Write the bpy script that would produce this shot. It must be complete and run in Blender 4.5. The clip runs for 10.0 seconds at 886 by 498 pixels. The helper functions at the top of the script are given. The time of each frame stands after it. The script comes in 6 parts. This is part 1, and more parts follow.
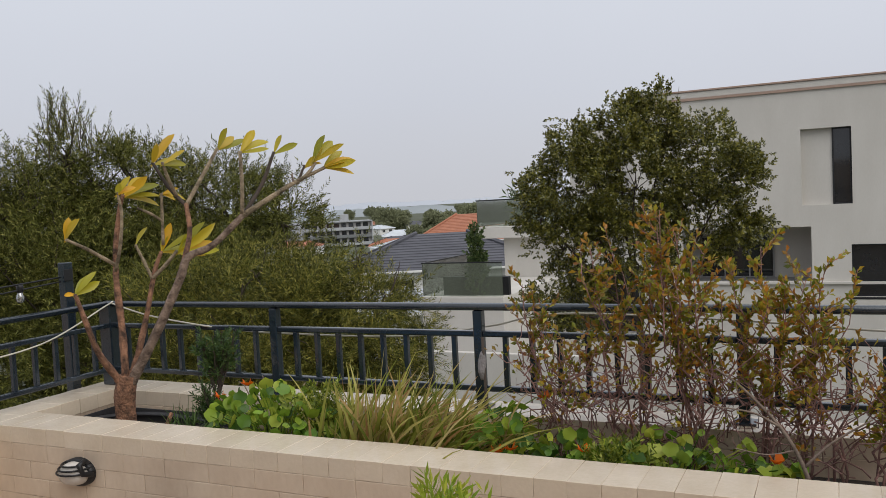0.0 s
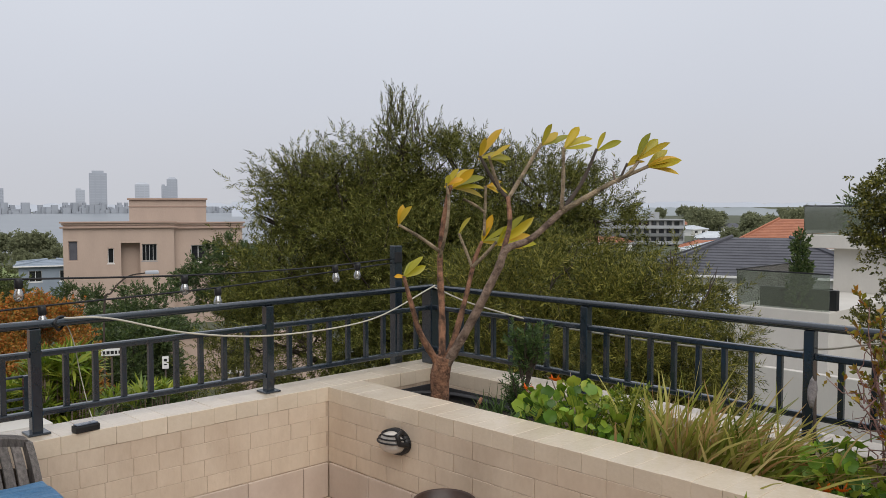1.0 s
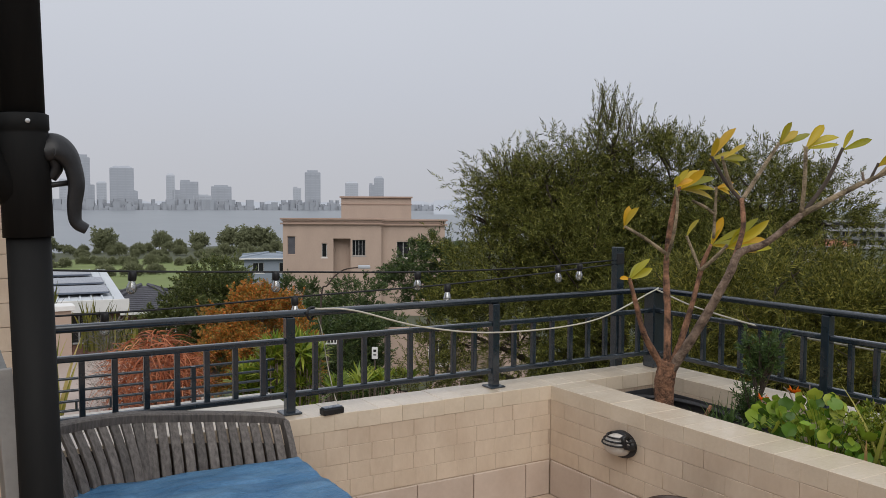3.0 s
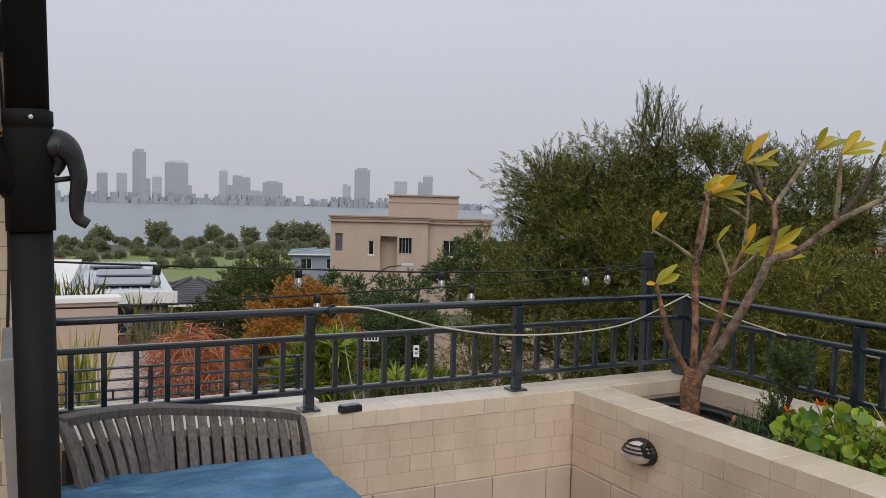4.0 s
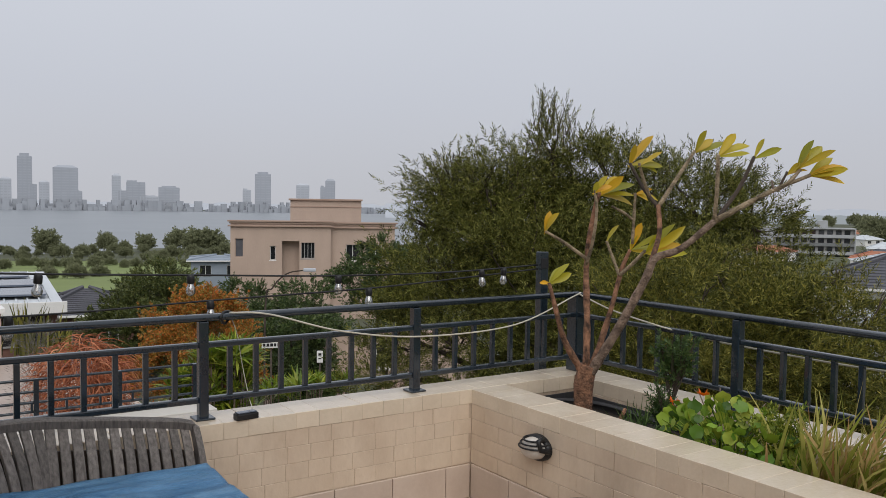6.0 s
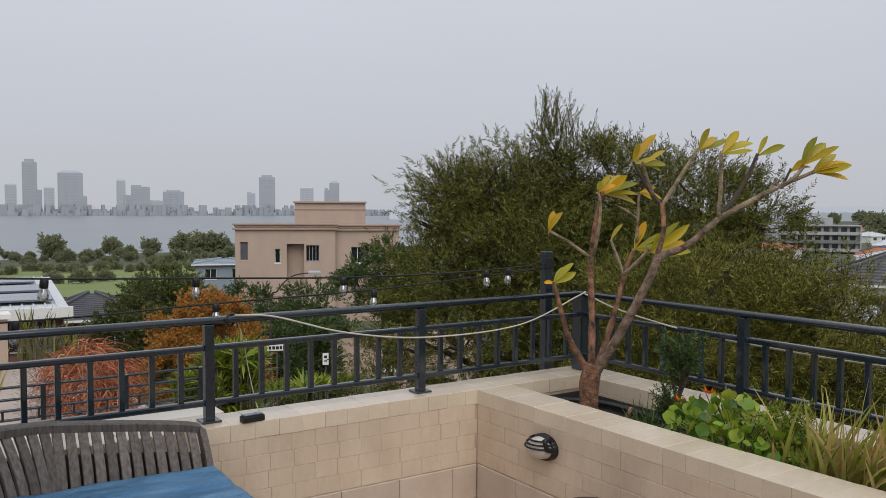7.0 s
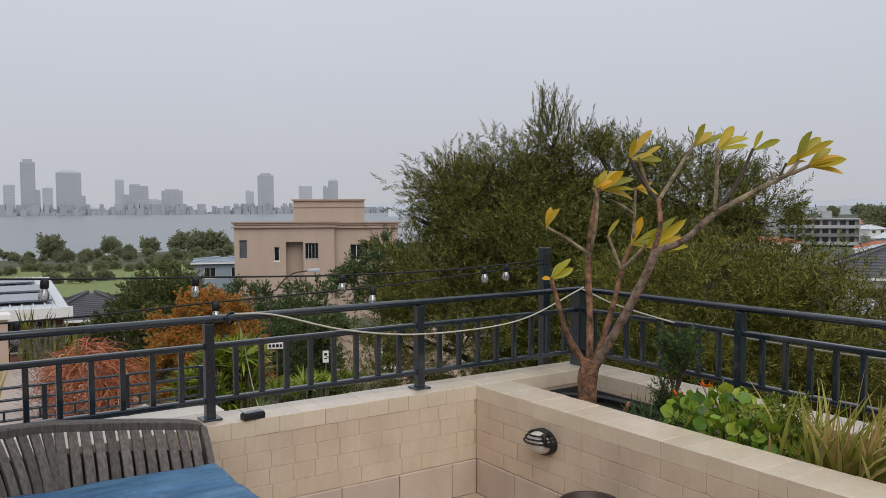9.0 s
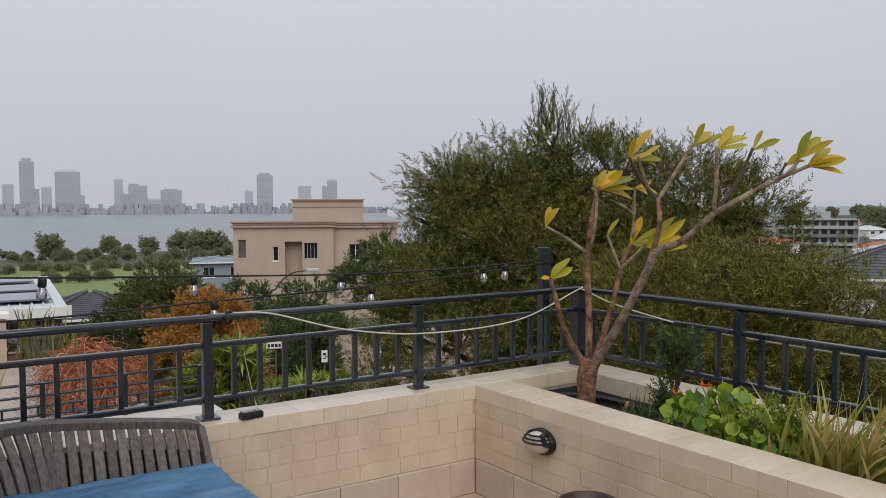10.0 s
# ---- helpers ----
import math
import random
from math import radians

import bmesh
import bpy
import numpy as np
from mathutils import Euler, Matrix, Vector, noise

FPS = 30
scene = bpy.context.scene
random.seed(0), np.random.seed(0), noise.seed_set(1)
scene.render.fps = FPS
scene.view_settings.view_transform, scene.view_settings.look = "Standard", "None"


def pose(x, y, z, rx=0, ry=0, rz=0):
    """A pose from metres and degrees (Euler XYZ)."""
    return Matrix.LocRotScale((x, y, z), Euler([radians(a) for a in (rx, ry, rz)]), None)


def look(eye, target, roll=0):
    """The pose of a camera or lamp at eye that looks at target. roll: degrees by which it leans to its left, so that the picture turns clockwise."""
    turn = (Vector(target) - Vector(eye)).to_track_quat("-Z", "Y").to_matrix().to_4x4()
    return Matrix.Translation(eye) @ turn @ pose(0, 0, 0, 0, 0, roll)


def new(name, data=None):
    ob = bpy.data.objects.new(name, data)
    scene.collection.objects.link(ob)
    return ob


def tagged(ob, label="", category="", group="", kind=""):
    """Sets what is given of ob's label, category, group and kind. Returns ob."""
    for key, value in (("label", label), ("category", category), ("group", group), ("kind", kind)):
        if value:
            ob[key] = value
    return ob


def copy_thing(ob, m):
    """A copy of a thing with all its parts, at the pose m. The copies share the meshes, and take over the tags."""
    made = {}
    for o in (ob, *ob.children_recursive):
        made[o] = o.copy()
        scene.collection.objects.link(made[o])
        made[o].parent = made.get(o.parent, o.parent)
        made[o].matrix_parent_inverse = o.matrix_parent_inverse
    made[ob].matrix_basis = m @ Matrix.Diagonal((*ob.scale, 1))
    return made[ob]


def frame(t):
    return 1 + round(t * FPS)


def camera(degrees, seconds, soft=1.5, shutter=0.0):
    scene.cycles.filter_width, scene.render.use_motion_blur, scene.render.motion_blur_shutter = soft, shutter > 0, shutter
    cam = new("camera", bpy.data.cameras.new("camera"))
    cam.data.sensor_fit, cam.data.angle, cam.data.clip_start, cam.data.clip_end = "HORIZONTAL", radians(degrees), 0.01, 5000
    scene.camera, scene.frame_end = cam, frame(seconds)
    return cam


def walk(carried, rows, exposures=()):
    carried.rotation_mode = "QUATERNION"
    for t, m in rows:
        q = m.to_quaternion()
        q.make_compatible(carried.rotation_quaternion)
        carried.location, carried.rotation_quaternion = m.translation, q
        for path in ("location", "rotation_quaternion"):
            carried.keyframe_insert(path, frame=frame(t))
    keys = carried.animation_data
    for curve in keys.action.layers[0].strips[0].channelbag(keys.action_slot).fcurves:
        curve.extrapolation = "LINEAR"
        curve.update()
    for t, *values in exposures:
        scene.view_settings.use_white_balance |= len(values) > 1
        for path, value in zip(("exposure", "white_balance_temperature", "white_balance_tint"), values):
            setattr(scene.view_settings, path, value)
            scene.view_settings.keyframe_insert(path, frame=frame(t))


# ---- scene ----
cam = camera(55.6, 10.0, soft=0.85)
PATH = [
    (0, (-0.448, -0.1, 1.444), (1.359, 0.749, 1.328), -2.9),
    (0.5, (-0.415, 0.01, 1.463), (1.189, 1.201, 1.354), -1.0),
    (1, (-0.43, -0.034, 1.461), (0.96, 1.4, 1.351), -0.0),
    (1.5, (-0.448, -0.042, 1.467), (0.836, 1.488, 1.356), 0.6),
    (2, (-0.444, -0.024, 1.467), (0.779, 1.554, 1.349), 0.7),
    (2.5, (-0.495, 0.018, 1.471), (0.7075, 1.6085, 1.3483), 1.0),
    (3, (-0.568, 0.009, 1.471), (0.4500, 1.7262, 1.3570), 0.31),
    (3.2, (-0.571, 0.028, 1.471), (0.3720, 1.7878, 1.3533), 0.43),
    (4.3, (-0.438, -0.055, 1.48), (0.4847, 1.7156, 1.3629), 1.49),
    (4.5, (-0.438, -0.058, 1.48), (0.549, 1.678, 1.365), 1.8),
    (5, (-0.433, -0.061, 1.483), (0.666, 1.607, 1.374), 2.2),
    (5.5, (-0.44, -0.067, 1.478), (0.677, 1.589, 1.369), 1.2),
    (7, (-0.442, -0.074, 1.473), (0.665, 1.589, 1.371), 0.2),
    (7.5, (-0.442, -0.081, 1.465), (0.663, 1.582, 1.359), -0.3),
    (8, (-0.446, -0.087, 1.472), (0.662, 1.574, 1.364), -0.2),
    (8.5, (-0.454, -0.105, 1.479), (0.653, 1.556, 1.371), -0.3),
    (9, (-0.449, -0.095, 1.476), (0.659, 1.566, 1.366), -0.3),
    (9.5, (-0.45, -0.1, 1.477), (0.658, 1.561, 1.366), -0.5),
    (10, (-0.444, -0.088, 1.472), (0.666, 1.572, 1.362), -0.2),
]
walk(cam, [(t, look(eye, target, roll)) for t, eye, target, roll in PATH], [(0, 0.14), (1.0, 0.16), (2.0, 0.05), (3.0, -0.01), (4.5, 0.0), (10, 0.02)])

# ---- light ----
world = bpy.data.worlds.new("overcast")
scene.world = world
world.use_nodes = True
wn = world.node_tree
wn.nodes.clear()
w_out = wn.nodes.new("ShaderNodeOutputWorld")
w_bg = wn.nodes.new("ShaderNodeBackground")
w_sky = wn.nodes.new("ShaderNodeTexSky")
w_sky.sky_type = "NISHITA"
w_sky.sun_disc = False
w_sky.sun_elevation = radians(48)
w_sky.sun_rotation = radians(200)
w_sky.dust_density = 6.0
w_dim = wn.nodes.new("ShaderNodeMix")
w_dim.data_type, w_dim.blend_type = "RGBA", "MULTIPLY"
w_dim.inputs["Factor"].default_value = 1.0
w_dim.inputs["B"].default_value = (0.08, 0.08, 0.08, 1)
w_mix = wn.nodes.new("ShaderNodeMix")
w_mix.data_type = "RGBA"
w_mix.inputs["Factor"].default_value = 0.92
w_co = wn.nodes.new("ShaderNodeTexCoord")
w_sep = wn.nodes.new("ShaderNodeSeparateXYZ")
w_ramp = wn.nodes.new("ShaderNodeValToRGB")
w_ramp.color_ramp.elements[0].position, w_ramp.color_ramp.elements[0].color = 0.0, (0.50, 0.51, 0.55, 1)
w_ramp.color_ramp.elements[1].position, w_ramp.color_ramp.elements[1].color = 0.45, (0.66, 0.69, 0.75, 1)
mid = w_ramp.color_ramp.elements.new(0.12)
mid.color = (0.53, 0.55, 0.61, 1)
w_cloud = wn.nodes.new("ShaderNodeTexNoise")
w_cloud.inputs["Scale"].default_value = 1.6
w_cloud.inputs["Detail"].default_value = 4
w_cl = wn.nodes.new("ShaderNodeMapRange")
w_cl.inputs["To Min"].default_value, w_cl.inputs["To Max"].default_value = 0.94, 1.06
w_mul = wn.nodes.new("ShaderNodeMix")
w_mul.data_type, w_mul.blend_type = "RGBA", "MULTIPLY"
w_mul.inputs["Factor"].default_value = 1.0
L = wn.links.new
L(w_co.outputs["Generated"], w_sep.inputs[0])
L(w_sep.outputs["Z"], w_ramp.inputs["Fac"])
L(w_co.outputs["Generated"], w_cloud.inputs["Vector"])
L(w_cloud.outputs["Fac"], w_cl.inputs["Value"])
L(w_ramp.outputs["Color"], w_mul.inputs["A"])
L(w_cl.outputs["Result"], w_mul.inputs["B"])
L(w_sky.outputs["Color"], w_dim.inputs["A"])
L(w_dim.outputs["Result"], w_mix.inputs["A"])
L(w_mul.outputs["Result"], w_mix.inputs["B"])
L(w_mix.outputs["Result"], w_bg.inputs["Color"])
L(w_bg.outputs["Background"], w_out.inputs["Surface"])
w_bg.inputs["Strength"].default_value = 1.10

sun_data = bpy.data.lights.new("sun", "SUN")
sun_data.energy, sun_data.angle, sun_data.color = 1.5, radians(60), (1.0, 0.97, 0.92)
sun = new("sun", sun_data)
sun.matrix_world = look((-12, -24, 30), (0, 0, 0))

# ---- tools ----
rng = np.random.default_rng(7)


def thing(name, place, label, category, group="", kind="", turn=0.0):
    ob = new(name)
    ob.matrix_basis = pose(*place, 0, 0, turn)
    ob.empty_display_size = 0.1
    return tagged(ob, label, category, group, kind)


def finish(me, material, smooth):
    me.materials.append(material)
    if smooth:
        me.polygons.foreach_set("use_smooth", [True] * len(me.polygons))
    me.update()
    return me


def part(name, bm, material, parent=None, label="", smooth=False):
    """One bmesh as one mesh object under a thing or a part."""
    me = bpy.data.meshes.new(name)
    bmesh.ops.recalc_face_normals(bm, faces=bm.faces)
    bm.to_mesh(me)
    bm.free()
    ob = new(name, finish(me, material, smooth))
    ob.parent = parent
    return tagged(ob, label)


def mesh_part(name, me, parent=None, label=""):
    ob = new(name, me)
    ob.parent = parent
    return tagged(ob, label)


def box(bm, a, b, bevel=0.0, turn=None):
    """A box between two corners, with its edges broken by bevel."""
    a, b = Vector(a), Vector(b)
    made = bmesh.ops.create_cube(bm, size=1.0)["verts"]
    size, mid = b - a, (a + b) / 2
    for v in made:
        v.co = Vector((v.co.x * size.x, v.co.y * size.y, v.co.z * size.z)) + mid
    if bevel:
        edges = list({e for v in made for e in v.link_edges})
        out = bmesh.ops.bevel(bm, geom=edges, offset=bevel, segments=2, affect="EDGES", profile=0.6)
        made = list({v for f in out["faces"] for v in f.verts} | {v for v in made if v.is_valid})
    if turn is not None:
        bmesh.ops.transform(bm, matrix=turn, verts=[v for v in made if v.is_valid])
    return bm


def boxed(a, b, bevel=0.0, turn=None):
    return box(bmesh.new(), a, b, bevel, turn)


def tube(bm, points, radii, sides=8, cap=True, flat=1.0):
    """A tapered tube along points."""
    pts = [Vector(p) for p in points]
    if isinstance(radii, (int, float)):
        radii = [radii] * len(pts)
    rings, side = [], None
    for k, p in enumerate(pts):
        d = (pts[min(k + 1, len(pts) - 1)] - pts[max(k - 1, 0)]).normalized()
        if side is None:
            side = d.orthogonal().normalized()
        side = (side - d * side.dot(d)).normalized()
        up = d.cross(side)
        rings.append([bm.verts.new(p + (side * math.cos(q) + up * math.sin(q) * flat) * radii[k])
                      for q in (2 * math.pi * s / sides for s in range(sides))])
    for r0, r1 in zip(rings, rings[1:]):
        for s in range(sides):
            bm.faces.new((r0[s], r0[(s + 1) % sides], r1[(s + 1) % sides], r1[s]))
    if cap:
        bm.faces.new(rings[0][::-1])
        bm.faces.new(rings[-1])
    return bm


def curve_points(points, steps=6):
    """A smooth line through points (Catmull-Rom)."""
    p = [Vector(q) for q in points]
    p = [2 * p[0] - p[1]] + p + [2 * p[-1] - p[-2]]
    out = []
    for k in range(1, len(p) - 2):
        for s in range(steps):
            t = s / steps
            out.append(0.5 * (2 * p[k] + (p[k + 1] - p[k - 1]) * t + (2 * p[k - 1] - 5 * p[k] + 4 * p[k + 1] - p[k + 2]) * t * t
                              + (3 * p[k] - p[k - 1] - 3 * p[k + 1] + p[k + 2]) * t ** 3))
    return out + [p[-2]]


def lathe(bm, profile, sides=24, centre=(0, 0, 0)):
    rings = [[bm.verts.new((centre[0] + r * math.cos(a), centre[1] + r * math.sin(a), centre[2] + z))
              for a in (2 * math.pi * s / sides for s in range(sides))] for r, z in profile]
    for r0, r1 in zip(rings, rings[1:]):
        for s in range(sides):
            bm.faces.new((r0[s], r0[(s + 1) % sides], r1[(s + 1) % sides], r1[s]))
    return bm


def scattered(name, verts, faces, places, ways, scales, material, twist=True):
    """Copies of one small leaf or spray, joined: its y axis lies along each way."""
    verts, places, ways = np.asarray(verts, float), np.asarray(places, float), np.asarray(ways, float)
    n, k = len(places), len(verts)
    y = ways / np.maximum(np.linalg.norm(ways, axis=1, keepdims=True), 1e-6)
    ref = rng.normal(size=(n, 3)) if twist else np.tile((0.0, 0.0, 1.0), (n, 1)) + rng.normal(size=(n, 3)) * 0.15
    x = np.cross(y, ref)
    x /= np.maximum(np.linalg.norm(x, axis=1, keepdims=True), 1e-6)
    z = np.cross(x, y)
    sc = np.asarray(scales, float).reshape(n, 1, 1)
    pts = (verts[None, :, 0:1] * x[:, None] + verts[None, :, 1:2] * y[:, None] + verts[None, :, 2:3] * z[:, None]) * sc + places[:, None]
    me = bpy.data.meshes.new(name)
    sizes = np.array([len(f) for f in faces])
    loops = np.concatenate([np.array(f) for f in faces])
    all_loops = (loops[None] + (np.arange(n) * k)[:, None]).ravel()
    all_sizes = np.tile(sizes, n)
    me.vertices.add(n * k)
    me.vertices.foreach_set("co", pts.astype(np.float32).ravel())
    me.loops.add(len(all_loops))
    me.loops.foreach_set("vertex_index", all_loops.astype(np.int32))
    me.polygons.add(len(all_sizes))
    me.polygons.foreach_set("loop_start", np.concatenate(([0], np.cumsum(all_sizes)[:-1])).astype(np.int32))
    me.materials.append(material)
    me.update(calc_edges=True)
    me.validate()
    return me


def leaf_shape(length, width, bend=0.12, at=0.5):
    """A folded leaf: two halves of two faces each."""
    v = [(0, 0, 0), (-width / 2, at * length, width * 0.16), (0, at * length, -bend * length * 0.3), (width / 2, at * length, width * 0.16), (0, length, -bend * length)]
    return v, [(0, 2, 1), (0, 3, 2), (1, 2, 4), (2, 3, 4)]


def spray_shape(leaves, length, leaf, width, spread=0.9, seed=1):
    """A twig with narrow leaves all along it."""
    r = random.Random(seed)
    v, f = [], []
    tube_w = width * 0.18
    v += [(-tube_w, 0, 0), (tube_w, 0, 0), (0, length, 0.0)]
    f.append((0, 1, 2))
    for k in range(leaves):
        t = (k + 0.6) / leaves
        a = k * 2.4 + r.uniform(-0.4, 0.4)
        s = spread * (1.0 - 0.55 * t) * r.uniform(0.75, 1.2)
        d = Vector((math.cos(a) * s, 1.0 - 0.35 * s, math.sin(a) * s)).normalized()
        side = d.cross(Vector((r.uniform(-1, 1), r.uniform(-1, 1), r.uniform(-1, 1)))).normalized() * width / 2
        p = Vector((0, t * length, 0))
        ln = leaf * r.uniform(0.7, 1.15)
        i = len(v)
        v += [tuple(p), tuple(p + d * ln * 0.45 + side), tuple(p + d * ln), tuple(p + d * ln * 0.45 - side)]
        f.append((i, i + 1, i + 2, i + 3))
    return v, f


# ---- materials ----
def material(name, colour, rough=0.7, second=None, scale=8.0, fine=60.0, bump=0.15, metal=0.0, spread=0.5, streak=None, coat=0.0, spec=0.5, whole=False):
    """A surface with stains at one scale, grain at another and a fine relief."""
    m = bpy.data.materials.new(name)
    m.use_nodes = True
    t = m.node_tree
    b = t.nodes["Principled BSDF"]
    b.inputs["Roughness"].default_value, b.inputs["Metallic"].default_value = rough, metal
    b.inputs["Specular IOR Level"].default_value = spec
    if coat:
        b.inputs["Coat Weight"].default_value, b.inputs["Coat Roughness"].default_value = coat, 0.15
    second = second or tuple(c * 0.72 for c in colour)
    co = t.nodes.new("ShaderNodeTexCoord")
    src = t.nodes.new("ShaderNodeNewGeometry").outputs["Position"] if whole else co.outputs["Object"]
    if streak:
        mp = t.nodes.new("ShaderNodeMapping")
        mp.inputs["Scale"].default_value = streak
        t.links.new(src, mp.inputs["Vector"])
        src = mp.outputs["Vector"]
    n1, n2 = t.nodes.new("ShaderNodeTexNoise"), t.nodes.new("ShaderNodeTexNoise")
    n1.inputs["Scale"].default_value, n1.inputs["Detail"].default_value = scale, 6
    n2.inputs["Scale"].default_value, n2.inputs["Detail"].default_value = fine, 4
    for n in (n1, n2):
        t.links.new(src, n.inputs["Vector"])
    ramp = t.nodes.new("ShaderNodeValToRGB")
    ramp.color_ramp.elements[0].position, ramp.color_ramp.elements[1].position = 0.5 - spread / 2, 0.5 + spread / 2
    ramp.color_ramp.elements[0].color, ramp.color_ramp.elements[1].color = (*second, 1), (*colour, 1)
    add = t.nodes.new("ShaderNodeMath")
    add.operation = "MULTIPLY_ADD"
    add.inputs[1].default_value = 0.35
    t.links.new(n2.outputs["Fac"], add.inputs[0])
    sub = t.nodes.new("ShaderNodeMath")
    sub.operation = "SUBTRACT"
    sub.inputs[1].default_value = 0.175
    t.links.new(n1.outputs["Fac"], sub.inputs[0])
    t.links.new(sub.outputs[0], add.inputs[2])
    t.links.new(add.outputs[0], ramp.inputs["Fac"])
    t.links.new(ramp.outputs["Color"], b.inputs["Base Color"])
    bp = t.nodes.new("ShaderNodeBump")
    bp.inputs["Strength"].default_value, bp.inputs["Distance"].default_value = bump, 0.01
    t.links.new(n2.outputs["Fac"], bp.inputs["Height"])
    t.links.new(bp.outputs["Normal"], b.inputs["Normal"])
    return m


def varied(m, amount=0.12, object_random=True):
    """Lightens and darkens a material piece by piece."""
    t = m.node_tree
    b = t.nodes["Principled BSDF"]
    link = b.inputs["Base Color"].links[0]
    info = t.nodes.new("ShaderNodeObjectInfo" if object_random else "ShaderNodeNewGeometry")
    mr = t.nodes.new("ShaderNodeMapRange")
    mr.inputs["To Min"].default_value, mr.inputs["To Max"].default_value = 1 - amount, 1 + amount
    mx = t.nodes.new("ShaderNodeMix")
    mx.data_type, mx.blend_type = "RGBA", "MULTIPLY"
    mx.inputs["Factor"].default_value = 1.0
    t.links.new(info.outputs["Random" if object_random else "Random Per Island"], mr.inputs["Value"])
    t.links.new(link.from_socket, mx.inputs["A"])
    t.links.new(mr.outputs["Result"], mx.inputs["B"])
    t.links.new(mx.outputs["Result"], b.inputs["Base Color"])
    return m


def foliage(name, colours, rough=0.5, through_light=0.25, wet=0.4, single=False):
    """Leaves: each takes a colour of its own from a ramp; light passes through in part."""
    m = bpy.data.materials.new(name)
    m.use_nodes = True
    t = m.node_tree
    b = t.nodes["Principled BSDF"]
    out = t.nodes["Material Output"]
    b.inputs["Roughness"].default_value = rough
    b.inputs["Specular IOR Level"].default_value = wet
    g = t.nodes.new("ShaderNodeNewGeometry")
    ramp = t.nodes.new("ShaderNodeValToRGB")
    el = ramp.color_ramp.elements
    el[0].color, el[1].color = (*colours[0], 1), (*colours[-1], 1)
    for k, c in enumerate(colours[1:-1], 1):
        el.new(k / (len(colours) - 1)).color = (*c, 1)
    nz = t.nodes.new("ShaderNodeTexNoise")
    nz.inputs["Scale"].default_value = 3.0
    co = t.nodes.new("ShaderNodeTexCoord")
    t.links.new(co.outputs["Object"], nz.inputs["Vector"])
    mp = t.nodes.new("ShaderNodeMapRange")
    mp.inputs["From Min"].default_value, mp.inputs["From Max"].default_value = 0.3, 0.7
    mp.inputs["To Min"].default_value, mp.inputs["To Max"].default_value = 0.75, 1.2
    t.links.new(nz.outputs["Fac"], mp.inputs["Value"])
    mx = t.nodes.new("ShaderNodeMix")
    mx.data_type, mx.blend_type = "RGBA", "MULTIPLY"
    mx.inputs["Factor"].default_value = 1.0
    if single:
        oi = t.nodes.new("ShaderNodeObjectInfo")
        t.links.new(oi.outputs["Random"], ramp.inputs["Fac"])
    else:
        t.links.new(g.outputs["Random Per Island"], ramp.inputs["Fac"])
    t.links.new(ramp.outputs["Color"], mx.inputs["A"])
    t.links.new(mp.outputs["Result"], mx.inputs["B"])
    t.links.new(mx.outputs["Result"], b.inputs["Base Color"])
    tr = t.nodes.new("ShaderNodeBsdfTranslucent")
    t.links.new(mx.outputs["Result"], tr.inputs["Color"])
    mix = t.nodes.new("ShaderNodeMixShader")
    mix.inputs["Fac"].default_value = through_light
    t.links.new(b.outputs["BSDF"], mix.inputs[1])
    t.links.new(tr.outputs["BSDF"], mix.inputs[2])
    t.links.new(mix.outputs["Shader"], out.inputs["Surface"])
    return m


def glass(name, tint, rough=0.02, sheen=0.0):
    m = bpy.data.materials.new(name)
    m.use_nodes = True
    t = m.node_tree
    out = t.nodes["Material Output"]
    t.nodes.remove(t.nodes["Principled BSDF"])
    gl, tp, mix, fr = (t.nodes.new("ShaderNodeBsdfGlossy"), t.nodes.new("ShaderNodeBsdfTransparent"), t.nodes.new("ShaderNodeMixShader"), t.nodes.new("ShaderNodeFresnel"))
    gl.inputs["Roughness"].default_value = rough
    tp.inputs["Color"].default_value = (*tint, 1)
    fr.inputs["IOR"].default_value = 1.5
    lift = t.nodes.new("ShaderNodeMath")
    lift.operation = "MAXIMUM"
    lift.inputs[1].default_value = sheen
    t.links.new(fr.outputs["Fac"], lift.inputs[0])
    t.links.new(lift.outputs[0], mix.inputs["Fac"])
    t.links.new(tp.outputs["BSDF"], mix.inputs[1])
    t.links.new(gl.outputs["BSDF"], mix.inputs[2])
    t.links.new(mix.outputs["Shader"], out.inputs["Surface"])
    return m


M_BRICK = varied(material("cream_painted_brick", (0.68, 0.565, 0.44), 0.5, (0.50, 0.385, 0.285), 5.0, 45, 0.25, spread=0.7, whole=True, streak=(1, 1, 0.55)), 0.03)
M_JOINT = material("cream_mortar", (0.60, 0.495, 0.38), 0.8, (0.36, 0.27, 0.20), 6.0, 90, 0.3, whole=True, streak=(1, 1, 0.5))
M_COPING = varied(material("wet_cream_coping", (0.74, 0.635, 0.505), 0.26, (0.56, 0.46, 0.345), 5.0, 70, 0.12, spread=0.8, coat=0.3, whole=True), 0.05)
M_SKIRT = varied(material("beige_skirting_tile", (0.60, 0.50, 0.42), 0.35, (0.46, 0.36, 0.29), 6.0, 50, 0.1, spread=0.8, whole=True), 0.06)
M_FLOOR = varied(material("terracotta_beige_floor_tile", (0.55, 0.42, 0.32), 0.3, (0.40, 0.30, 0.23), 5.0, 50, 0.12, whole=True), 0.08)
M_GROUT = material("dark_grout", (0.16, 0.13, 0.11), 0.85)
M_RAIL = material("slate_blue_rail_paint", (0.018, 0.028, 0.039), 0.13, (0.013, 0.020, 0.028), 14.0, 120, 0.03, spec=0.8)
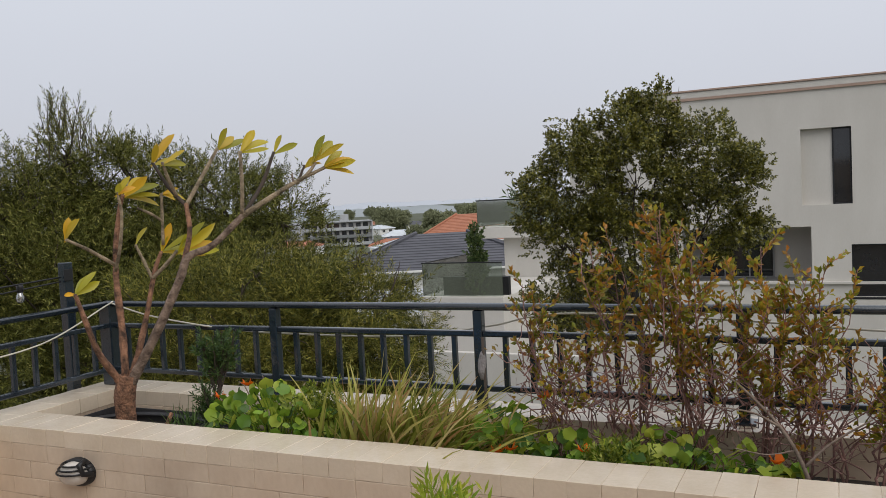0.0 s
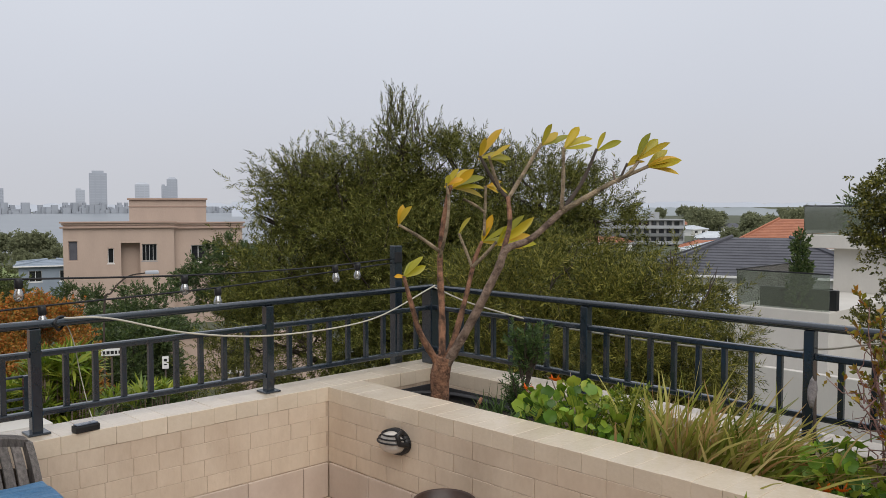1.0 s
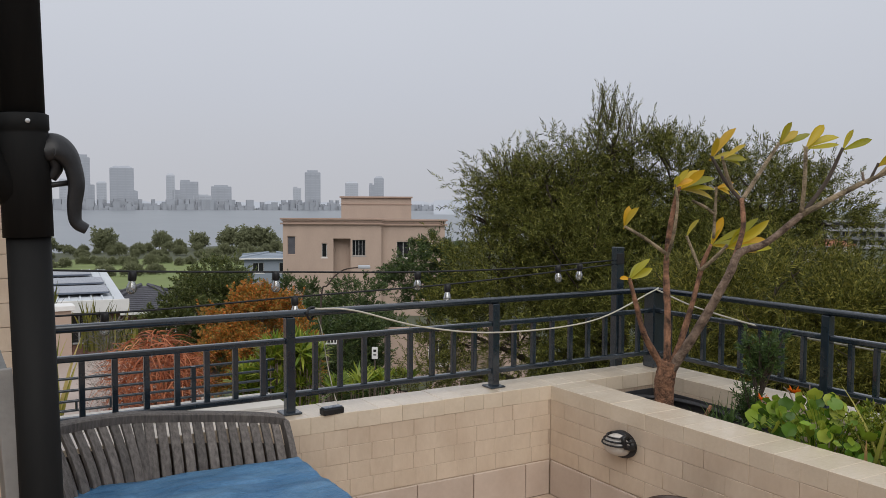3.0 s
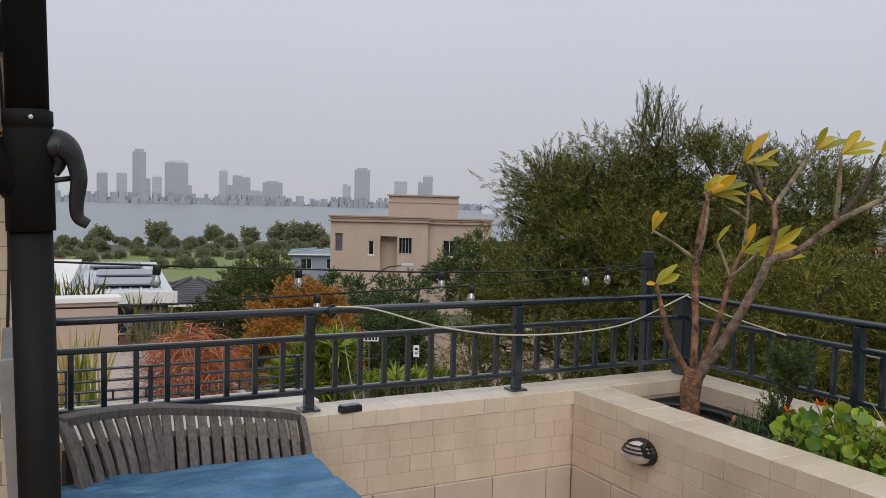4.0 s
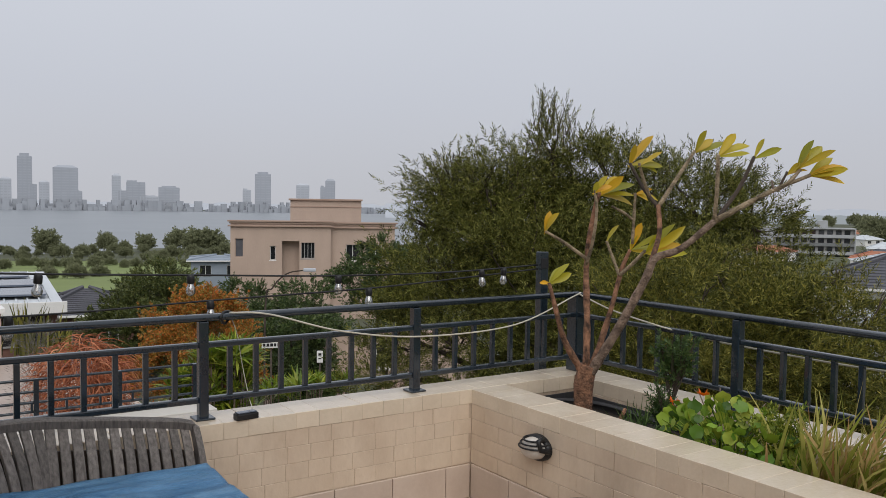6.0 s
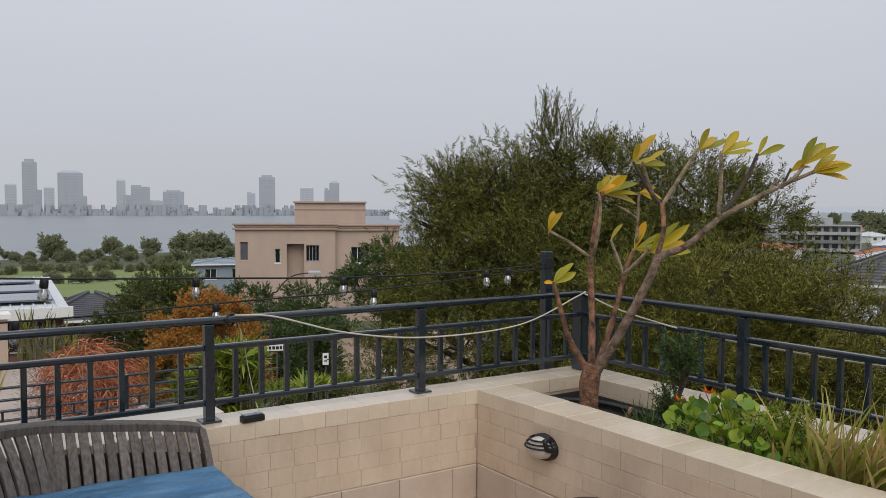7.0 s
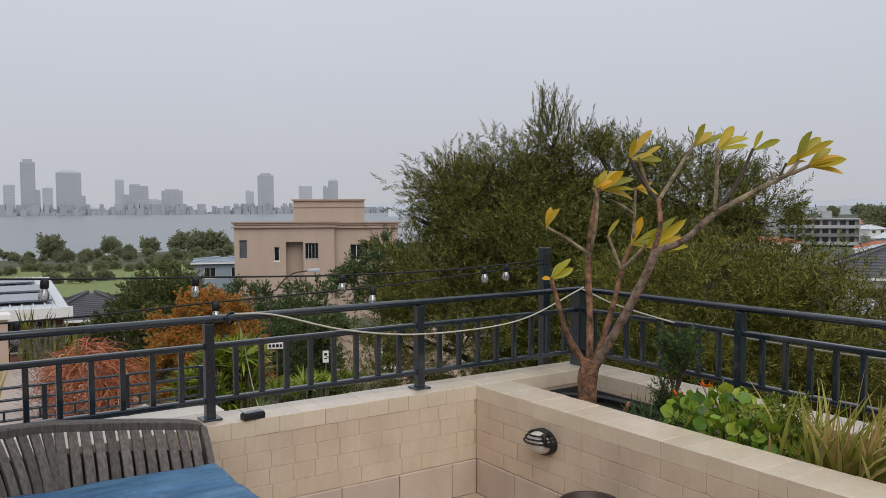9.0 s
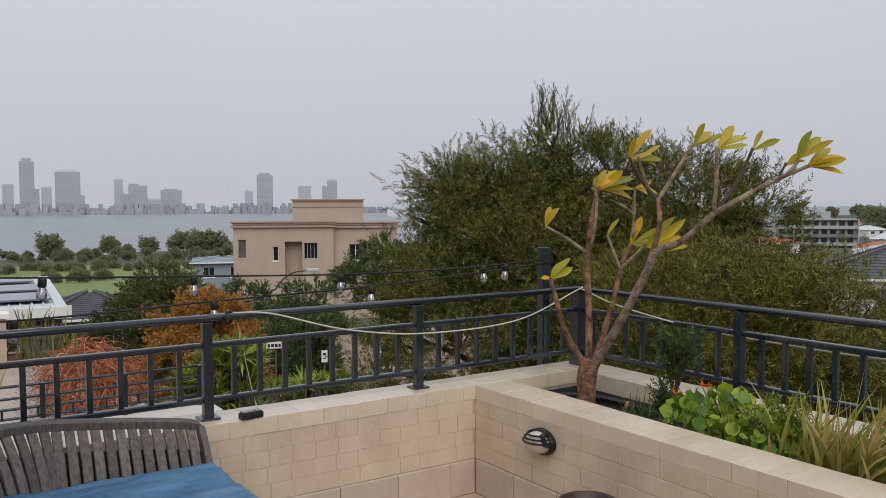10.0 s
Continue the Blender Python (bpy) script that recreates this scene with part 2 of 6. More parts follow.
M_RENDER = material("white_render", (0.60, 0.57, 0.525), 0.85, (0.53, 0.50, 0.455), 1.2, 25, 0.15, streak=(1, 1, 0.35))
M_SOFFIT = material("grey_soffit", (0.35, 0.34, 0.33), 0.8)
M_PINK = material("pink_beige_render", (0.49, 0.37, 0.30), 0.85, (0.41, 0.31, 0.25), 0.7, 12, 0.15, streak=(1, 1, 0.4))
M_PINKTRIM = material("pink_trim", (0.41, 0.285, 0.225), 0.8, (0.34, 0.24, 0.19), 1.0, 15)
M_DARKGLASS = material("dark_window_glass", (0.012, 0.014, 0.016), 0.06, (0.02, 0.022, 0.025), 2.0, 10, 0.0, spec=0.7)
M_GLASS = glass("green_balustrade_glass", (0.94, 0.985, 0.96), 0.05, 0.36)
M_CLEAR = glass("clear_bulb_glass", (0.9, 0.92, 0.92), 0.25, 0.42)
M_FROST = material("frosted_lamp_glass", (0.62, 0.58, 0.52), 0.3, (0.5, 0.46, 0.42), 20, 90, 0.05, coat=0.5)
M_BLACK = material("black_plastic", (0.010, 0.010, 0.011), 0.45, (0.018, 0.018, 0.02), 20, 100, 0.08, spec=0.4)
M_PIPE = material("black_downpipe", (0.0055, 0.006, 0.0065), 0.7, (0.012, 0.012, 0.012), 6, 60, 0.08, streak=(1, 1, 0.2), spec=0.15)
M_TEAK = varied(material("weathered_grey_timber", (0.205, 0.180, 0.164), 0.6, (0.062, 0.053, 0.048), 12, 60, 0.5, streak=(8, 8, 1)), 0.26)
# Light and dark blue streaks put the folds' shading into the colour.
M_BLUE = material("fold_toned_blue_fabric", (0.25, 0.50, 0.76), 0.30, (0.07, 0.23, 0.46), 5, 40, 0.5, spread=0.42, streak=(1, 3.0, 1))
M_SOIL = material("wet_dark_soil", (0.045, 0.034, 0.026), 0.9, (0.020, 0.016, 0.013), 14, 90, 0.9)
M_MEMBRANE = material("dark_planter_lining", (0.045, 0.045, 0.050), 0.5, (0.03, 0.03, 0.033), 8, 60, 0.2)
M_BARK = material("frangipani_bark", (0.33, 0.165, 0.095), 0.9, (0.045, 0.024, 0.015), 22, 90, 1.0, spread=0.36)
M_BARKGREY = material("grey_brown_bark", (0.30, 0.215, 0.16), 0.9, (0.070, 0.045, 0.032), 30, 110, 1.0, spread=0.42)
M_BARKPALE = material("pale_branch_bark", (0.40, 0.31, 0.20), 0.9, (0.075, 0.058, 0.036), 20, 120, 1.0, spread=0.40)
M_TRUNK = material("dark_tree_bark", (0.075, 0.055, 0.042), 0.9, (0.04, 0.03, 0.024), 8, 50, 0.7)
M_TWIG = material("grey_twig", (0.26, 0.20, 0.16), 0.85, (0.15, 0.11, 0.085), 15, 80, 0.5)
M_CABLE = material("cream_cable", (0.58, 0.55, 0.46), 0.5, (0.46, 0.43, 0.36), 20, 100, 0.05)
M_GROUND = material("ground_scrub", (0.085, 0.095, 0.050), 0.95, (0.055, 0.060, 0.035), 0.03, 0.6, 0.1)
M_LAWN = material("wet_lawn", (0.180, 0.225, 0.064), 0.9, (0.135, 0.172, 0.050), 0.03, 0.8, 0.1)
M_ASPHALT = material("wet_asphalt", (0.10, 0.10, 0.105), 0.45, (0.07, 0.07, 0.072), 0.4, 12, 0.2)
M_PAVE = varied(material("pink_brick_paving", (0.34, 0.235, 0.19), 0.6, (0.26, 0.18, 0.15), 1.5, 20, 0.2), 0.1, False)
M_TERRA = varied(material("terracotta_roof", (0.44, 0.18, 0.10), 0.7, (0.34, 0.13, 0.075), 1.5, 9, 0.2), 0.12, False)
M_GREYTILE = varied(material("grey_roof_tile", (0.095, 0.095, 0.11), 0.6, (0.06, 0.06, 0.072), 1.0, 8, 0.2), 0.12, False)
M_METALROOF = material("pale_metal_roof", (0.60, 0.63, 0.66), 0.45, (0.50, 0.53, 0.56), 0.8, 6, 0.1)
M_PANEL = material("solar_panel", (0.11, 0.13, 0.17), 0.2, (0.085, 0.10, 0.14), 1.5, 9, 0.0, coat=0.4)
M_REDBRICK = material("dark_red_brick", (0.16, 0.075, 0.055), 0.85, (0.11, 0.055, 0.045), 3, 30, 0.3)
# Distance haze is mixed into these pale blue-grey tower colours.
M_CONCRETE = material("hazed_concrete_tower", (0.45, 0.473, 0.515), 0.8, (0.42, 0.445, 0.487), 0.02, 0.2, 0.0)
M_TOWERGLASS = material("hazed_glass_tower", (0.36, 0.383, 0.425), 0.6, (0.335, 0.358, 0.40), 0.02, 0.2, 0.0)
M_TOWERBAND = material("hazed_window_band", (0.39, 0.412, 0.452), 0.6, (0.37, 0.392, 0.432), 0.02, 0.2, 0.0)
M_WHITE = material("white_paint", (0.78, 0.77, 0.75), 0.6, (0.68, 0.67, 0.65), 0.6, 10, 0.1)
# Wooded hills greyed and lightened: mist is part of the base colour.
M_FARWOOD = material("hazed_wooded_hills", (0.30, 0.325, 0.34), 0.95, (0.24, 0.265, 0.27), 0.004, 0.05, 0.0)
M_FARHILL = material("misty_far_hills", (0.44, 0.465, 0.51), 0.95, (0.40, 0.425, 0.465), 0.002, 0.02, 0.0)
M_BLUEGREY = material("pale_blue_grey_cladding", (0.27, 0.31, 0.36), 0.7, (0.22, 0.26, 0.31), 0.6, 10, 0.1)

G_TREE = foliage("narrow_olive_leaves", [(0.028, 0.034, 0.007), (0.080, 0.088, 0.016), (0.14, 0.148, 0.028), (0.26, 0.245, 0.066)], 0.6, 0.16, 0.22)
G_HEDGE = foliage("olive_yellow_leaves", [(0.026, 0.034, 0.007), (0.080, 0.090, 0.014), (0.17, 0.165, 0.030), (0.32, 0.28, 0.060)], 0.6, 0.16, 0.22)
G_ROUND = foliage("dark_glossy_leaves", [(0.036, 0.042, 0.007), (0.095, 0.100, 0.013), (0.165, 0.155, 0.022), (0.27, 0.24, 0.05)], 0.35, 0.2, 0.6)
G_FRANG = foliage("yellowing_frangipani_leaves", [(0.24, 0.25, 0.018), (0.44, 0.36, 0.022), (0.58, 0.40, 0.022), (0.66, 0.34, 0.012), (0.56, 0.40, 0.03), (0.42, 0.36, 0.022), (0.30, 0.30, 0.02)], 0.38, 0.32, 0.5, True)
G_NAST = foliage("bright_nasturtium_leaves", [(0.030, 0.075, 0.008), (0.10, 0.21, 0.018), (0.22, 0.35, 0.03), (0.44, 0.48, 0.06), (0.15, 0.27, 0.03)], 0.45, 0.25)
G_GRASS = foliage("arching_grass_blades", [(0.12, 0.16, 0.02), (0.28, 0.31, 0.05), (0.46, 0.42, 0.11), (0.60, 0.46, 0.20), (0.54, 0.28, 0.12)], 0.45, 0.35)
G_ROSEMARY = foliage("dark_needle_leaves", [(0.025, 0.055, 0.014), (0.065, 0.12, 0.03), (0.13, 0.20, 0.055)])
G_COPPER = foliage("copper_and_olive_leaves", [(0.12, 0.15, 0.014), (0.24, 0.25, 0.022), (0.40, 0.33, 0.028), (0.50, 0.19, 0.026), (0.20, 0.23, 0.022), (0.36, 0.13, 0.04), (0.46, 0.40, 0.05)], 0.45, 0.32)
G_LIME = foliage("lime_green_leaves", [(0.20, 0.32, 0.03), (0.34, 0.42, 0.04), (0.46, 0.46, 0.06)], 0.45, 0.35)
G_CORDY = foliage("yellow_green_strap_leaves", [(0.10, 0.17, 0.018), (0.20, 0.27, 0.025), (0.36, 0.38, 0.05)], 0.45, 0.3)
G_ORANGE = foliage("autumn_orange_leaves", [(0.30, 0.20, 0.04), (0.46, 0.20, 0.032), (0.54, 0.155, 0.034), (0.17, 0.16, 0.04), (0.40, 0.22, 0.04)], 0.6, 0.3)
G_RUST = foliage("rust_red_strands", [(0.18, 0.045, 0.02), (0.42, 0.125, 0.05), (0.56, 0.23, 0.115), (0.30, 0.09, 0.045)], 0.7, 0.2)
# Leaf greens paled to stand in for haze between here and the lake.
G_FAR = foliage("hazed_park_leaves", [(0.185, 0.200, 0.120), (0.235, 0.250, 0.145), (0.29, 0.30, 0.17)], 0.95, 0.45, 0.05)
G_STREET = foliage("street_tree_leaves", [(0.030, 0.055, 0.014), (0.062, 0.098, 0.026), (0.12, 0.15, 0.048)], 0.5, 0.2)
G_MIDGREEN = foliage("mid_green_street_leaves", [(0.045, 0.065, 0.016), (0.095, 0.118, 0.030), (0.165, 0.175, 0.055)], 0.5, 0.2)
G_HERB = foliage("feathery_herb_leaves", [(0.06, 0.10, 0.010), (0.19, 0.24, 0.024), (0.36, 0.37, 0.055)], 0.5, 0.3)
G_FLOWER = foliage("orange_petals", [(0.75, 0.13, 0.010), (0.85, 0.22, 0.012)], 0.5, 0.4)
G_SILVER = foliage("pale_plume", [(0.13, 0.12, 0.105), (0.20, 0.185, 0.16)], 0.8, 0.2)

# ---- the terrace ----
CAM = Vector((-0.445, -0.09, 1.47))
XP, YL, H, T = 2.028, 3.32, 0.551, 0.22      # planter face, parapet face, wall height, wall thickness
XO = 2.725                                    # inner face of the planter's outer wall
RX, RY = 2.837, 3.43                          # rail lines
COURSE, BR = 0.0735, 0.22
SKIRT = 0.174
ROW = (H - COURSE - SKIRT - 0.002) / 4          # height of one course under the coping


def at(bearing, distance, elevation):
    """A place seen from the terrace: degrees anticlockwise from x, metres, degrees above level."""
    b = radians(bearing)
    return Vector((CAM.x + distance * math.cos(b), CAM.y + distance * math.sin(b), CAM.z + distance * math.tan(radians(elevation))))


floor = tagged(part("floor", boxed((-3.0, -3.2, -0.25), (XP + 0.05, YL + 0.05, -0.012)), M_GROUT), "terrace slab under beige floor tiles", "floor", kind="structure")
wall_parapet = tagged(part("wall_parapet", boxed((-3.0, YL + 0.0042, -6.4), (RX + 0.113, YL + T - 0.006, H - COURSE)), M_JOINT), "cream painted brick parapet wall with wet coping", "wall", kind="structure")
wall_planter = tagged(part("wall_planter", boxed((XP + 0.0042, -3.2, -0.2), (XP + T - 0.006, YL + 0.006, H - COURSE)), M_JOINT), "cream painted brick planter wall with header coping", "wall", kind="structure")
wall_outer = tagged(part("wall_outer", boxed((XO + 0.006, -3.2, -6.4), (XO + T - 0.006, YL + 0.006, H - COURSE)), M_JOINT), "cream painted brick outer planter wall under the rail", "wall", kind="structure")
soil = tagged(part("planter_soil", boxed((XP + T - 0.006, -3.2, 0.2), (XO + 0.006, YL + 0.006, 0.405)), M_SOIL), "dark wet soil filling the brick planter", "soil", kind="structure")

# the house behind: a brick pier with an eave, and unseen plain walls that close the terrace
wall_house = tagged(part("wall_house", boxed((-3.0, 2.91, 0.0), (-0.376, YL + 0.1, 2.35)), M_JOINT), "cream brick pier of the house beside a downpipe", "wall", kind="structure")
# West and south walls stay out of view, added for bounced light and reflections.
tagged(part("wall_west", boxed((-3.2, -3.2, -0.2), (-3.0, 3.5, 2.8), 0.005), M_BRICK), "unseen plain cream wall added to close the terrace", "wall", kind="structure")
tagged(part("wall_south", boxed((-3.2, -3.4, -0.2), (RX + 0.1, -3.2, 2.8), 0.005), M_BRICK), "unseen plain cream wall added to close the terrace", "wall", kind="structure")
M_TRIM = material("dark_roof_metal", (0.03, 0.033, 0.036), 0.6, (0.02, 0.022, 0.025), 4, 40, 0.1)
M_BOARD = material("grey_weathered_board", (0.20, 0.21, 0.21), 0.6, (0.13, 0.135, 0.14), 5, 40, 0.2)
eave = thing("roof_eave", (-0.40, 2.35, 1.85), "dark soffit and gutter of the house eave", "eave", kind="structure")
part("soffit", boxed((-2.6, 0.1, 0.09), (0.0, 1.2, 0.14), 0.004), M_SOFFIT, eave)
part("roof_sheet", boxed((-2.6, 0.16, 0.142), (0.02, 1.25, 0.75), 0.01), M_TRIM, eave, "dark roof edge")
gut = bmesh.new()
tube(gut, [(-2.6, 0.12, 0.05), (0.0, 0.12, 0.05)], 0.065, 12)
part("gutter", gut, M_PIPE, eave, "dark rounded gutter", True)
part("fascia", boxed((-2.6, 0.17, -0.02), (-0.01, 0.2, 0.14), 0.003), M_SOFFIT, eave)


# ---- rail ----
def rail_part(name, a, b, parent, bevel=0.006):
    return part(name, boxed(a, b, bevel), M_RAIL, parent)


def rail_post(parent, x, y, half=0.0205, top=0.968):
    p = rail_part("post", (x - half, y - half, H), (x + half, y + half, top), parent, 0.004)
    rail_part("base_plate", (x - half - 0.022, y - half - 0.022, H), (x + half + 0.022, y + half + 0.022, H + 0.009), p, 0.003)
    return p


def rounded_bar(a, b, wide, high):
    """An oval handrail between two points on its centre line."""
    bm = bmesh.new()
    a, b = Vector(a), Vector(b)
    d = (b - a).normalized()
    s = Vector((d.y, -d.x, 0))
    prof = [(wide / 2 * math.copysign(abs(math.cos(a)) ** 0.7, math.cos(a)), high / 2 * math.copysign(abs(math.sin(a)) ** 0.7, math.sin(a))) for a in (2 * math.pi * (k + 0.5) / 16 for k in range(16))]
    r0, r1 = [[bm.verts.new(p + s * u + Vector((0, 0, w))) for u, w in prof] for p in (a, b)]
    for k in range(len(prof)):
        bm.faces.new((r0[k], r0[(k + 1) % len(prof)], r1[(k + 1) % len(prof)], r1[k]))
    bm.faces.new(r0)
    bm.faces.new(r1[::-1])
    return bm


left_posts = [0.694 - 1.066 * k for k in range(3, 0, -1)] + [0.694, 1.757]
right_posts = [2.355, 1.292, 0.226, -0.84, -1.905, -2.97]
balustrade = thing("balustrade", (0, 0, 0), "slate blue painted steel balustrade bolted to brick coping", "railing")
part("handrail", rounded_bar((-3.0, RY, 0.983), (RX, RY, 0.984), 0.048, 0.032), M_RAIL, balustrade, "", True)
part("handrail", rounded_bar((RX, RY + 0.028, 0.983), (RX, -3.2, 0.984), 0.048, 0.032), M_RAIL, balustrade, "", True)
for x in left_posts:
    rail_post(balustrade, x, RY)
for y in right_posts:
    rail_post(balustrade, RX, y)
rail_part("corner_post", (RX - 0.04, RY - 0.04, H), (RX + 0.04, RY + 0.04, 0.994), balustrade, 0.006)
stops = left_posts + [RX]
for x0, x1 in zip(stops, stops[1:]):
    rail_part("mid_rail", (x0 + 0.02, RY - 0.016, 0.855), (x1 - 0.02, RY + 0.016, 0.880), balustrade)
    rail_part("bottom_rail", (x0 + 0.02, RY - 0.016, 0.620), (x1 - 0.02, RY + 0.016, 0.645), balustrade)
    for k in range(1, 9):
        x = x0 + (x1 - x0) * k / 9
        rail_part("baluster", (x - 0.011, RY - 0.011, 0.644), (x + 0.011, RY + 0.011, 0.856), balustrade, 0.003)
stops = [RY] + right_posts
for y0, y1 in zip(stops, stops[1:]):
    rail_part("mid_rail", (RX - 0.016, y1 + 0.02, 0.855), (RX + 0.016, y0 - 0.02, 0.880), balustrade)
    rail_part("bottom_rail", (RX - 0.016, y1 + 0.02, 0.620), (RX + 0.016, y0 - 0.02, 0.645), balustrade)
    for k in range(1, 9):
        y = y0 + (y1 - y0) * k / 9
        rail_part("baluster", (RX - 0.011, y - 0.011, 0.644), (RX + 0.011, y + 0.011, 0.856), balustrade, 0.003)

# ---- lights on a wire, and cables ----
pole = thing("wire_post", (2.735, 3.62, 0.3), "slim dark grey square post holding string light wires", "post")
part("shaft", boxed((-0.026, -0.026, -6.0), (0.026, 0.026, 0.915), 0.005), M_RAIL, pole)
part("bracket", boxed((-0.035, -0.033, 0.82), (0.02, -0.0265, 0.88), 0.002), M_BLACK, pole)


def wire(name, pts, radius, mat, label, category):
    bm = bmesh.new()
    tube(bm, curve_points(pts, 10), radius, 6)
    return tagged(part(name, bm, mat, None, "", True), label, category)


wire("light_wire", [(-1.6, 3.62, 1.27), (-0.06, 3.62, 1.183), (0.70, 3.62, 1.150), (1.42, 3.62, 1.122), (2.10, 3.62, 1.118), (2.70, 3.62, 1.139)], 0.0045, M_BLACK, "black outdoor festoon wire with hanging lamp bulbs", "wire")
wire("light_wire", [(-1.6, 3.62, 1.03), (-0.06, 3.62, 1.009), (0.785, 3.62, 1.032), (1.593, 3.62, 1.052), (2.2, 3.62, 1.085), (2.70, 3.62, 1.116)], 0.0045, M_BLACK, "black outdoor festoon wire with hanging lamp bulbs", "wire")


def festoon_lamp(place):
    ob = thing("festoon_bulb", place, "clear glass festoon bulb in a black socket", "light bulb", "bulbs on the wires")
    bm = bmesh.new()
    lathe(bm, [(0.001, 0.006), (0.013, 0.006), (0.017, -0.004), (0.017, -0.030), (0.014, -0.034), (0.001, -0.034)], 14)
    part("socket", bm, M_BLACK, ob, "black socket", True)
    bm = bmesh.new()
    lathe(bm, [(0.011, -0.034), (0.016, -0.046), (0.021, -0.062), (0.020, -0.076), (0.012, -0.086), (0.001, -0.089)], 16)
    part("bulb", bm, M_CLEAR, ob, "clear glass bulb", True)
    bm = bmesh.new()
    lathe(bm, [(0.001, -0.034), (0.004, -0.036), (0.005, -0.058), (0.001, -0.062)], 8)
    part("filament_stem", bm, M_FROST, ob, "", True)
    return ob


bulb = festoon_lamp((0.702, 3.62, 1.146))
for q in ((0.79, 3.62, 1.028), (1.428, 3.62, 1.118), (1.60, 3.62, 1.048), (2.30, 3.62, 1.118), (2.455, 3.62, 1.122), (0.09, 3.62, 1.17), (-0.02, 3.62, 1.006), (-0.75, 3.62, 1.22)):
    copy_thing(bulb, pose(*q, random.uniform(-6, 6), random.uniform(-6, 6), random.uniform(0, 360)))

wire("cream_cable", [(0.80, 3.40, 1.003), (0.98, 3.39, 0.985), (1.337, 3.388, 0.885), (1.777, 3.388, 0.828), (2.352, 3.388, 0.846), (2.77, 3.37, 0.985), (2.80, 3.36, 0.985),
                     (2.795, 3.12, 0.930), (2.805, 2.80, 0.884), (2.875, 2.60, 0.850), (2.885, 2.377, 0.838), (2.885, 1.71, 0.838), (2.885, 1.27, 0.892), (2.885, 0.943, 0.950), (2.885, 0.257, 0.933), (2.885, -0.3, 0.90), (2.885, -1.5, 0.87)],
     0.0042, M_CABLE, "cream cable sagging along the balustrade", "cable")
wire("sensor_lead", [(0.90, 3.35, 0.565), (0.905, 3.43, 0.60), (0.885, 3.47, 0.75), (0.86, 3.475, 0.90), (0.82, 3.475, 1.003)], 0.0022, M_CABLE, "thin pale lead hanging from the handrail", "cable")
wire("rail_tie", [(0.76, 3.40, 0.985), (0.79, 3.43, 1.004), (0.83, 3.46, 0.99), (0.79, 3.43, 0.953), (0.76, 3.40, 0.985)], 0.006, M_BLACK, "black tape tie round the handrail", "tie")
sensor = thing("solar_sensor", (0.85, 3.335, H), "small black plastic box lying on the coping", "box", turn=6)
part("body", boxed((-0.05, -0.022, 0), (0.05, 0.022, 0.028), 0.006), M_BLACK, sensor)
part("cover", boxed((-0.044, -0.017, 0.0285), (0.044, 0.017, 0.033), 0.002), M_PANEL, sensor)

# ---- bulkhead lamp on the planter wall ----
lamp = thing("bulkhead_lamp", (XP, 2.79, 0.388), "oval black bulkhead lamp with frosted glass on brick wall", "wall lamp")
bm = bmesh.new()
sides = 24
prev = None
for sx, f in ((0.0, 1.0), (-0.018, 1.0), (-0.028, 0.93)):
    ring = [bm.verts.new((sx, 0.086 * f * math.cos(a), 0.06 * f * math.sin(a))) for a in (2 * math.pi * k / sides for k in range(sides))]
    if prev:
        for k in range(sides):
            bm.faces.new((prev[k], prev[(k + 1) % sides], ring[(k + 1) % sides], ring[k]))
    prev = ring
bm.faces.new(prev)
part("base", bm, M_BLACK, lamp, "", True)
bm = bmesh.new()
prev = None
for sx, f in ((-0.027, 0.88), (-0.05, 0.84), (-0.072, 0.66), (-0.082, 0.36), (-0.085, 0.02)):
    ring = [bm.verts.new((sx, 0.082 * f * math.cos(a), 0.056 * f * math.sin(a))) for a in (2 * math.pi * k / sides for k in range(sides))]
    if prev:
        for k in range(sides):
            bm.faces.new((prev[k], prev[(k + 1) % sides], ring[(k + 1) % sides], ring[k]))
    prev = ring
part("glass", bm, M_FROST, lamp, "frosted oval glass", True)
for k, (z, dep) in enumerate(((0.010, 0.094), (0.026, 0.089), (0.041, 0.076))):
    bm = bmesh.new()
    pts = [(-dep * math.sin(math.pi * q / 12) - 0.006, 0.086 * math.cos(math.pi * q / 12) * (1 - 0.14 * k), z) for q in range(13)]
    tube(bm, pts, 0.0042, 8)
    part("louvre", bm, M_BLACK, lamp, "", True)
bm = bmesh.new()
tube(bm, [(-0.02, -0.088, 0.0), (-0.06, -0.078, 0.012), (-0.07, -0.07, 0.05), (-0.03, -0.06, 0.056)], 0.012, 8)
part("hood", bm, M_BLACK, lamp, "", True)

# ---- downpipe with hook ----
pipe = thing("downpipe", (-0.384, 1.965, 0.0), "black plastic downpipe with a branch and collar", "drainpipe")
pipe.matrix_basis = pose(-0.384, 1.965, 0.0, 0, -1.4, 0)
bm = bmesh.new()
tube(bm, [(0, 0, 0.0), (0, 0, 1.40)], 0.043, 20)
part("lower_pipe", bm, M_PIPE, pipe, "", True)
bm = bmesh.new()
tube(bm, [(0, 0, 1.62), (0, 0, 2.7)], 0.043, 20)
part("upper_pipe", bm, M_PIPE, pipe, "", True)
bm = bmesh.new()
lathe(bm, [(0.043, 1.392), (0.049, 1.392), (0.049, 1.60), (0.0475, 1.606), (0.0475, 1.612), (0.05, 1.615), (0.05, 1.645), (0.043, 1.648)], 24)
part("collar", bm, M_PIPE, pipe, "wide black collar", True)
bm = bmesh.new()
tube(bm, [(0.0, 0, 1.47), (-0.30, 0.02, 1.80)], 0.043, 18)
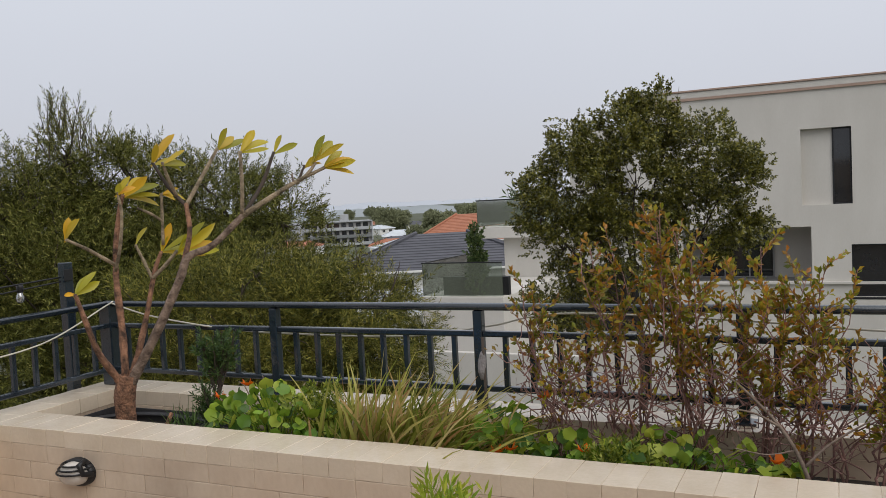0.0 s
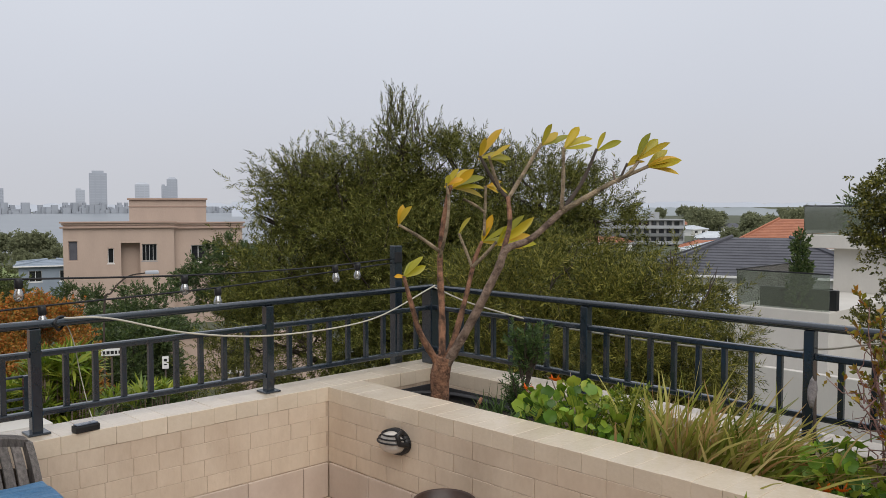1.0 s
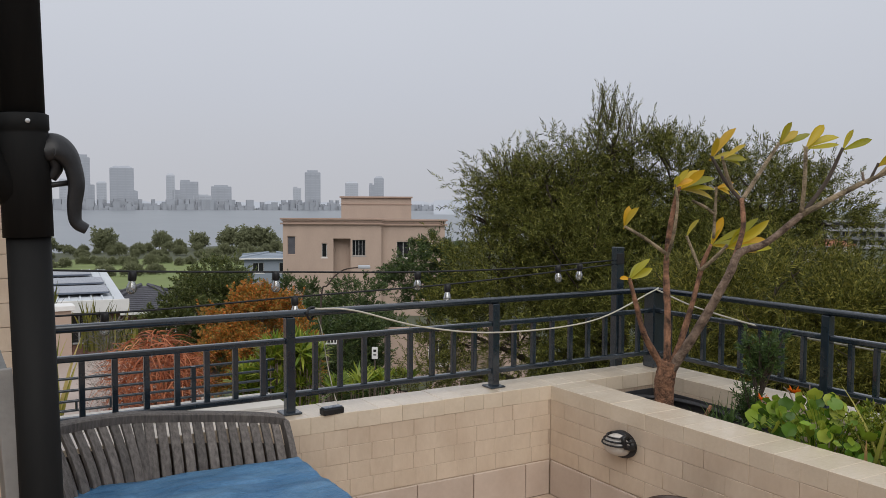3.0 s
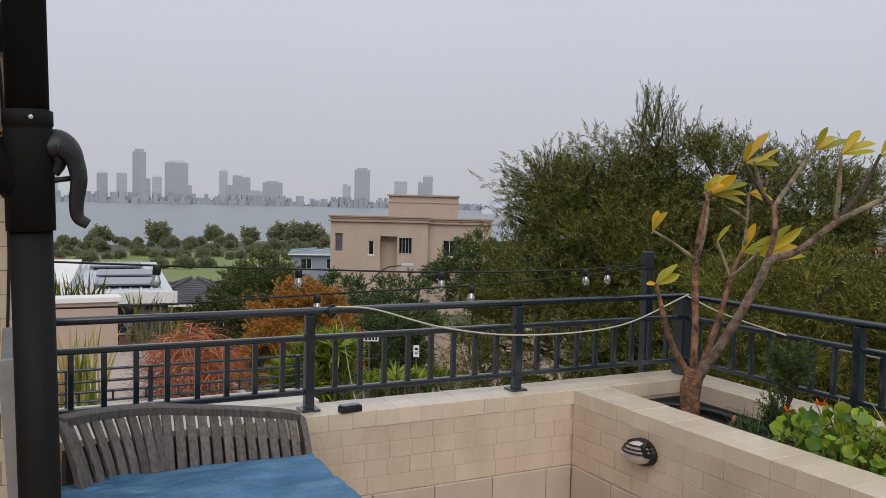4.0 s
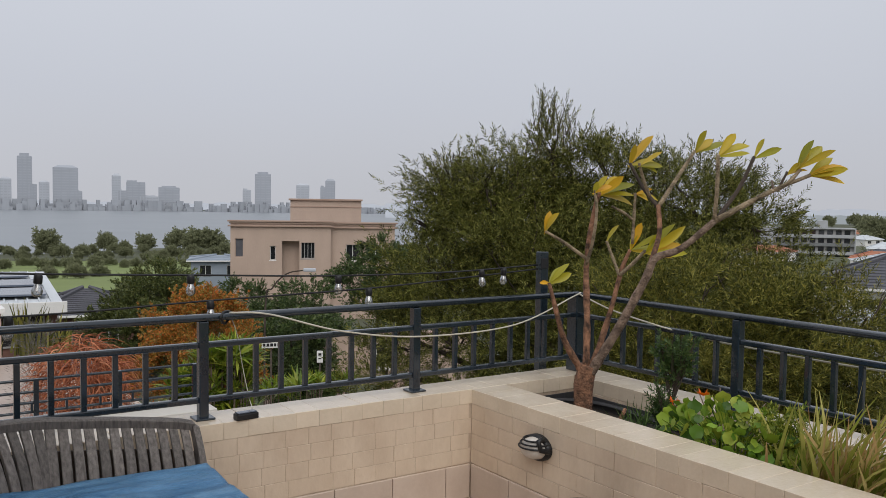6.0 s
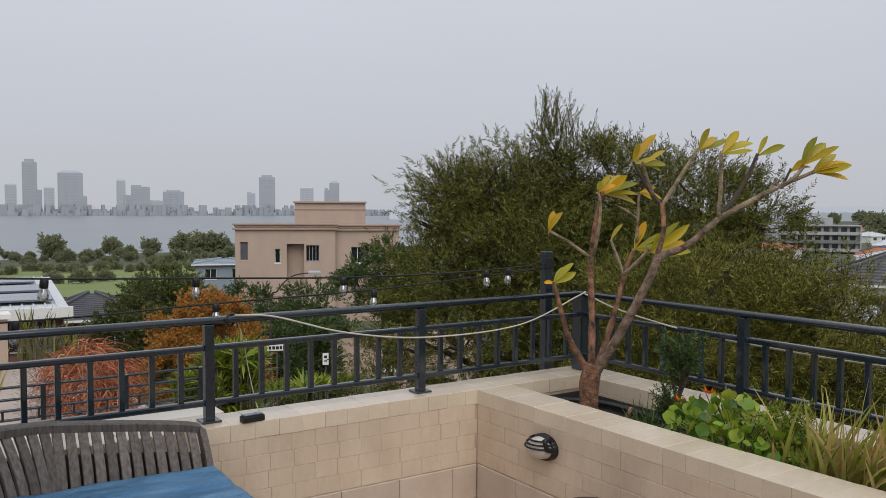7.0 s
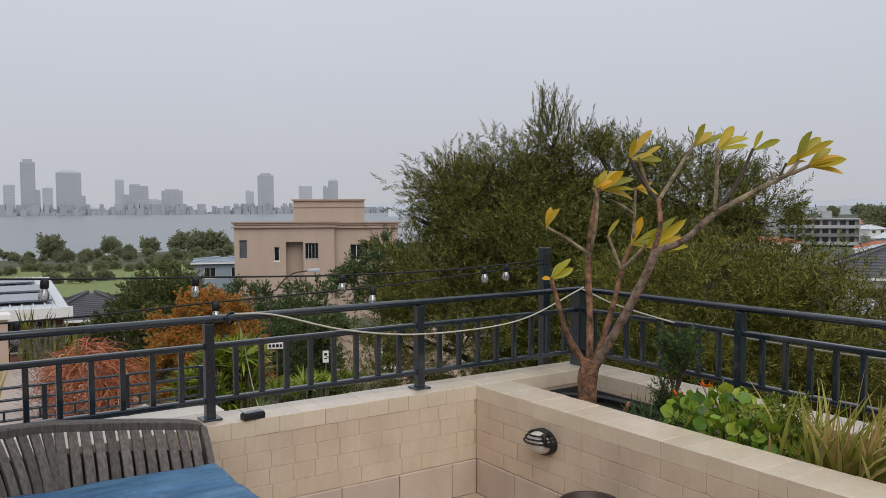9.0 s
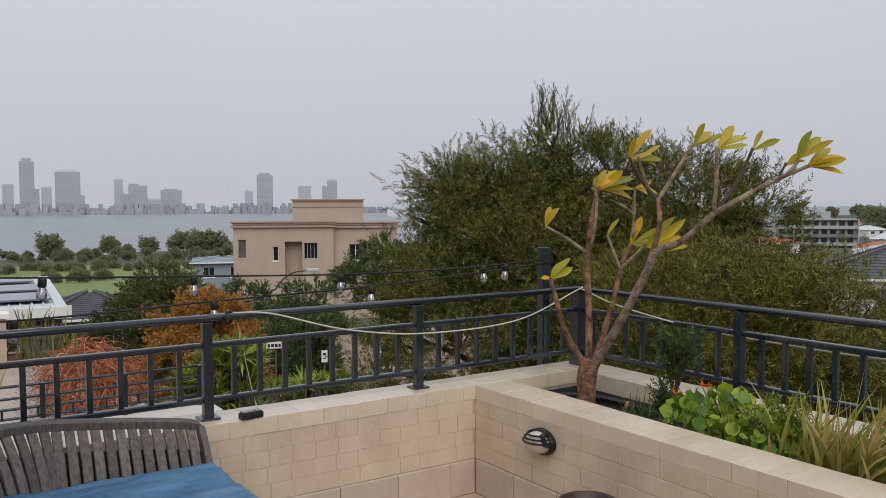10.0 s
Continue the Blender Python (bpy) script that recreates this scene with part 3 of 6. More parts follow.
part("branch_pipe", bm, M_PIPE, pipe, "sloping branch pipe", True)
bm = bmesh.new()
tube(bm, [(-0.085, 0.005, 1.565), (-0.115, 0.007, 1.598)], 0.049, 18)
part("branch_collar", bm, M_PIPE, pipe, "", True)
bm = bmesh.new()
trunk_line = curve_points([(0.03, -0.012, 1.572), (0.058, -0.012, 1.580), (0.084, -0.012, 1.555), (0.096, -0.012, 1.505), (0.090, -0.012, 1.455), (0.092, -0.012, 1.420), (0.112, -0.012, 1.404)], 6)
tube(bm, trunk_line, [0.031 + 0.007 * math.sin(math.pi * min(1.0, k / 14)) - 0.00045 * k for k in range(37)], 12, flat=0.6)
tube(bm, [(0.03, -0.01, 1.497), (0.082, -0.012, 1.504)], 0.006, 6)
tube(bm, curve_points([(0.045, -0.012, 1.575), (0.060, -0.012, 1.54), (0.048, -0.012, 1.512)], 5), [0.022 - 0.001 * k for k in range(11)], 8, flat=0.6)
part("hook", bm, M_BLACK, pipe, "curved black hook", True)
bm = bmesh.new()
lathe(bm, [(0.0, 0.004), (0.004, 0.003), (0.005, 0.0)], 10)
bmesh.ops.transform(bm, matrix=pose(0.005, -0.05, 1.63, 90, 0, 0), verts=bm.verts)
part("screw", bm, M_METALROOF, pipe, "bright screw head", True)
wire("wall_cable", [(-0.50, 2.87, 2.0), (-0.475, 2.89, 1.75), (-0.46, 2.895, 1.3), (-0.47, 2.895, 0.8), (-0.455, 2.89, 0.3), (-0.45, 2.89, 0.0)], 0.005, M_BLACK, "black cable running down the brick pier", "cable")
wire("white_string", [(-0.44, 1.98, 1.63), (-0.43, 2.1, 1.45), (-0.40, 2.3, 1.0), (-0.37, 2.2, 0.6)], 0.002, M_CABLE, "thin white string hanging from the branch pipe", "string")
board = thing("leaning_board", (-0.40, 2.35, 0.0), "grey board leaning against the brick pier", "board", turn=0)
part("panel", boxed((-0.012, -0.28, 0.0), (0.012, 0.28, 1.09), 0.004, pose(0, 0, 0, 0, -3.5, 0)), M_BOARD, board)
part("edge_strip", boxed((-0.018, -0.29, 0.0), (0.018, -0.27, 1.10), 0.003, pose(0, 0, 0, 0, -3.5, 0)), M_SOFFIT, board)

# ---- curved bench with its cover ----
bench = thing("slatted_bench", (0.1, 3.0, 0), "weathered grey timber bench with a curved slatted back", "bench")


def bench_top(u):
    """The line of the back's top edge; u from 0 at one end to 1 at the other."""
    x = 0.585 - 0.905 * u
    y = 3.215 - 0.02 * u - 0.85 * max(0.0, u - 0.60) ** 1.6
    z = 0.588 + 0.125 * max(0.0, u) ** 0.75
    return Vector((x - 0.1, y - 3.0, z))


def bench_way(u):
    """The back's run and its inward side at u."""
    tang = (bench_top(u - 0.02) - bench_top(u + 0.02)).normalized()
    inward = Vector((tang.y, -tang.x, 0)).normalized()
    return tang, (-inward if inward.y > 0 else inward)


def swept(rows):
    """A closed bar from rings of corners."""
    bm = bmesh.new()
    rings = [[bm.verts.new(p) for p in row] for row in rows]
    n = len(rings[0])
    for r0, r1 in zip(rings, rings[1:]):
        for q in range(n):
            bm.faces.new((r0[q], r0[(q + 1) % n], r1[(q + 1) % n], r1[q]))
    bm.faces.new(rings[0])
    bm.faces.new(rings[-1][::-1])
    return bm


def back_line(u, t):
    """A point on the curved back: t from 0 at its top to 1 at the seat."""
    top, (tang, inward) = bench_top(u), bench_way(u)
    return top + inward * (0.012 + 0.115 * t ** 0.9 + 0.03 * math.sin(math.pi * t)) + Vector((0, 0, -0.015 - t * (top.z - 0.32)))


rows = []
for k in range(25):
    top, (tang, inward) = bench_top(k / 24), bench_way(k / 24)
    rows.append([top + inward * w + Vector((0, 0, z)) for w, z in ((-0.024, -0.016), (0.024, -0.020), (0.027, 0.008), (0.020, 0.014), (-0.018, 0.016), (-0.026, 0.008))])
part("top_rail", swept(rows), M_TEAK, bench)
for k in range(20):
    u = 0.045 + 0.93 * k / 19
    tang, inward = bench_way(u)
    rows = []
    for q in range(8):
        t = q / 7
        p, w, th = back_line(u, t), tang * (0.0165 + 0.0020 * t), inward * 0.008
        rows.append([p + a * w + b * th for a, b in ((-1, -1), (1, -1), (1, 0.8), (0.85, 1), (-0.85, 1), (-1, 0.8))])
    part("slat", swept(rows), M_TEAK, bench)
# Dark strip added behind the slats so that their lower gaps look dark.
rows = []
for k in range(25):
    top, (tang, inward) = bench_top(k / 24), bench_way(k / 24)
    rows.append([top + inward * w + Vector((0, 0, z - top.z)) for w, z in ((0.035, 0.33), (0.035, top.z - 0.10), (0.020, top.z - 0.10), (0.020, 0.33))])
part("gap_backing", swept(rows), M_TRUNK, bench, "dark strip added behind the slats")
for u, wide, deep in ((0.0, 0.013, 0.026), (1.0, 0.016, 0.010)):
    tang, inward = bench_way(u)
    rows = []
    for q in range(9):
        t = q / 8
        p, w, d = back_line(u, t) + Vector((0, 0, 0.018 * (1 - t))), tang * wide, inward * (deep + 0.008 * t)
        rows.append([p - w - d, p + w - d, p + w + d, p - w + d])
    part("end_stile", swept(rows), M_TEAK, bench, "curved end board")
part("seat_frame", boxed((-0.44, -0.85, 0.30), (0.5, 0.02, 0.36), 0.008), M_TEAK, bench)
for x, y in ((-0.40, -0.8), (0.45, -0.8), (-0.40, -0.05), (0.45, -0.05)):
    part("leg", boxed((x - 0.03, y - 0.03, 0.0), (x + 0.03, y + 0.03, 0.30), 0.005), M_TEAK, bench)

# the draped blue cover
bm = bmesh.new()
nx, ny = 60, 60
grid = {}
for i in range(nx + 1):
    for j in range(ny + 1):
        a, b = i / nx, j / ny
        x, y = -0.42 + 1.12 * a, 2.15 + 0.95 * b
        edge = min(0.62 - x if x > 0 else x + 0.36, 3.06 - y, y - 2.22)
        z = 0.495 + 0.014 * noise.noise((x * 3, y * 9, 0)) + 0.009 * noise.noise((x * 5 + y * 6 + 3, y * 22 - x * 4, 2)) + 0.016 * noise.noise((x * 2, y * 2, 5))
        if edge < 0.05:
            z -= 0.30 * min(1.0, (0.05 - edge) / 0.13) ** 1.3
        grid[i, j] = bm.verts.new((x - 0.1, y - 2.65, z - 0.36))
for i in range(nx):
    for j in range(ny):
        bm.faces.new((grid[i, j], grid[i + 1, j], grid[i + 1, j + 1], grid[i, j + 1]))
bmesh.ops.solidify(bm, geom=bm.faces[:], thickness=0.006)
cover = thing("bench_cover", (0.1, 2.65, 0.36), "creased wet blue fabric cover over the bench seat", "cover")
part("sheet", bm, M_BLUE, cover, "", True)
hem = bmesh.new()
tube(hem, [(0.525, -0.46 + 0.82 * k / 20, 0.055 + 0.012 * math.sin(k * 1.9)) for k in range(21)], 0.006, 6)
part("hem", hem, M_BLUE, cover, "stitched hem", True)

M_RAG = material("grey_rag", (0.30, 0.28, 0.28), 0.9, (0.13, 0.12, 0.12), 30, 120, 0.6)
M_REDTWIG = material("purple_brown_twig", (0.34, 0.19, 0.16), 0.85, (0.11, 0.055, 0.05), 15, 80, 0.5)

# ---- plants of the planter ----
def wander(a, b, sway, steps=5):
    """A slightly crooked line from a to b."""
    a, b = Vector(a), Vector(b)
    return [a + (b - a) * (k / steps) + Vector([random.uniform(-1, 1) * sway * math.sin(math.pi * k / steps) for _ in range(3)]) for k in range(steps + 1)]


# frangipani: u to the side, w up, v away, from the foot of its trunk
frang = thing("frangipani_tree", (2.50, 3.01, 0.40), "small frangipani tree with bare limbs and yellowing leaf tufts", "tree", turn=math.degrees(math.atan2(-0.6895, 0.7243)))


def limb(name, pts, r0, r1, mat):
    bm = bmesh.new()
    line = curve_points([(u, v, w + 0.06) for u, w, v in pts], 5)
    n = len(line)
    radii = [(0.62 if r0 < 0.05 else 0.9) * (r0 + (r1 - r0) * k / (n - 1)) * (1 + (0.22 if r0 < 0.05 else 0.08) * noise.noise((k * 1.1, r0 * 50, 0))) for k in range(n)]
    tube(bm, line, radii, 10)
    return part(name, bm, mat, frang, "", True)


limb("trunk", [(0.0, -0.07, 0), (0.0, 0.0, 0), (0.0, 0.12, 0), (0.02, 0.22, 0)], 0.052, 0.056, M_BARK)
limb("limb", [(0.0, 0.17, 0), (-0.03, 0.22, -0.01), (-0.10, 0.35, -0.05), (-0.14, 0.49, -0.08), (-0.18, 0.64, -0.1)], 0.036, 0.014, M_BARK)
limb("limb", [(0.01, 0.19, 0.0), (0.01, 0.44, 0.06), (0.0, 0.67, 0.10), (0.01, 0.84, 0.12), (0.04, 1.03, 0.13), (0.06, 1.09, 0.13)], 0.033, 0.014, M_BARK)
limb("branch", [(0.0, 0.75, 0.10), (-0.11, 0.83, 0.06), (-0.21, 0.89, 0.03)], 0.016, 0.011, M_BARKPALE)
limb("branch", [(0.0, 0.72, 0.1), (0.03, 0.85, 0.04), (0.045, 1.0, 0.02), (0.03, 1.10, 0.0)], 0.015, 0.010, M_BARKPALE)
limb("limb", [(0.03, 0.20, 0.0), (0.07, 0.30, 0.04), (0.13, 0.50, 0.10), (0.18, 0.70, 0.14), (0.22, 0.80, 0.15)], 0.032, 0.014, M_BARK)
limb("branch", [(0.17, 0.66, 0.13), (0.14, 0.74, 0.16), (0.10, 0.84, 0.18)], 0.015, 0.011, M_BARKPALE)
limb("branch", [(0.17, 0.67, 0.13), (0.23, 0.73, 0.10), (0.29, 0.80, 0.08)], 0.018, 0.013, M_BARKPALE)
limb("limb", [(0.03, 0.18, -0.01), (0.08, 0.27, -0.03), (0.17, 0.44, -0.08), (0.28, 0.67, -0.12), (0.325, 0.775, -0.13), (0.44, 0.825, -0.14), (0.60, 0.97, -0.16)], 0.042, 0.024, M_BARKGREY)
limb("limb", [(0.59, 0.96, -0.16), (0.76, 1.06, -0.18), (0.85, 1.11, -0.19), (0.995, 1.175, -0.20)], 0.024, 0.013, M_BARKPALE)
limb("branch", [(0.85, 1.10, -0.19), (0.91, 1.15, -0.2), (0.95, 1.20, -0.2)], 0.014, 0.012, M_BARKPALE)
limb("branch", [(0.84, 1.095, -0.19), (0.83, 1.15, -0.19)], 0.010, 0.008, M_TWIG)
limb("branch", [(0.86, 1.11, -0.19), (0.90, 1.19, -0.17)], 0.011, 0.009, M_TRUNK)
limb("branch", [(0.59, 0.96, -0.16), (0.70, 1.11, -0.1), (0.77, 1.265, -0.08)], 0.018, 0.012, M_TRUNK)
limb("branch", [(0.585, 0.96, -0.16), (0.588, 1.1, -0.2), (0.585, 1.265, -0.22)], 0.017, 0.014, M_BARKPALE)
limb("limb", [(0.30, 0.74, -0.13), (0.345, 0.89, -0.06), (0.34, 1.03, -0.02)], 0.022, 0.019, M_BARK)
limb("branch", [(0.34, 1.02, -0.02), (0.27, 1.11, 0.02), (0.20, 1.24, 0.04)], 0.017, 0.012, M_TRUNK)
limb("branch", [(0.30, 1.07, 0.0), (0.265, 1.15, -0.05), (0.24, 1.23, -0.08)], 0.015, 0.011, M_BARKPALE)
limb("branch", [(0.34, 1.02, -0.02), (0.44, 1.18, 0.03), (0.515, 1.30, 0.06)], 0.018, 0.012, M_BARKPALE)
limb("branch", [(0.23, 0.83, 0.15), (0.235, 0.96, 0.16), (0.24, 1.09, 0.17)], 0.014, 0.011, M_BARKPALE)
limb("branch", [(0.235, 0.95, 0.16), (0.18, 0.99, 0.13), (0.12, 1.02, 0.11)], 0.012, 0.010, M_BARKPALE)


def big_leaf(length, width, fold, droop):
    """A long leaf with a midrib fold, widest past the middle, and a turned tip."""
    bm = bmesh.new()
    rows = []
    shape = [(0.0, 0.06), (0.14, 0.22), (0.34, 0.62), (0.56, 0.96), (0.74, 1.0), (0.89, 0.66), (1.0, 0.05)]
    for t, w in shape:
        y = t * length
        z = -droop * t * t * length
        half = width / 2 * w
        rows.append([bm.verts.new((-half, y, z + fold * half)), bm.verts.new((0, y, z)), bm.verts.new((half, y, z + fold * half * 0.85))])
    for r0, r1 in zip(rows, rows[1:]):
        bm.faces.new((r0[0], r0[1], r1[1], r1[0]))
        bm.faces.new((r0[1], r0[2], r1[2], r1[1]))
    return bm


def tuft(place, leaves):
    """Leaves from a limb's tip: each has its lean from upright, in degrees, and its length."""
    u, w, v = place
    for k, (lean, size) in enumerate(leaves):
        ang = math.radians(lean)
        d = Vector((math.sin(ang), random.uniform(-0.50, 0.35), math.cos(ang))).normalized()
        bm = big_leaf(size, (0.018 + 0.145 * size) * random.uniform(0.8, 1.1), random.uniform(0.3, 0.8), random.uniform(-0.15, 0.40))
        n = d.cross(Vector((random.uniform(-0.6, 0.6), -0.7, random.uniform(0.0, 1.2)))).normalized()
        z = n.cross(d)
        m = Matrix((n, d, z)).transposed().to_4x4()
        m.translation = Vector((u, v, w + 0.055)) + d * -0.012
        bmesh.ops.transform(bm, matrix=m, verts=bm.verts)
        part("leaf", bm, G_FRANG, frang, "", True)


tuft((-0.18, 0.64, -0.10), [(38, 0.15), (64, 0.13), (-80, 0.06), (22, 0.12)])
tuft((-0.21, 0.89, 0.03), [(31, 0.135), (13, 0.12)])
tuft((0.03, 1.09, 0.0), [(62, 0.11), (36, 0.12), (15, 0.07)])
tuft((0.06, 1.08, 0.13), [(36, 0.17), (62, 0.20), (95, 0.20), (84, 0.19), (50, 0.17)])
tuft((0.10, 0.84, 0.18), [(24, 0.125)])
tuft((0.22, 0.80, 0.15), [(22, 0.165), (8, 0.12), (84, 0.175), (60, 0.20), (102, 0.10)])
tuft((0.29, 0.79, 0.08), [(57, 0.24), (73, 0.21), (90, 0.22), (34, 0.14), (42, 0.22), (97, 0.15)])
tuft((0.20, 1.23, 0.04), [(35, 0.20), (14, 0.13), (77, 0.14)])
tuft((0.24, 1.22, -0.08), [(57, 0.14), (80, 0.12), (95, 0.10)])
tuft((0.24, 1.09, 0.17), [(88, 0.13), (80, 0.10), (102, 0.08)])
tuft((0.515, 1.295, 0.06), [(29, 0.14), (50, 0.13), (74, 0.165)])
tuft((0.585, 1.26, -0.22), [(38, 0.145), (62, 0.165), (88, 0.15)])
tuft((0.77, 1.26, -0.08), [(31, 0.115), (68, 0.14)])
tuft((0.90, 1.18, -0.17), [(45, 0.095), (70, 0.10)])
tuft((0.935, 1.205, -0.2), [(22, 0.16), (47, 0.18), (65, 0.195), (30, 0.11)])
tuft((0.985, 1.175, -0.20), [(43, 0.14), (60, 0.165), (82, 0.18), (96, 0.165)])


def plant(name, place, label, category="plant", group=""):
    return thing(name, place, label, category, group)


def round_leaf(r):
    """A wavy round leaf, dished towards its stalk."""
    n = 12
    v = [(0, 0, 0)]
    for k in range(n):
        a = 2 * math.pi * k / n
        q = r * (1 + 0.10 * math.sin(5 * a) + 0.05 * math.cos(2 * a))
        v.append((q * math.cos(a), q * math.sin(a), r * (0.20 + 0.12 * math.cos(3 * a + 0.6))))
    return v, [(0, 1 + k, 1 + (k + 1) % n) for k in range(n)]


def nasturtium(place, spread, height, count, size, blooms):
    ob = plant("nasturtium_plant", place, "bright green nasturtium with round leaves and orange flowers", group="planter flowers")
    v, f = round_leaf(1.0)
    v2 = [(x, z, y) for x, y, z in v]
    pos, way = [], []
    stems = bmesh.new()
    for _ in range(count):
        a, r = random.uniform(0, 2 * math.pi), math.sqrt(random.random())
        p = Vector((spread[0] * r * math.cos(a), spread[1] * r * math.sin(a), height * random.uniform(0.35, 1.0) * (1 - 0.45 * r * r)))
        pos.append(p)
        way.append((random.gauss(-0.2, 0.75), random.gauss(-0.2, 0.75), random.uniform(0.05, 1.0)))
        if random.random() < 0.5:
            tube(stems, [(p.x * 0.4, p.y * 0.4, 0), p * 0.6 + Vector((0.01, 0, 0.01)), p], 0.0022, 4, False)
    tagged(mesh_part("foliage", scattered("foliage", v2, f, pos, way, [size * random.uniform(0.4, 1.2) for _ in pos], G_NAST, False), ob), kind="stuff")
    tagged(part("stem", stems, G_NAST, ob), kind="stuff")
    pv = [(0, 0, 0), (-0.5, 0.7, 0.15), (0, 1.0, 0.3), (0.5, 0.7, 0.15)]
    for bl in blooms:
        ways = [(math.cos(a) * 0.8 - 0.5, math.sin(a) * 0.8 - 0.35, 0.45) for a in (k * 1.2566 for k in range(5))]
        mesh_part("flower", scattered("flower", pv, [(0, 1, 2, 3)], [bl] * 5, ways, [0.036] * 5, G_FLOWER, False), ob, "orange flower")
    return ob


nasturtium((2.46, 2.10, 0.40), (0.19, 0.33, 1), 0.31, 250, 0.0265, [(-0.02, 0.126, 0.285), (-0.03, 0.26, 0.20), (-0.03, 0.27, 0.225)])
nasturtium((2.47, 1.04, 0.40), (0.16, 0.18, 1), 0.28, 110, 0.025, [(0.05, -0.13, 0.28), (-0.17, -0.02, 0.13), (-0.16, -0.07, 0.14)])
nasturtium((2.46, 0.42, 0.40), (0.17, 0.40, 1), 0.21, 170, 0.026, [(-0.12, -0.33, 0.16), (-0.1, 0.3, 0.14)])
nasturtium((2.44, 0.80, 0.40), (0.15, 0.2, 1), 0.19, 70, 0.025, [])


def bushy_herb(place, wide, tall, count):
    """A low feathery herb of small leafy sprays."""
    ob = plant("feathery_herb", place, "low feathery yellow-green herb beside the nasturtiums", "herb")
    at_places = [(random.gauss(0, wide), random.gauss(0, wide), tall * random.uniform(0.15, 1.0) ** 0.7) for _ in range(count)]
    ways = [(p[0] * 3 + random.gauss(0, 0.4), p[1] * 3 + random.gauss(0, 0.4), 1) for p in at_places]
    tagged(mesh_part("foliage", scattered("foliage", *spray_shape(14, 0.07, 0.026, 0.009, 1.2, 14), at_places, ways, [random.uniform(0.6, 1.1) for _ in at_places], G_HERB), ob), kind="stuff")
    wood = bmesh.new()
    for p in at_places[::6]:
        tube(wood, [(p[0] * 0.3, p[1] * 0.3, 0), p], [0.003, 0.0015], 4, False)
    tagged(part("stem", wood, G_HERB, ob), kind="stuff")
    return ob


bushy_herb((2.52, 1.90, 0.40), 0.055, 0.24, 130)
bushy_herb((2.38, 0.60, 0.40), 0.06, 0.13, 120)


def blades(name, place, label, count, length, width, mat, lean=(0, 0), stiff=0.6, spread=0.06, flop=0.8):
    """A clump of arching strap leaves."""
    ob = plant(name, place, label)
    verts, faces = [], []
    for _ in range(count):
        a = random.uniform(0, 2 * math.pi)
        out = Vector((math.cos(a), math.sin(a), 0)) * random.uniform(0.1, flop) + Vector((lean[0], lean[1], 0))
        ln, w = length * random.uniform(0.55, 1.1), width * random.uniform(0.6, 1.2)
        p = Vector((random.gauss(0, spread), random.gauss(0, spread * 1.6), 0))
        d = Vector((out.x * 0.35, out.y * 0.35, 1)).normalized()
        side = d.cross(Vector((random.uniform(-1, 1), random.uniform(-1, 1), 0.2))).normalized()
        i0 = len(verts)
        for s in range(6):
            t = s / 5
            hw = w / 2 * (1 - t ** 2.2) + 0.0006
            verts += [p - side * hw, p + side * hw]
            if s:
                k = i0 + 2 * s
                faces.append((k - 2, k - 1, k + 1, k))
            d = (d + out * (1 - stiff) * 0.30 + Vector((0, 0, -0.10 * t))).normalized()
            p = p + d * ln / 5
    me = bpy.data.meshes.new("foliage")
    me.from_pydata([tuple(v) for v in verts], [], faces)
    tagged(mesh_part("foliage", finish(me, mat, True), ob), kind="stuff")
    return ob


blades("strap_leaf_grass", (2.47, 1.50, 0.40), "arching clump of green and straw-coloured strap leaves", 190, 0.42, 0.018, G_GRASS, (0.0, -0.40), 0.45, 0.080, 0.9)
blades("strap_leaf_grass", (2.47, 1.72, 0.40), "arching clump of green and straw-coloured strap leaves", 70, 0.38, 0.018, G_GRASS, (-0.05, -0.25), 0.6, 0.06, 1.0)
blades("strap_leaf_grass", (2.45, 1.36, 0.40), "flopped clump of straw-coloured strap leaves", 130, 0.46, 0.017, G_GRASS, (-0.10, -1.0), 0.25, 0.08, 0.7)
blades("green_sedge", (2.42, 2.56, 0.40), "low tuft of dark green sedge blades", 60, 0.20, 0.008, G_ROSEMARY, (0, 0), 0.5, 0.04, 0.9)

# dark needle shrub
rosemary = plant("needle_shrub", (2.56, 2.45, 0.40), "dark green needle-leaved shrub with a bushy head on a thin stem", "shrub")
v, f = spray_shape(18, 0.060, 0.028, 0.008, 1.2, 3)
pos, way = [], []
stems = bmesh.new()
trunk = wander((-0.03, 0.05, 0), (0.0, 0.02, 0.30), 0.012, 5)
tube(stems, trunk, [0.011, 0.010, 0.009, 0.009, 0.008, 0.007], 7)
for k in range(34):
    high = k < 23
    a = random.uniform(0, 6.28)
    if high:
        foot, tip = trunk[random.choice((3, 4, 5))], Vector((0.075 * math.cos(a), 0.02 + 0.085 * math.sin(a), random.uniform(0.33, 0.52)))
    else:
        foot, tip = trunk[random.choice((0, 1, 2))], Vector((-0.03 + 0.05 * math.cos(a), 0.07 + 0.06 * math.sin(a), random.uniform(0.12, 0.30)))
    line = wander(foot, tip, 0.012, 4)
    tube(stems, line, [0.004, 0.0035, 0.003, 0.0025, 0.002], 5)
    for q in range(6):
        t = 0.35 + 0.65 * q / 6
        i = min(int(t * 4), 3)
        pos.append(line[i].lerp(line[i + 1], t * 4 - i))
        way.append((random.gauss(0, 0.6), random.gauss(0, 0.6), random.uniform(0.2, 1.0)))
part("stem", stems, M_TRUNK, rosemary)
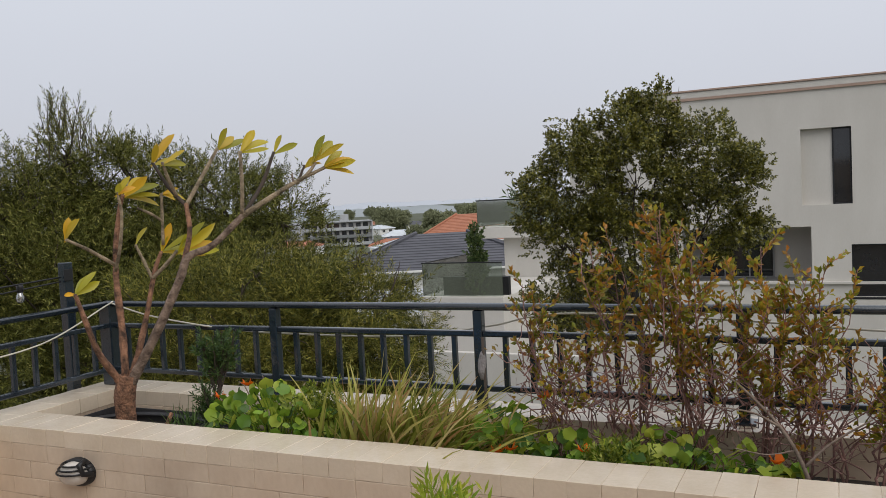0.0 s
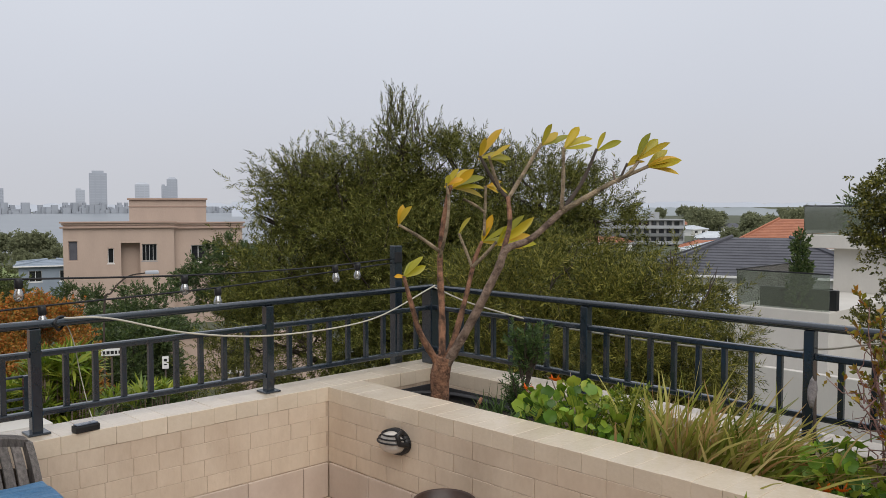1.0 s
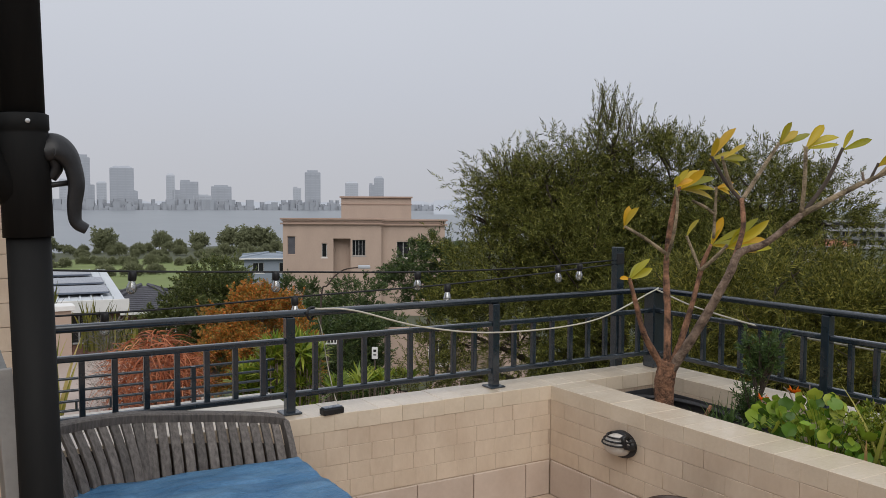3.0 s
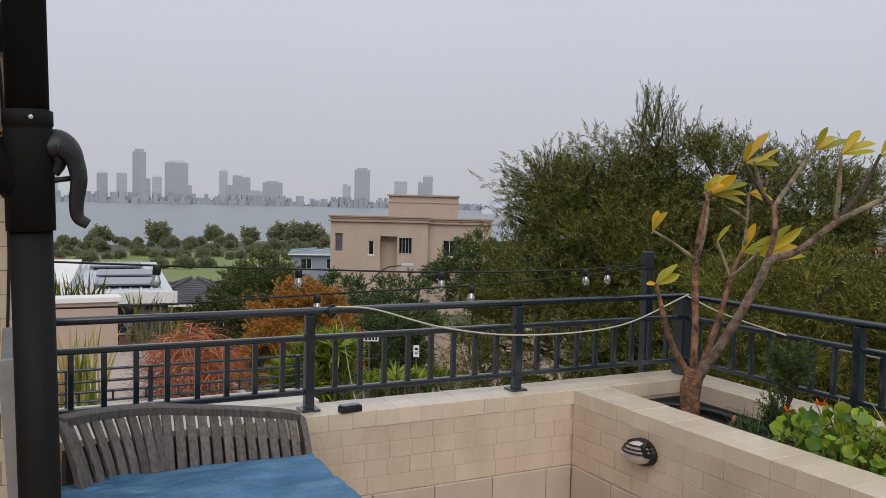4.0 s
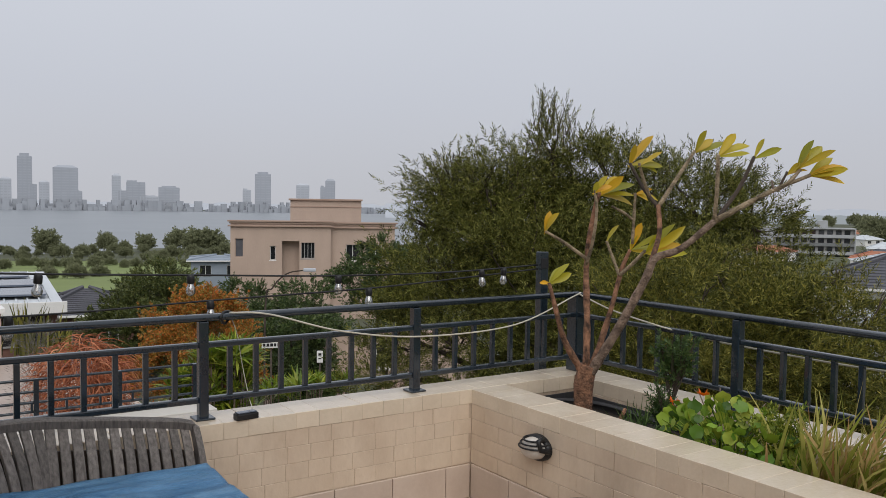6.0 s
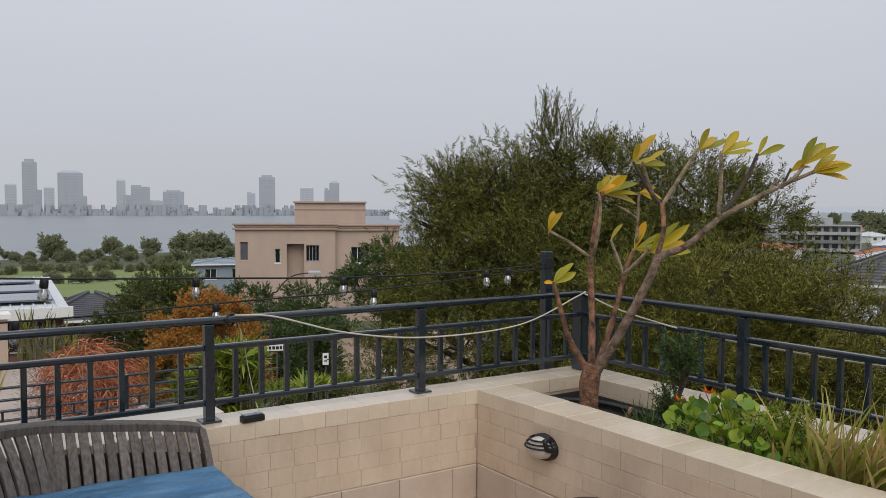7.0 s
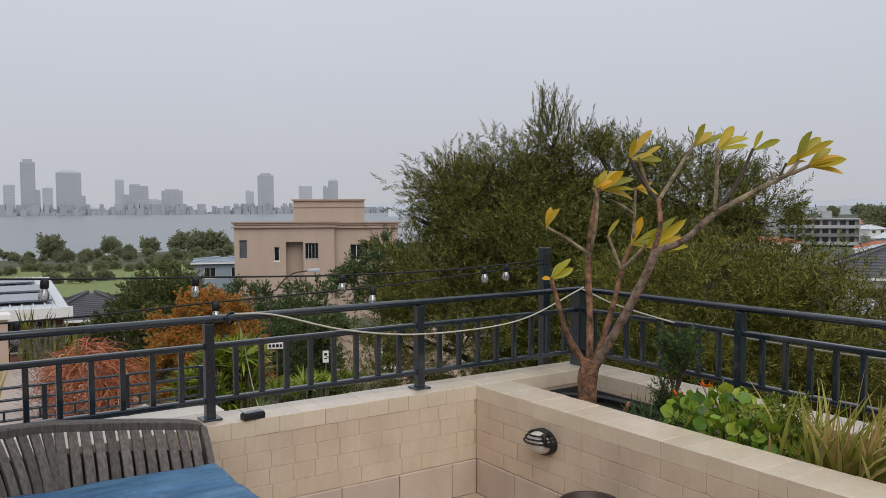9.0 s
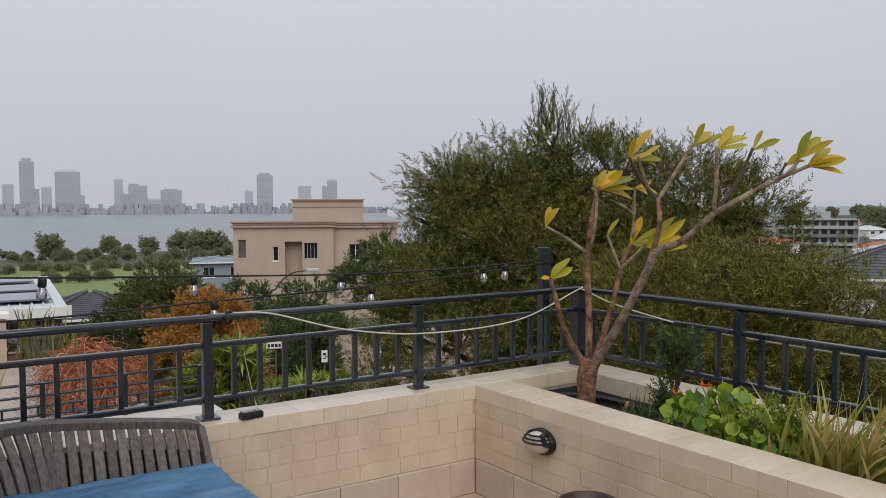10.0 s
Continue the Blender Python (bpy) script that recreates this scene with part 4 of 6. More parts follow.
tagged(mesh_part("foliage", scattered("foliage", v, f, pos, way, [random.uniform(0.6, 1.05) for _ in pos], G_ROSEMARY), rosemary), kind="stuff")
dead = plant("dead_twigs", (2.60, 2.25, 0.42), "bare grey dead twigs standing in the planter", "twigs")
bm = bmesh.new()
for a, b in (((0, 0, 0), (0.06, 0.06, 0.26)), ((0.03, 0.03, 0.13), (-0.04, 0.12, 0.25)), ((0, 0, 0.05), (0.03, -0.30, 0.20)), ((0.02, -0.15, 0.13), (0.05, -0.18, 0.24)), ((0.02, -0.2, 0.15), (0.0, -0.28, 0.26))):
    tube(bm, wander(a, b, 0.012), [0.006, 0.005, 0.005, 0.004, 0.003, 0.002], 6)
part("twig", bm, M_TWIG, dead, "", True)
stub = plant("cut_stem", (2.34, 2.66, 0.41), "rusty dry cut stem leaning in soil", "stem")
bm = bmesh.new()
tube(bm, [(0, 0, 0), (0.02, -0.03, 0.08), (0.03, -0.06, 0.15)], [0.012, 0.011, 0.008], 7)
part("stem", bm, M_BARK, stub, "", True)
lining = plant("planter_lining", (2.5, 3.1, 0.40), "dark rubber lining sheet folded round the soil", "lining")
bm = bmesh.new()
tube(bm, curve_points([(-0.22, 0.16, 0.03), (0.0, 0.17, 0.045), (0.18, 0.15, 0.03), (0.2, -0.1, 0.045), (0.21, -0.4, 0.03)], 6), 0.012, 6, flat=0.4)
part("fold", bm, M_MEMBRANE, lining, "", True)
bm = boxed((-0.235, -0.5, 0.0), (-0.228, 0.2, 0.07), 0.002)
box(bm, (-0.23, 0.205, 0.0), (0.218, 0.212, 0.065), 0.002)
box(bm, (0.212, -0.7, 0.0), (0.219, 0.2, 0.065), 0.002)
part("sheet", bm, M_MEMBRANE, lining)

stake = thing("garden_stake", (2.50, 1.14, 0.40), "thin dark stake with a grey rag tied on", "stake")
bm = bmesh.new()
tube(bm, [(0, 0, 0), (0.04, 0.01, 0.25), (0.075, 0.03, 0.50)], 0.006, 7)
part("rod", bm, M_TRUNK, stake, "", True)
bm = bmesh.new()
tube(bm, [(0.05, 0.025, 0.335), (0.055, 0.03, 0.365), (0.062, 0.03, 0.40), (0.068, 0.03, 0.43), (0.07, 0.03, 0.445)], [0.007, 0.015, 0.017, 0.012, 0.005], 9)
part("rag", bm, M_RAG, stake, "grey rag", True)
for q in ((2.37, 0.78, 0.41), (2.37, 0.66, 0.41)):
    cup = thing("seedling_pot", q, "small blue plastic pot sunk in the soil", "pot", "small pots")
    bm = bmesh.new()
    lathe(bm, [(0.03, 0.0), (0.04, 0.055), (0.044, 0.058), (0.044, 0.064), (0.038, 0.062), (0.034, 0.03), (0.001, 0.03)], 18)
    part("pot", bm, M_BLUE, cup, "", True)


# ---- copper-leaved shrubs in the planter ----
def wand_shrub(y, tall, label, wands, wide, bare, sprigs, tangle, seedling):
    """Thin upright wands with leafy sprigs towards their tips, over a tangle of fine twigs."""
    r = random.Random(seedling)
    ob = plant("copper_shrub", (2.60, y, 0.40), label, "shrub", "copper shrubs of the planter")
    wood = bmesh.new()
    pos, way = [], []
    for k in range(wands):
        foot = Vector((r.uniform(-0.04, 0.04), r.uniform(-0.4, 0.4) * wide, 0))
        tip = Vector((r.uniform(-0.10, 0.08), r.uniform(-1.1, 1.1) * wide, tall * (1.0 if k == 0 else r.uniform(0.62, 0.98))))
        line = wander(foot, tip, 0.06, 7)
        tube(wood, line, [0.0055 - 0.0006 * q for q in range(8)], 5)
        for q in range(sprigs):
            t = bare + (1 - bare) * (q + r.random()) / sprigs
            i = min(int(t * 7), 6)
            p0 = line[i].lerp(line[i + 1], t * 7 - i)
            d = Vector((r.gauss(0, 0.7), r.gauss(0, 0.8), 1)).normalized()
            ln = r.uniform(0.04, 0.15)
            tube(wood, [p0, p0 + d * ln], [0.002, 0.001], 4, False)
            for leaf in range(15):
                pos.append(p0 + d * ln * (0.1 + 0.9 * leaf / 15))
                way.append(d * 0.75 + Vector((r.gauss(0, 0.55), r.gauss(0, 0.55), r.gauss(0.1, 0.4))))
    for _ in range(tangle):
        p0 = Vector((r.uniform(-0.12, 0.10), r.uniform(-0.9, 0.9) * wide, r.uniform(0.02, 0.38)))
        p1 = p0 + Vector((r.uniform(-0.10, 0.10), r.uniform(-0.20, 0.20), r.uniform(0.02, 0.22)))
        tube(wood, wander(p0, p1, 0.03, 5), [0.0030, 0.0027, 0.0024, 0.0020, 0.0016, 0.0010], 4, False)
        if r.random() < 0.45:
            for leaf in range(5):
                pos.append(p1 + Vector((r.gauss(0, 0.012), r.gauss(0, 0.012), r.gauss(0, 0.012))))
                way.append((r.gauss(0, 0.6), r.gauss(0, 0.6), r.uniform(0, 1)))
    tagged(part("branch", wood, M_REDTWIG, ob, "", True), kind="stuff")
    lv, lf = leaf_shape(0.029, 0.0145, 0.15, 0.58)
    tagged(mesh_part("foliage", scattered("foliage", lv, lf, pos, way, [r.uniform(0.55, 1.15) for _ in pos], G_COPPER), ob), kind="stuff")
    return ob


wand_shrub(0.86, 0.70, "low twiggy shrub with reddish bare stems and few leaves", 7, 0.16, 0.60, 6, 85, 5)
wand_shrub(0.60, 0.88, "twiggy shrub with copper and olive young leaves", 9, 0.15, 0.52, 10, 80, 15)
wand_shrub(0.36, 0.97, "tall twiggy shrub with dense olive and copper leaves", 9, 0.12, 0.42, 14, 70, 9)
wand_shrub(0.14, 0.83, "slender shrub with yellow-green upright sprigs", 5, 0.08, 0.40, 17, 45, 21)
wand_shrub(0.00, 0.76, "slender shrub with orange-tipped upright sprigs", 4, 0.07, 0.40, 16, 40, 23)
wand_shrub(-0.10, 0.66, "sparse shrub with orange-tipped sprigs", 3, 0.07, 0.55, 9, 25, 25)
wand_shrub(-0.24, 0.46, "sparse low shrub with olive leaves", 4, 0.09, 0.30, 9, 22, 27)
bare_vine = plant("bare_branch", (2.40, -0.02, 0.41), "pale bare branch reaching over the planter", "branch")
bm = bmesh.new()
tube(bm, curve_points([(0.0, 0.0, 0.0), (0.02, 0.03, 0.12), (0.05, 0.10, 0.24), (0.08, 0.22, 0.36), (0.08, 0.30, 0.42)], 5), [0.009 - 0.0003 * k for k in range(21)], 7)
tube(bm, curve_points([(0.02, 0.03, 0.12), (0.04, -0.05, 0.20), (0.06, -0.17, 0.28)], 5), [0.006 - 0.0003 * k for k in range(11)], 6)
tube(bm, curve_points([(0.05, 0.10, 0.24), (0.02, 0.18, 0.29), (0.0, 0.30, 0.31)], 5), [0.005 - 0.0003 * k for k in range(11)], 6)
tube(bm, curve_points([(0.03, 0.06, 0.17), (0.0, 0.14, 0.16), (-0.02, 0.24, 0.18)], 5), [0.004 - 0.0002 * k for k in range(11)], 6)
part("wood", bm, M_TWIG, bare_vine, "", True)

# ---- pots on the terrace floor ----
pot = thing("round_pot", (1.84, 2.30, 0.0), "dark brown round pot standing by the brick planter", "pot")
bm = bmesh.new()
lathe(bm, [(0.001, 0.0), (0.085, 0.0), (0.105, 0.10), (0.118, 0.24), (0.126, 0.262), (0.126, 0.29), (0.118, 0.296), (0.112, 0.29), (0.108, 0.24), (0.001, 0.235)], 36)
part("body", bm, material("dark_brown_glaze", (0.060, 0.030, 0.020), 0.5, (0.03, 0.016, 0.012), 10, 60, 0.1, coat=0.1), pot, "", True)
bm = bmesh.new()
lathe(bm, [(0.108, 0.246), (0.06, 0.256), (0.001, 0.252)], 24)
part("earth", bm, M_SOIL, pot, "dark earth", True)
lime = thing("potted_lime_shrub", (1.60, 0.89, 0.0), "pot with a lime yellow leafy shrub on the terrace floor", "potted plant")
bm = bmesh.new()
lathe(bm, [(0.001, 0.0), (0.10, 0.0), (0.14, 0.26), (0.15, 0.30), (0.14, 0.305), (0.13, 0.27), (0.001, 0.26)], 30)
part("pot", bm, M_TERRA, lime, "terracotta pot", True)
v, f = spray_shape(12, 0.12, 0.055, 0.011, 1.0, 8)
pos = [(random.gauss(0, 0.05), random.gauss(0, 0.05), random.uniform(0.36, 0.58)) for _ in range(90)]
tagged(mesh_part("foliage", scattered("foliage", v, f, pos, [(random.gauss(0, 0.6), random.gauss(0, 0.6), 1) for _ in pos], [random.uniform(0.7, 1.1) for _ in pos], G_LIME), lime), kind="stuff")

# ---- the land round the house ----
GROUND = -6.4
LAKE = -33.5


def smooth(a, b, x):
    t = min(1.0, max(0.0, (x - a) / (b - a)))
    return t * t * (3 - 2 * t)


def land(x, y):
    """Height of the ground: it falls from the street to the lake; low hills stand far off."""
    r = math.hypot(x - CAM.x, y - CAM.y)
    z = GROUND - 8.6 * smooth(45, 300, r)
    to_lake = smooth(44, 54, math.degrees(math.atan2(y - CAM.y, x - CAM.x)) % 360) * (1 - smooth(120, 160, math.degrees(math.atan2(y - CAM.y, x - CAM.x)) % 360))
    fall = float(np.interp(r, (45, 90, 150, 220, 350, 450, 600), (GROUND, -10, -15, -20, -27, -31, -33)))
    z += (fall - z) * to_lake
    z += 0.5 * noise.noise((x * 0.01, y * 0.01, 0)) * smooth(60, 200, r)
    bay = smooth(628, 660, y + 18 * noise.noise((x * 0.006, 3.0, 0))) * (1 - smooth(2960, 3000, y)) * (1 - smooth(1750, 1900, x))
    z -= 8.0 * bay
    z += (12 + 10 * noise.noise((x * 0.0012, y * 0.0012, 7))) * smooth(1400, 3200, r) * (1 - to_lake)
    return z


rings = [2.0] + [6 * 1.115 ** k for k in range(61)]
spokes = 160
verts, faces = [(CAM.x, CAM.y, GROUND)], []
for r in rings:
    for s in range(spokes):
        a = 2 * math.pi * s / spokes
        x, y = CAM.x + r * math.cos(a), CAM.y + r * math.sin(a)
        verts.append((x, y, land(x, y)))
for s in range(spokes):
    faces.append((0, 1 + s, 1 + (s + 1) % spokes))
for k in range(len(rings) - 1):
    for s in range(spokes):
        a, b = 1 + k * spokes, 1 + (k + 1) * spokes
        faces.append((a + s, b + s, b + (s + 1) % spokes, a + (s + 1) % spokes))
me = bpy.data.meshes.new("ground")
me.from_pydata(verts, [], faces)
tagged(new("ground", finish(me, M_GROUND, True)), "scrubby suburban ground falling to a lake", "ground", kind="structure")

M_WATER = material("grey_lake_water", (0.20, 0.22, 0.24), 0.35, (0.17, 0.19, 0.21), 0.01, 0.25, 0.6, spec=0.5)
bm = bmesh.new()
vs = [bm.verts.new(p) for p in ((-4000, 560, LAKE), (1900, 560, LAKE), (1900, 3010, LAKE), (-4000, 3010, LAKE))]
bm.faces.new(vs)
tagged(part("water", bm, M_WATER), "wind-ruffled grey lake water", "lake", kind="structure")


def sheet(name, b0, b1, d0, d1, mat, lift, label, steps=14):
    """A patch that lies on the ground, between bearings and distances."""
    bm = bmesh.new()
    grid = []
    for i in range(steps + 1):
        row = []
        for j in range(steps + 1):
            b = b0 + (b1 - b0) * i / steps
            d = (d0 + (d1 - d0) * j / steps) * (1 + 0.05 * math.sin(b * 1.3) * (j in (0, steps)))
            p = at(b, d, 0)
            row.append(bm.verts.new((p.x, p.y, land(p.x, p.y) + lift)))
        grid.append(row)
    for i in range(steps):
        for j in range(steps):
            bm.faces.new((grid[i][j], grid[i + 1][j], grid[i + 1][j + 1], grid[i][j + 1]))
    return tagged(part(name, bm, mat, None, "", True), label, name.replace("_", " "), kind="structure")


sheet("lawn", 66, 96, 190, 470, M_LAWN, 0.35, "bright wet park lawn near the lake")
sheet("road", 58, 96, 38, 45, M_ASPHALT, 0.12, "wet grey suburban street", 24)
sheet("driveway", 58, 68, 22, 35, M_PAVE, 0.12, "pink brick paved driveway")


# ---- trees ----
def leafy(name, place, label, lobes, twigs, spray, mat, trunk_r=0.12, up=0.5, droop=0.0, seedling=1, category="tree", group="", shell=0.55, limbs=True, clump=0.0):
    """A tree: trunk, limbs to each lobe of the crown, and sprays of leaves. Lobes: centre in world metres and radius."""
    r = np.random.default_rng(seedling)
    base = Vector(place)
    ob = thing(name, place, label, category, group)
    cen = np.array([tuple(Vector(c) - base) for c, _ in lobes])
    rad = np.array([q for _, q in lobes])
    wood = bmesh.new()
    mid = Vector(cen.mean(axis=0))
    fork = Vector((mid.x * 0.6, mid.y * 0.6, max(0.3, float(np.percentile(cen[:, 2] - rad, 30)) * 0.85)))
    tube(wood, wander((0, 0, 0), fork, 0.12 * trunk_r * 8, 6), [trunk_r * (1 - 0.06 * k) for k in range(7)], 9)
    if limbs:
        for c, q in zip(cen, rad):
            c = Vector(c)
            tube(wood, wander(fork, c, 0.18 * q, 6), [trunk_r * (0.36 - 0.05 * k) for k in range(7)], 7)
            for _ in range(7):
                d = Vector(r.normal(size=3)).normalized()
                tip = c + d * q * 0.9 + Vector((0, 0, 0.15 * q))
                tube(wood, wander(c - Vector((0, 0, 0.3 * q)), tip, 0.08 * q, 4), [trunk_r * (0.08 - 0.015 * k) for k in range(5)], 5, False)
    part("trunk", wood, M_TRUNK, ob, "", True)
    weight = rad ** 2.2 / (rad ** 2.2).sum()
    groups = twigs // 26 if clump else twigs
    pick = r.choice(len(rad), size=groups, p=weight)
    d = r.normal(size=(groups, 3))
    d /= np.linalg.norm(d, axis=1, keepdims=True)
    depth = shell + (1.08 - shell) * r.random(groups) ** 0.7
    bump = np.array([noise.noise((x[0] * 2.2 + k, x[1] * 2.2, x[2] * 2.2)) for x, k in zip(d, pick)])
    pos = cen[pick] + d * (rad[pick] * depth * (1 + 0.28 * bump))[:, None]
    if clump:
        # sprays gather on branch ends, with gaps between them
        own = r.integers(0, groups, twigs)
        size = clump * r.uniform(0.6, 1.35, groups)[own]
        pos = pos[own] + r.normal(size=(twigs, 3)) * size[:, None] * np.array([1.0, 1.0, 0.8])
        d = d[own]
        pos[:, 2] -= np.abs(r.normal(size=twigs)) * size * droop * 0.9
    way = d * 0.8 + r.normal(size=(twigs, 3)) * 0.55 + np.array([0, 0, up])
    low = np.clip(-d[:, 2], 0, 1)
    way[:, 2] -= droop * (0.35 + low * 1.2)
    mesh_part("crown", scattered("crown", *spray, pos, way, r.uniform(0.65, 1.2, twigs), mat), ob)
    return ob


willow_spray = spray_shape(19, 0.22, 0.060, 0.0125, 1.0, 4)
hedge_spray = spray_shape(22, 0.20, 0.055, 0.008, 1.0, 6)
broad_spray = spray_shape(12, 0.15, 0.062, 0.034, 1.2, 7)
D1 = 11.0
lobes = [(at(b, D1 + dd, e), q) for b, e, q, dd in (
    (53.3, -0.6, 1.02, 0.0), (55.3, 1.4, 0.50, 0.2), (53.4, 1.7, 0.55, -0.3), (51.6, 0.9, 0.40, -0.2), (50.7, -0.7, 0.90, 0.3), (48.8, 3.9, 0.44, 0.0), (49.2, 2.2, 0.5, 0.4), (47.2, 2.2, 0.45, 0.2), (44.6, 0.9, 0.85, 0.1), (41.9, 0.9, 0.55, -0.2),
    (39.2, 0.4, 0.85, 0.0), (36.2, -0.7, 0.52, 0.3), (56.4, -4.2, 0.72, -0.3), (50.0, -5.5, 1.25, -0.4), (41.5, -5.0, 1.15, -0.2), (36.0, -5.0, 0.8, 0.0), (55.0, -8.5, 1.0, -0.5), (46.5, -9.0, 1.25, -0.6), (59.2, -8.8, 0.62, -0.4), (60.0, -11.5, 0.55, -0.5), (52.5, -3.5, 0.9, 0.4), (47.0, -3.0, 0.9, 0.4), (41.0, -2.0, 0.8, 0.4), (57.1, -1.0, 0.42, 0.1))]
foot = at(48.0, 11.3, 0)
weeping = leafy("weeping_tree", (foot.x, foot.y, GROUND), "large dense olive green tree with narrow drooping leaves", [(c, q * 0.84) for c, q in lobes], 20500, willow_spray, G_TREE, 0.22, 0.45, 0.60, 3, shell=0.46, clump=0.125)
# upright shoots that break the top of the crown
pos, way = [], []
wood = bmesh.new()
for b, e, n in ((55.8, 4.0, 7), (54.6, 4.6, 6), (53.2, 4.0, 6), (51.8, 3.8, 7), (50.2, 3.6, 6), (49.9, 6.6, 8), (49.2, 8.2, 13), (48.4, 7.9, 12), (47.2, 7.0, 7), (50.6, 5.4, 5), (45.6, 5.2, 6), (43.4, 4.2, 6), (41.6, 4.0, 6), (57.2, 0.6, 4), (38.0, 2.4, 5), (36.4, 1.2, 4)):
    for _ in range(n):
        p = at(b + random.uniform(-0.9, 0.9), D1 + random.uniform(-0.4, 0.4), e - 3.1) - Vector((foot.x, foot.y, GROUND))
        d = Vector((random.gauss(0, 0.25), random.gauss(0, 0.25), 1)).normalized()
        ln = random.uniform(0.25, 0.55)
        tube(wood, [p, p + d * ln], [0.006, 0.002], 4, False)
        for q in range(4):
            pos.append(p + d * ln * q / 4)
            way.append(d + Vector((random.gauss(0, 0.25), random.gauss(0, 0.25), 0)))
tagged(part("shoot", wood, M_TRUNK, weeping), kind="stuff")
mesh_part("foliage", scattered("foliage", *spray_shape(13, 0.19, 0.055, 0.012, 0.7, 12), pos, way, [random.uniform(0.6, 1.0) for _ in pos], G_TREE), weeping)

D2 = 7.4
lobes = [(at(b, D2 + dd, e), q) for b, e, q, dd in (
    (43.0, -7.6, 0.75, 0.4), (39.5, -6.0, 0.70, 0.5), (36.5, -6.8, 0.56, 0.2), (33.7, -7.2, 0.50, 0.0), (31.4, -6.4, 0.42, 0.1), (31.0, -4.1, 0.26, 0.1), (29.2, -6.4, 0.44, 0.0), (29.2, -9.8, 0.5, 0.1),
    (33.0, -9.5, 0.75, -0.1), (38.0, -10.0, 0.8, 0.0), (43.0, -11.0, 0.7, 0.2), (29.4, -12.0, 0.55, 0.3), (33.0, -14.0, 0.8, 0.2), (39.0, -15.0, 0.8, 0.2))]
foot = at(34.5, 7.7, 0)
leafy("olive_hedge_tree", (foot.x, foot.y, GROUND), "bushy olive and yellow-green tree beyond the rail", [(c, max(0.12, q - 0.13)) for c, q in lobes], 10500, hedge_spray, G_HEDGE, 0.12, 0.30, 0.40, 8, shell=0.42, clump=0.085)

D3 = 15.0
lobes = [(at(b, D3 + dd, e), q) for b, e, q, dd in (
    (12.0, 1.2, 1.25, 0.0), (16.4, 0.4, 0.85, 0.1), (18.4, -1.6, 0.45, 0.0), (7.6, 1.4, 0.95, 0.0), (5.8, 0.6, 0.45, 0.0), (9.8, 4.6, 0.6, 0.0), (13.2, 4.0, 0.6, 0.1), (15.6, 3.0, 0.5, 0.0),
    (17.0, -3.2, 0.75, 0.1), (12.5, -3.4, 0.9, 0.2), (8.0, -2.6, 0.8, 0.1), (5.6, -2.4, 0.4, 0.0), (15.5, -7.6, 0.6, 0.3), (18.0, -8.0, 0.5, 0.3))]
foot = at(11.6, 15.2, 0)
leafy("round_glossy_tree", (foot.x, foot.y, GROUND), "round-headed tree with dark glossy leaves before a white house", [(c, q * 0.84) for c, q in lobes], 8400, broad_spray, G_ROUND, 0.10, 0.3, 0.1, 12, shell=0.55, clump=0.13)

# street trees and garden shrubs below the terrace
autumn_spray = spray_shape(13, 0.26, 0.085, 0.060, 1.3, 19)
street_spray = spray_shape(14, 0.36, 0.13, 0.062, 1.1, 9)
for b, d, e, q, n, mat, nm, lab, sd in (
        (72.1, 26, -9.2, 1.35, 5200, G_ORANGE, "autumn_tree", "small tree in orange and yellow autumn leaf", 31),
        (74.9, 40, -7.5, 2.1, 6000, G_MIDGREEN, "street_tree", "dense green street tree beside the road", 32),
        (65.7, 38, -8.9, 2.1, 4000, G_STREET, "street_tree", "dense dark green street tree beside the road", 33),
        (66.4, 31, -10.6, 1.5, 2600, G_STREET, "street_tree", "dense dark green street tree beside the road", 36),
        (60.5, 46, -4.6, 1.7, 2600, G_STREET, "street_tree", "dense dark green street tree beside the road", 34),
        (69.6, 52, -7.4, 1.8, 2600, G_STREET, "street_tree", "dense dark green street tree beside the road", 35)):
    p = at(b, d, e)
    lobes = [(p, q), (p + Vector((q * 0.7, 0.2, -0.4 * q)), q * 0.7), (p + Vector((-q * 0.75, -0.2, -0.3 * q)), q * 0.7), (p + Vector((0.1, 0, 0.55 * q)), q * 0.6), (p + Vector((0.2, -0.3, -0.8 * q)), q * 0.7)]
    leafy(nm, (p.x, p.y, land(p.x, p.y)), lab, lobes, n, autumn_spray if mat is G_ORANGE else street_spray, mat, 0.12, 0.3, 0.1, sd, clump=0.11 * q)

v, f = [], []
for k in range(16):
    a = k * 2.4
    t = 0.25 + 0.75 * (k % 8) / 8
    d = Vector((math.cos(a) * t, 0.9 - 0.6 * t, math.sin(a) * t)).normalized()
    s = d.cross(Vector((0, 1, 0))).normalized() * 0.018
    i = len(v)
    v += [tuple(-s * 0.4), tuple(d * 0.16 + s), tuple(d * 0.34 + Vector((0, -0.07, 0))), tuple(d * 0.16 - s)]
    f.append((i, i + 1, i + 2, i + 3))
cord_shape = (v, f)


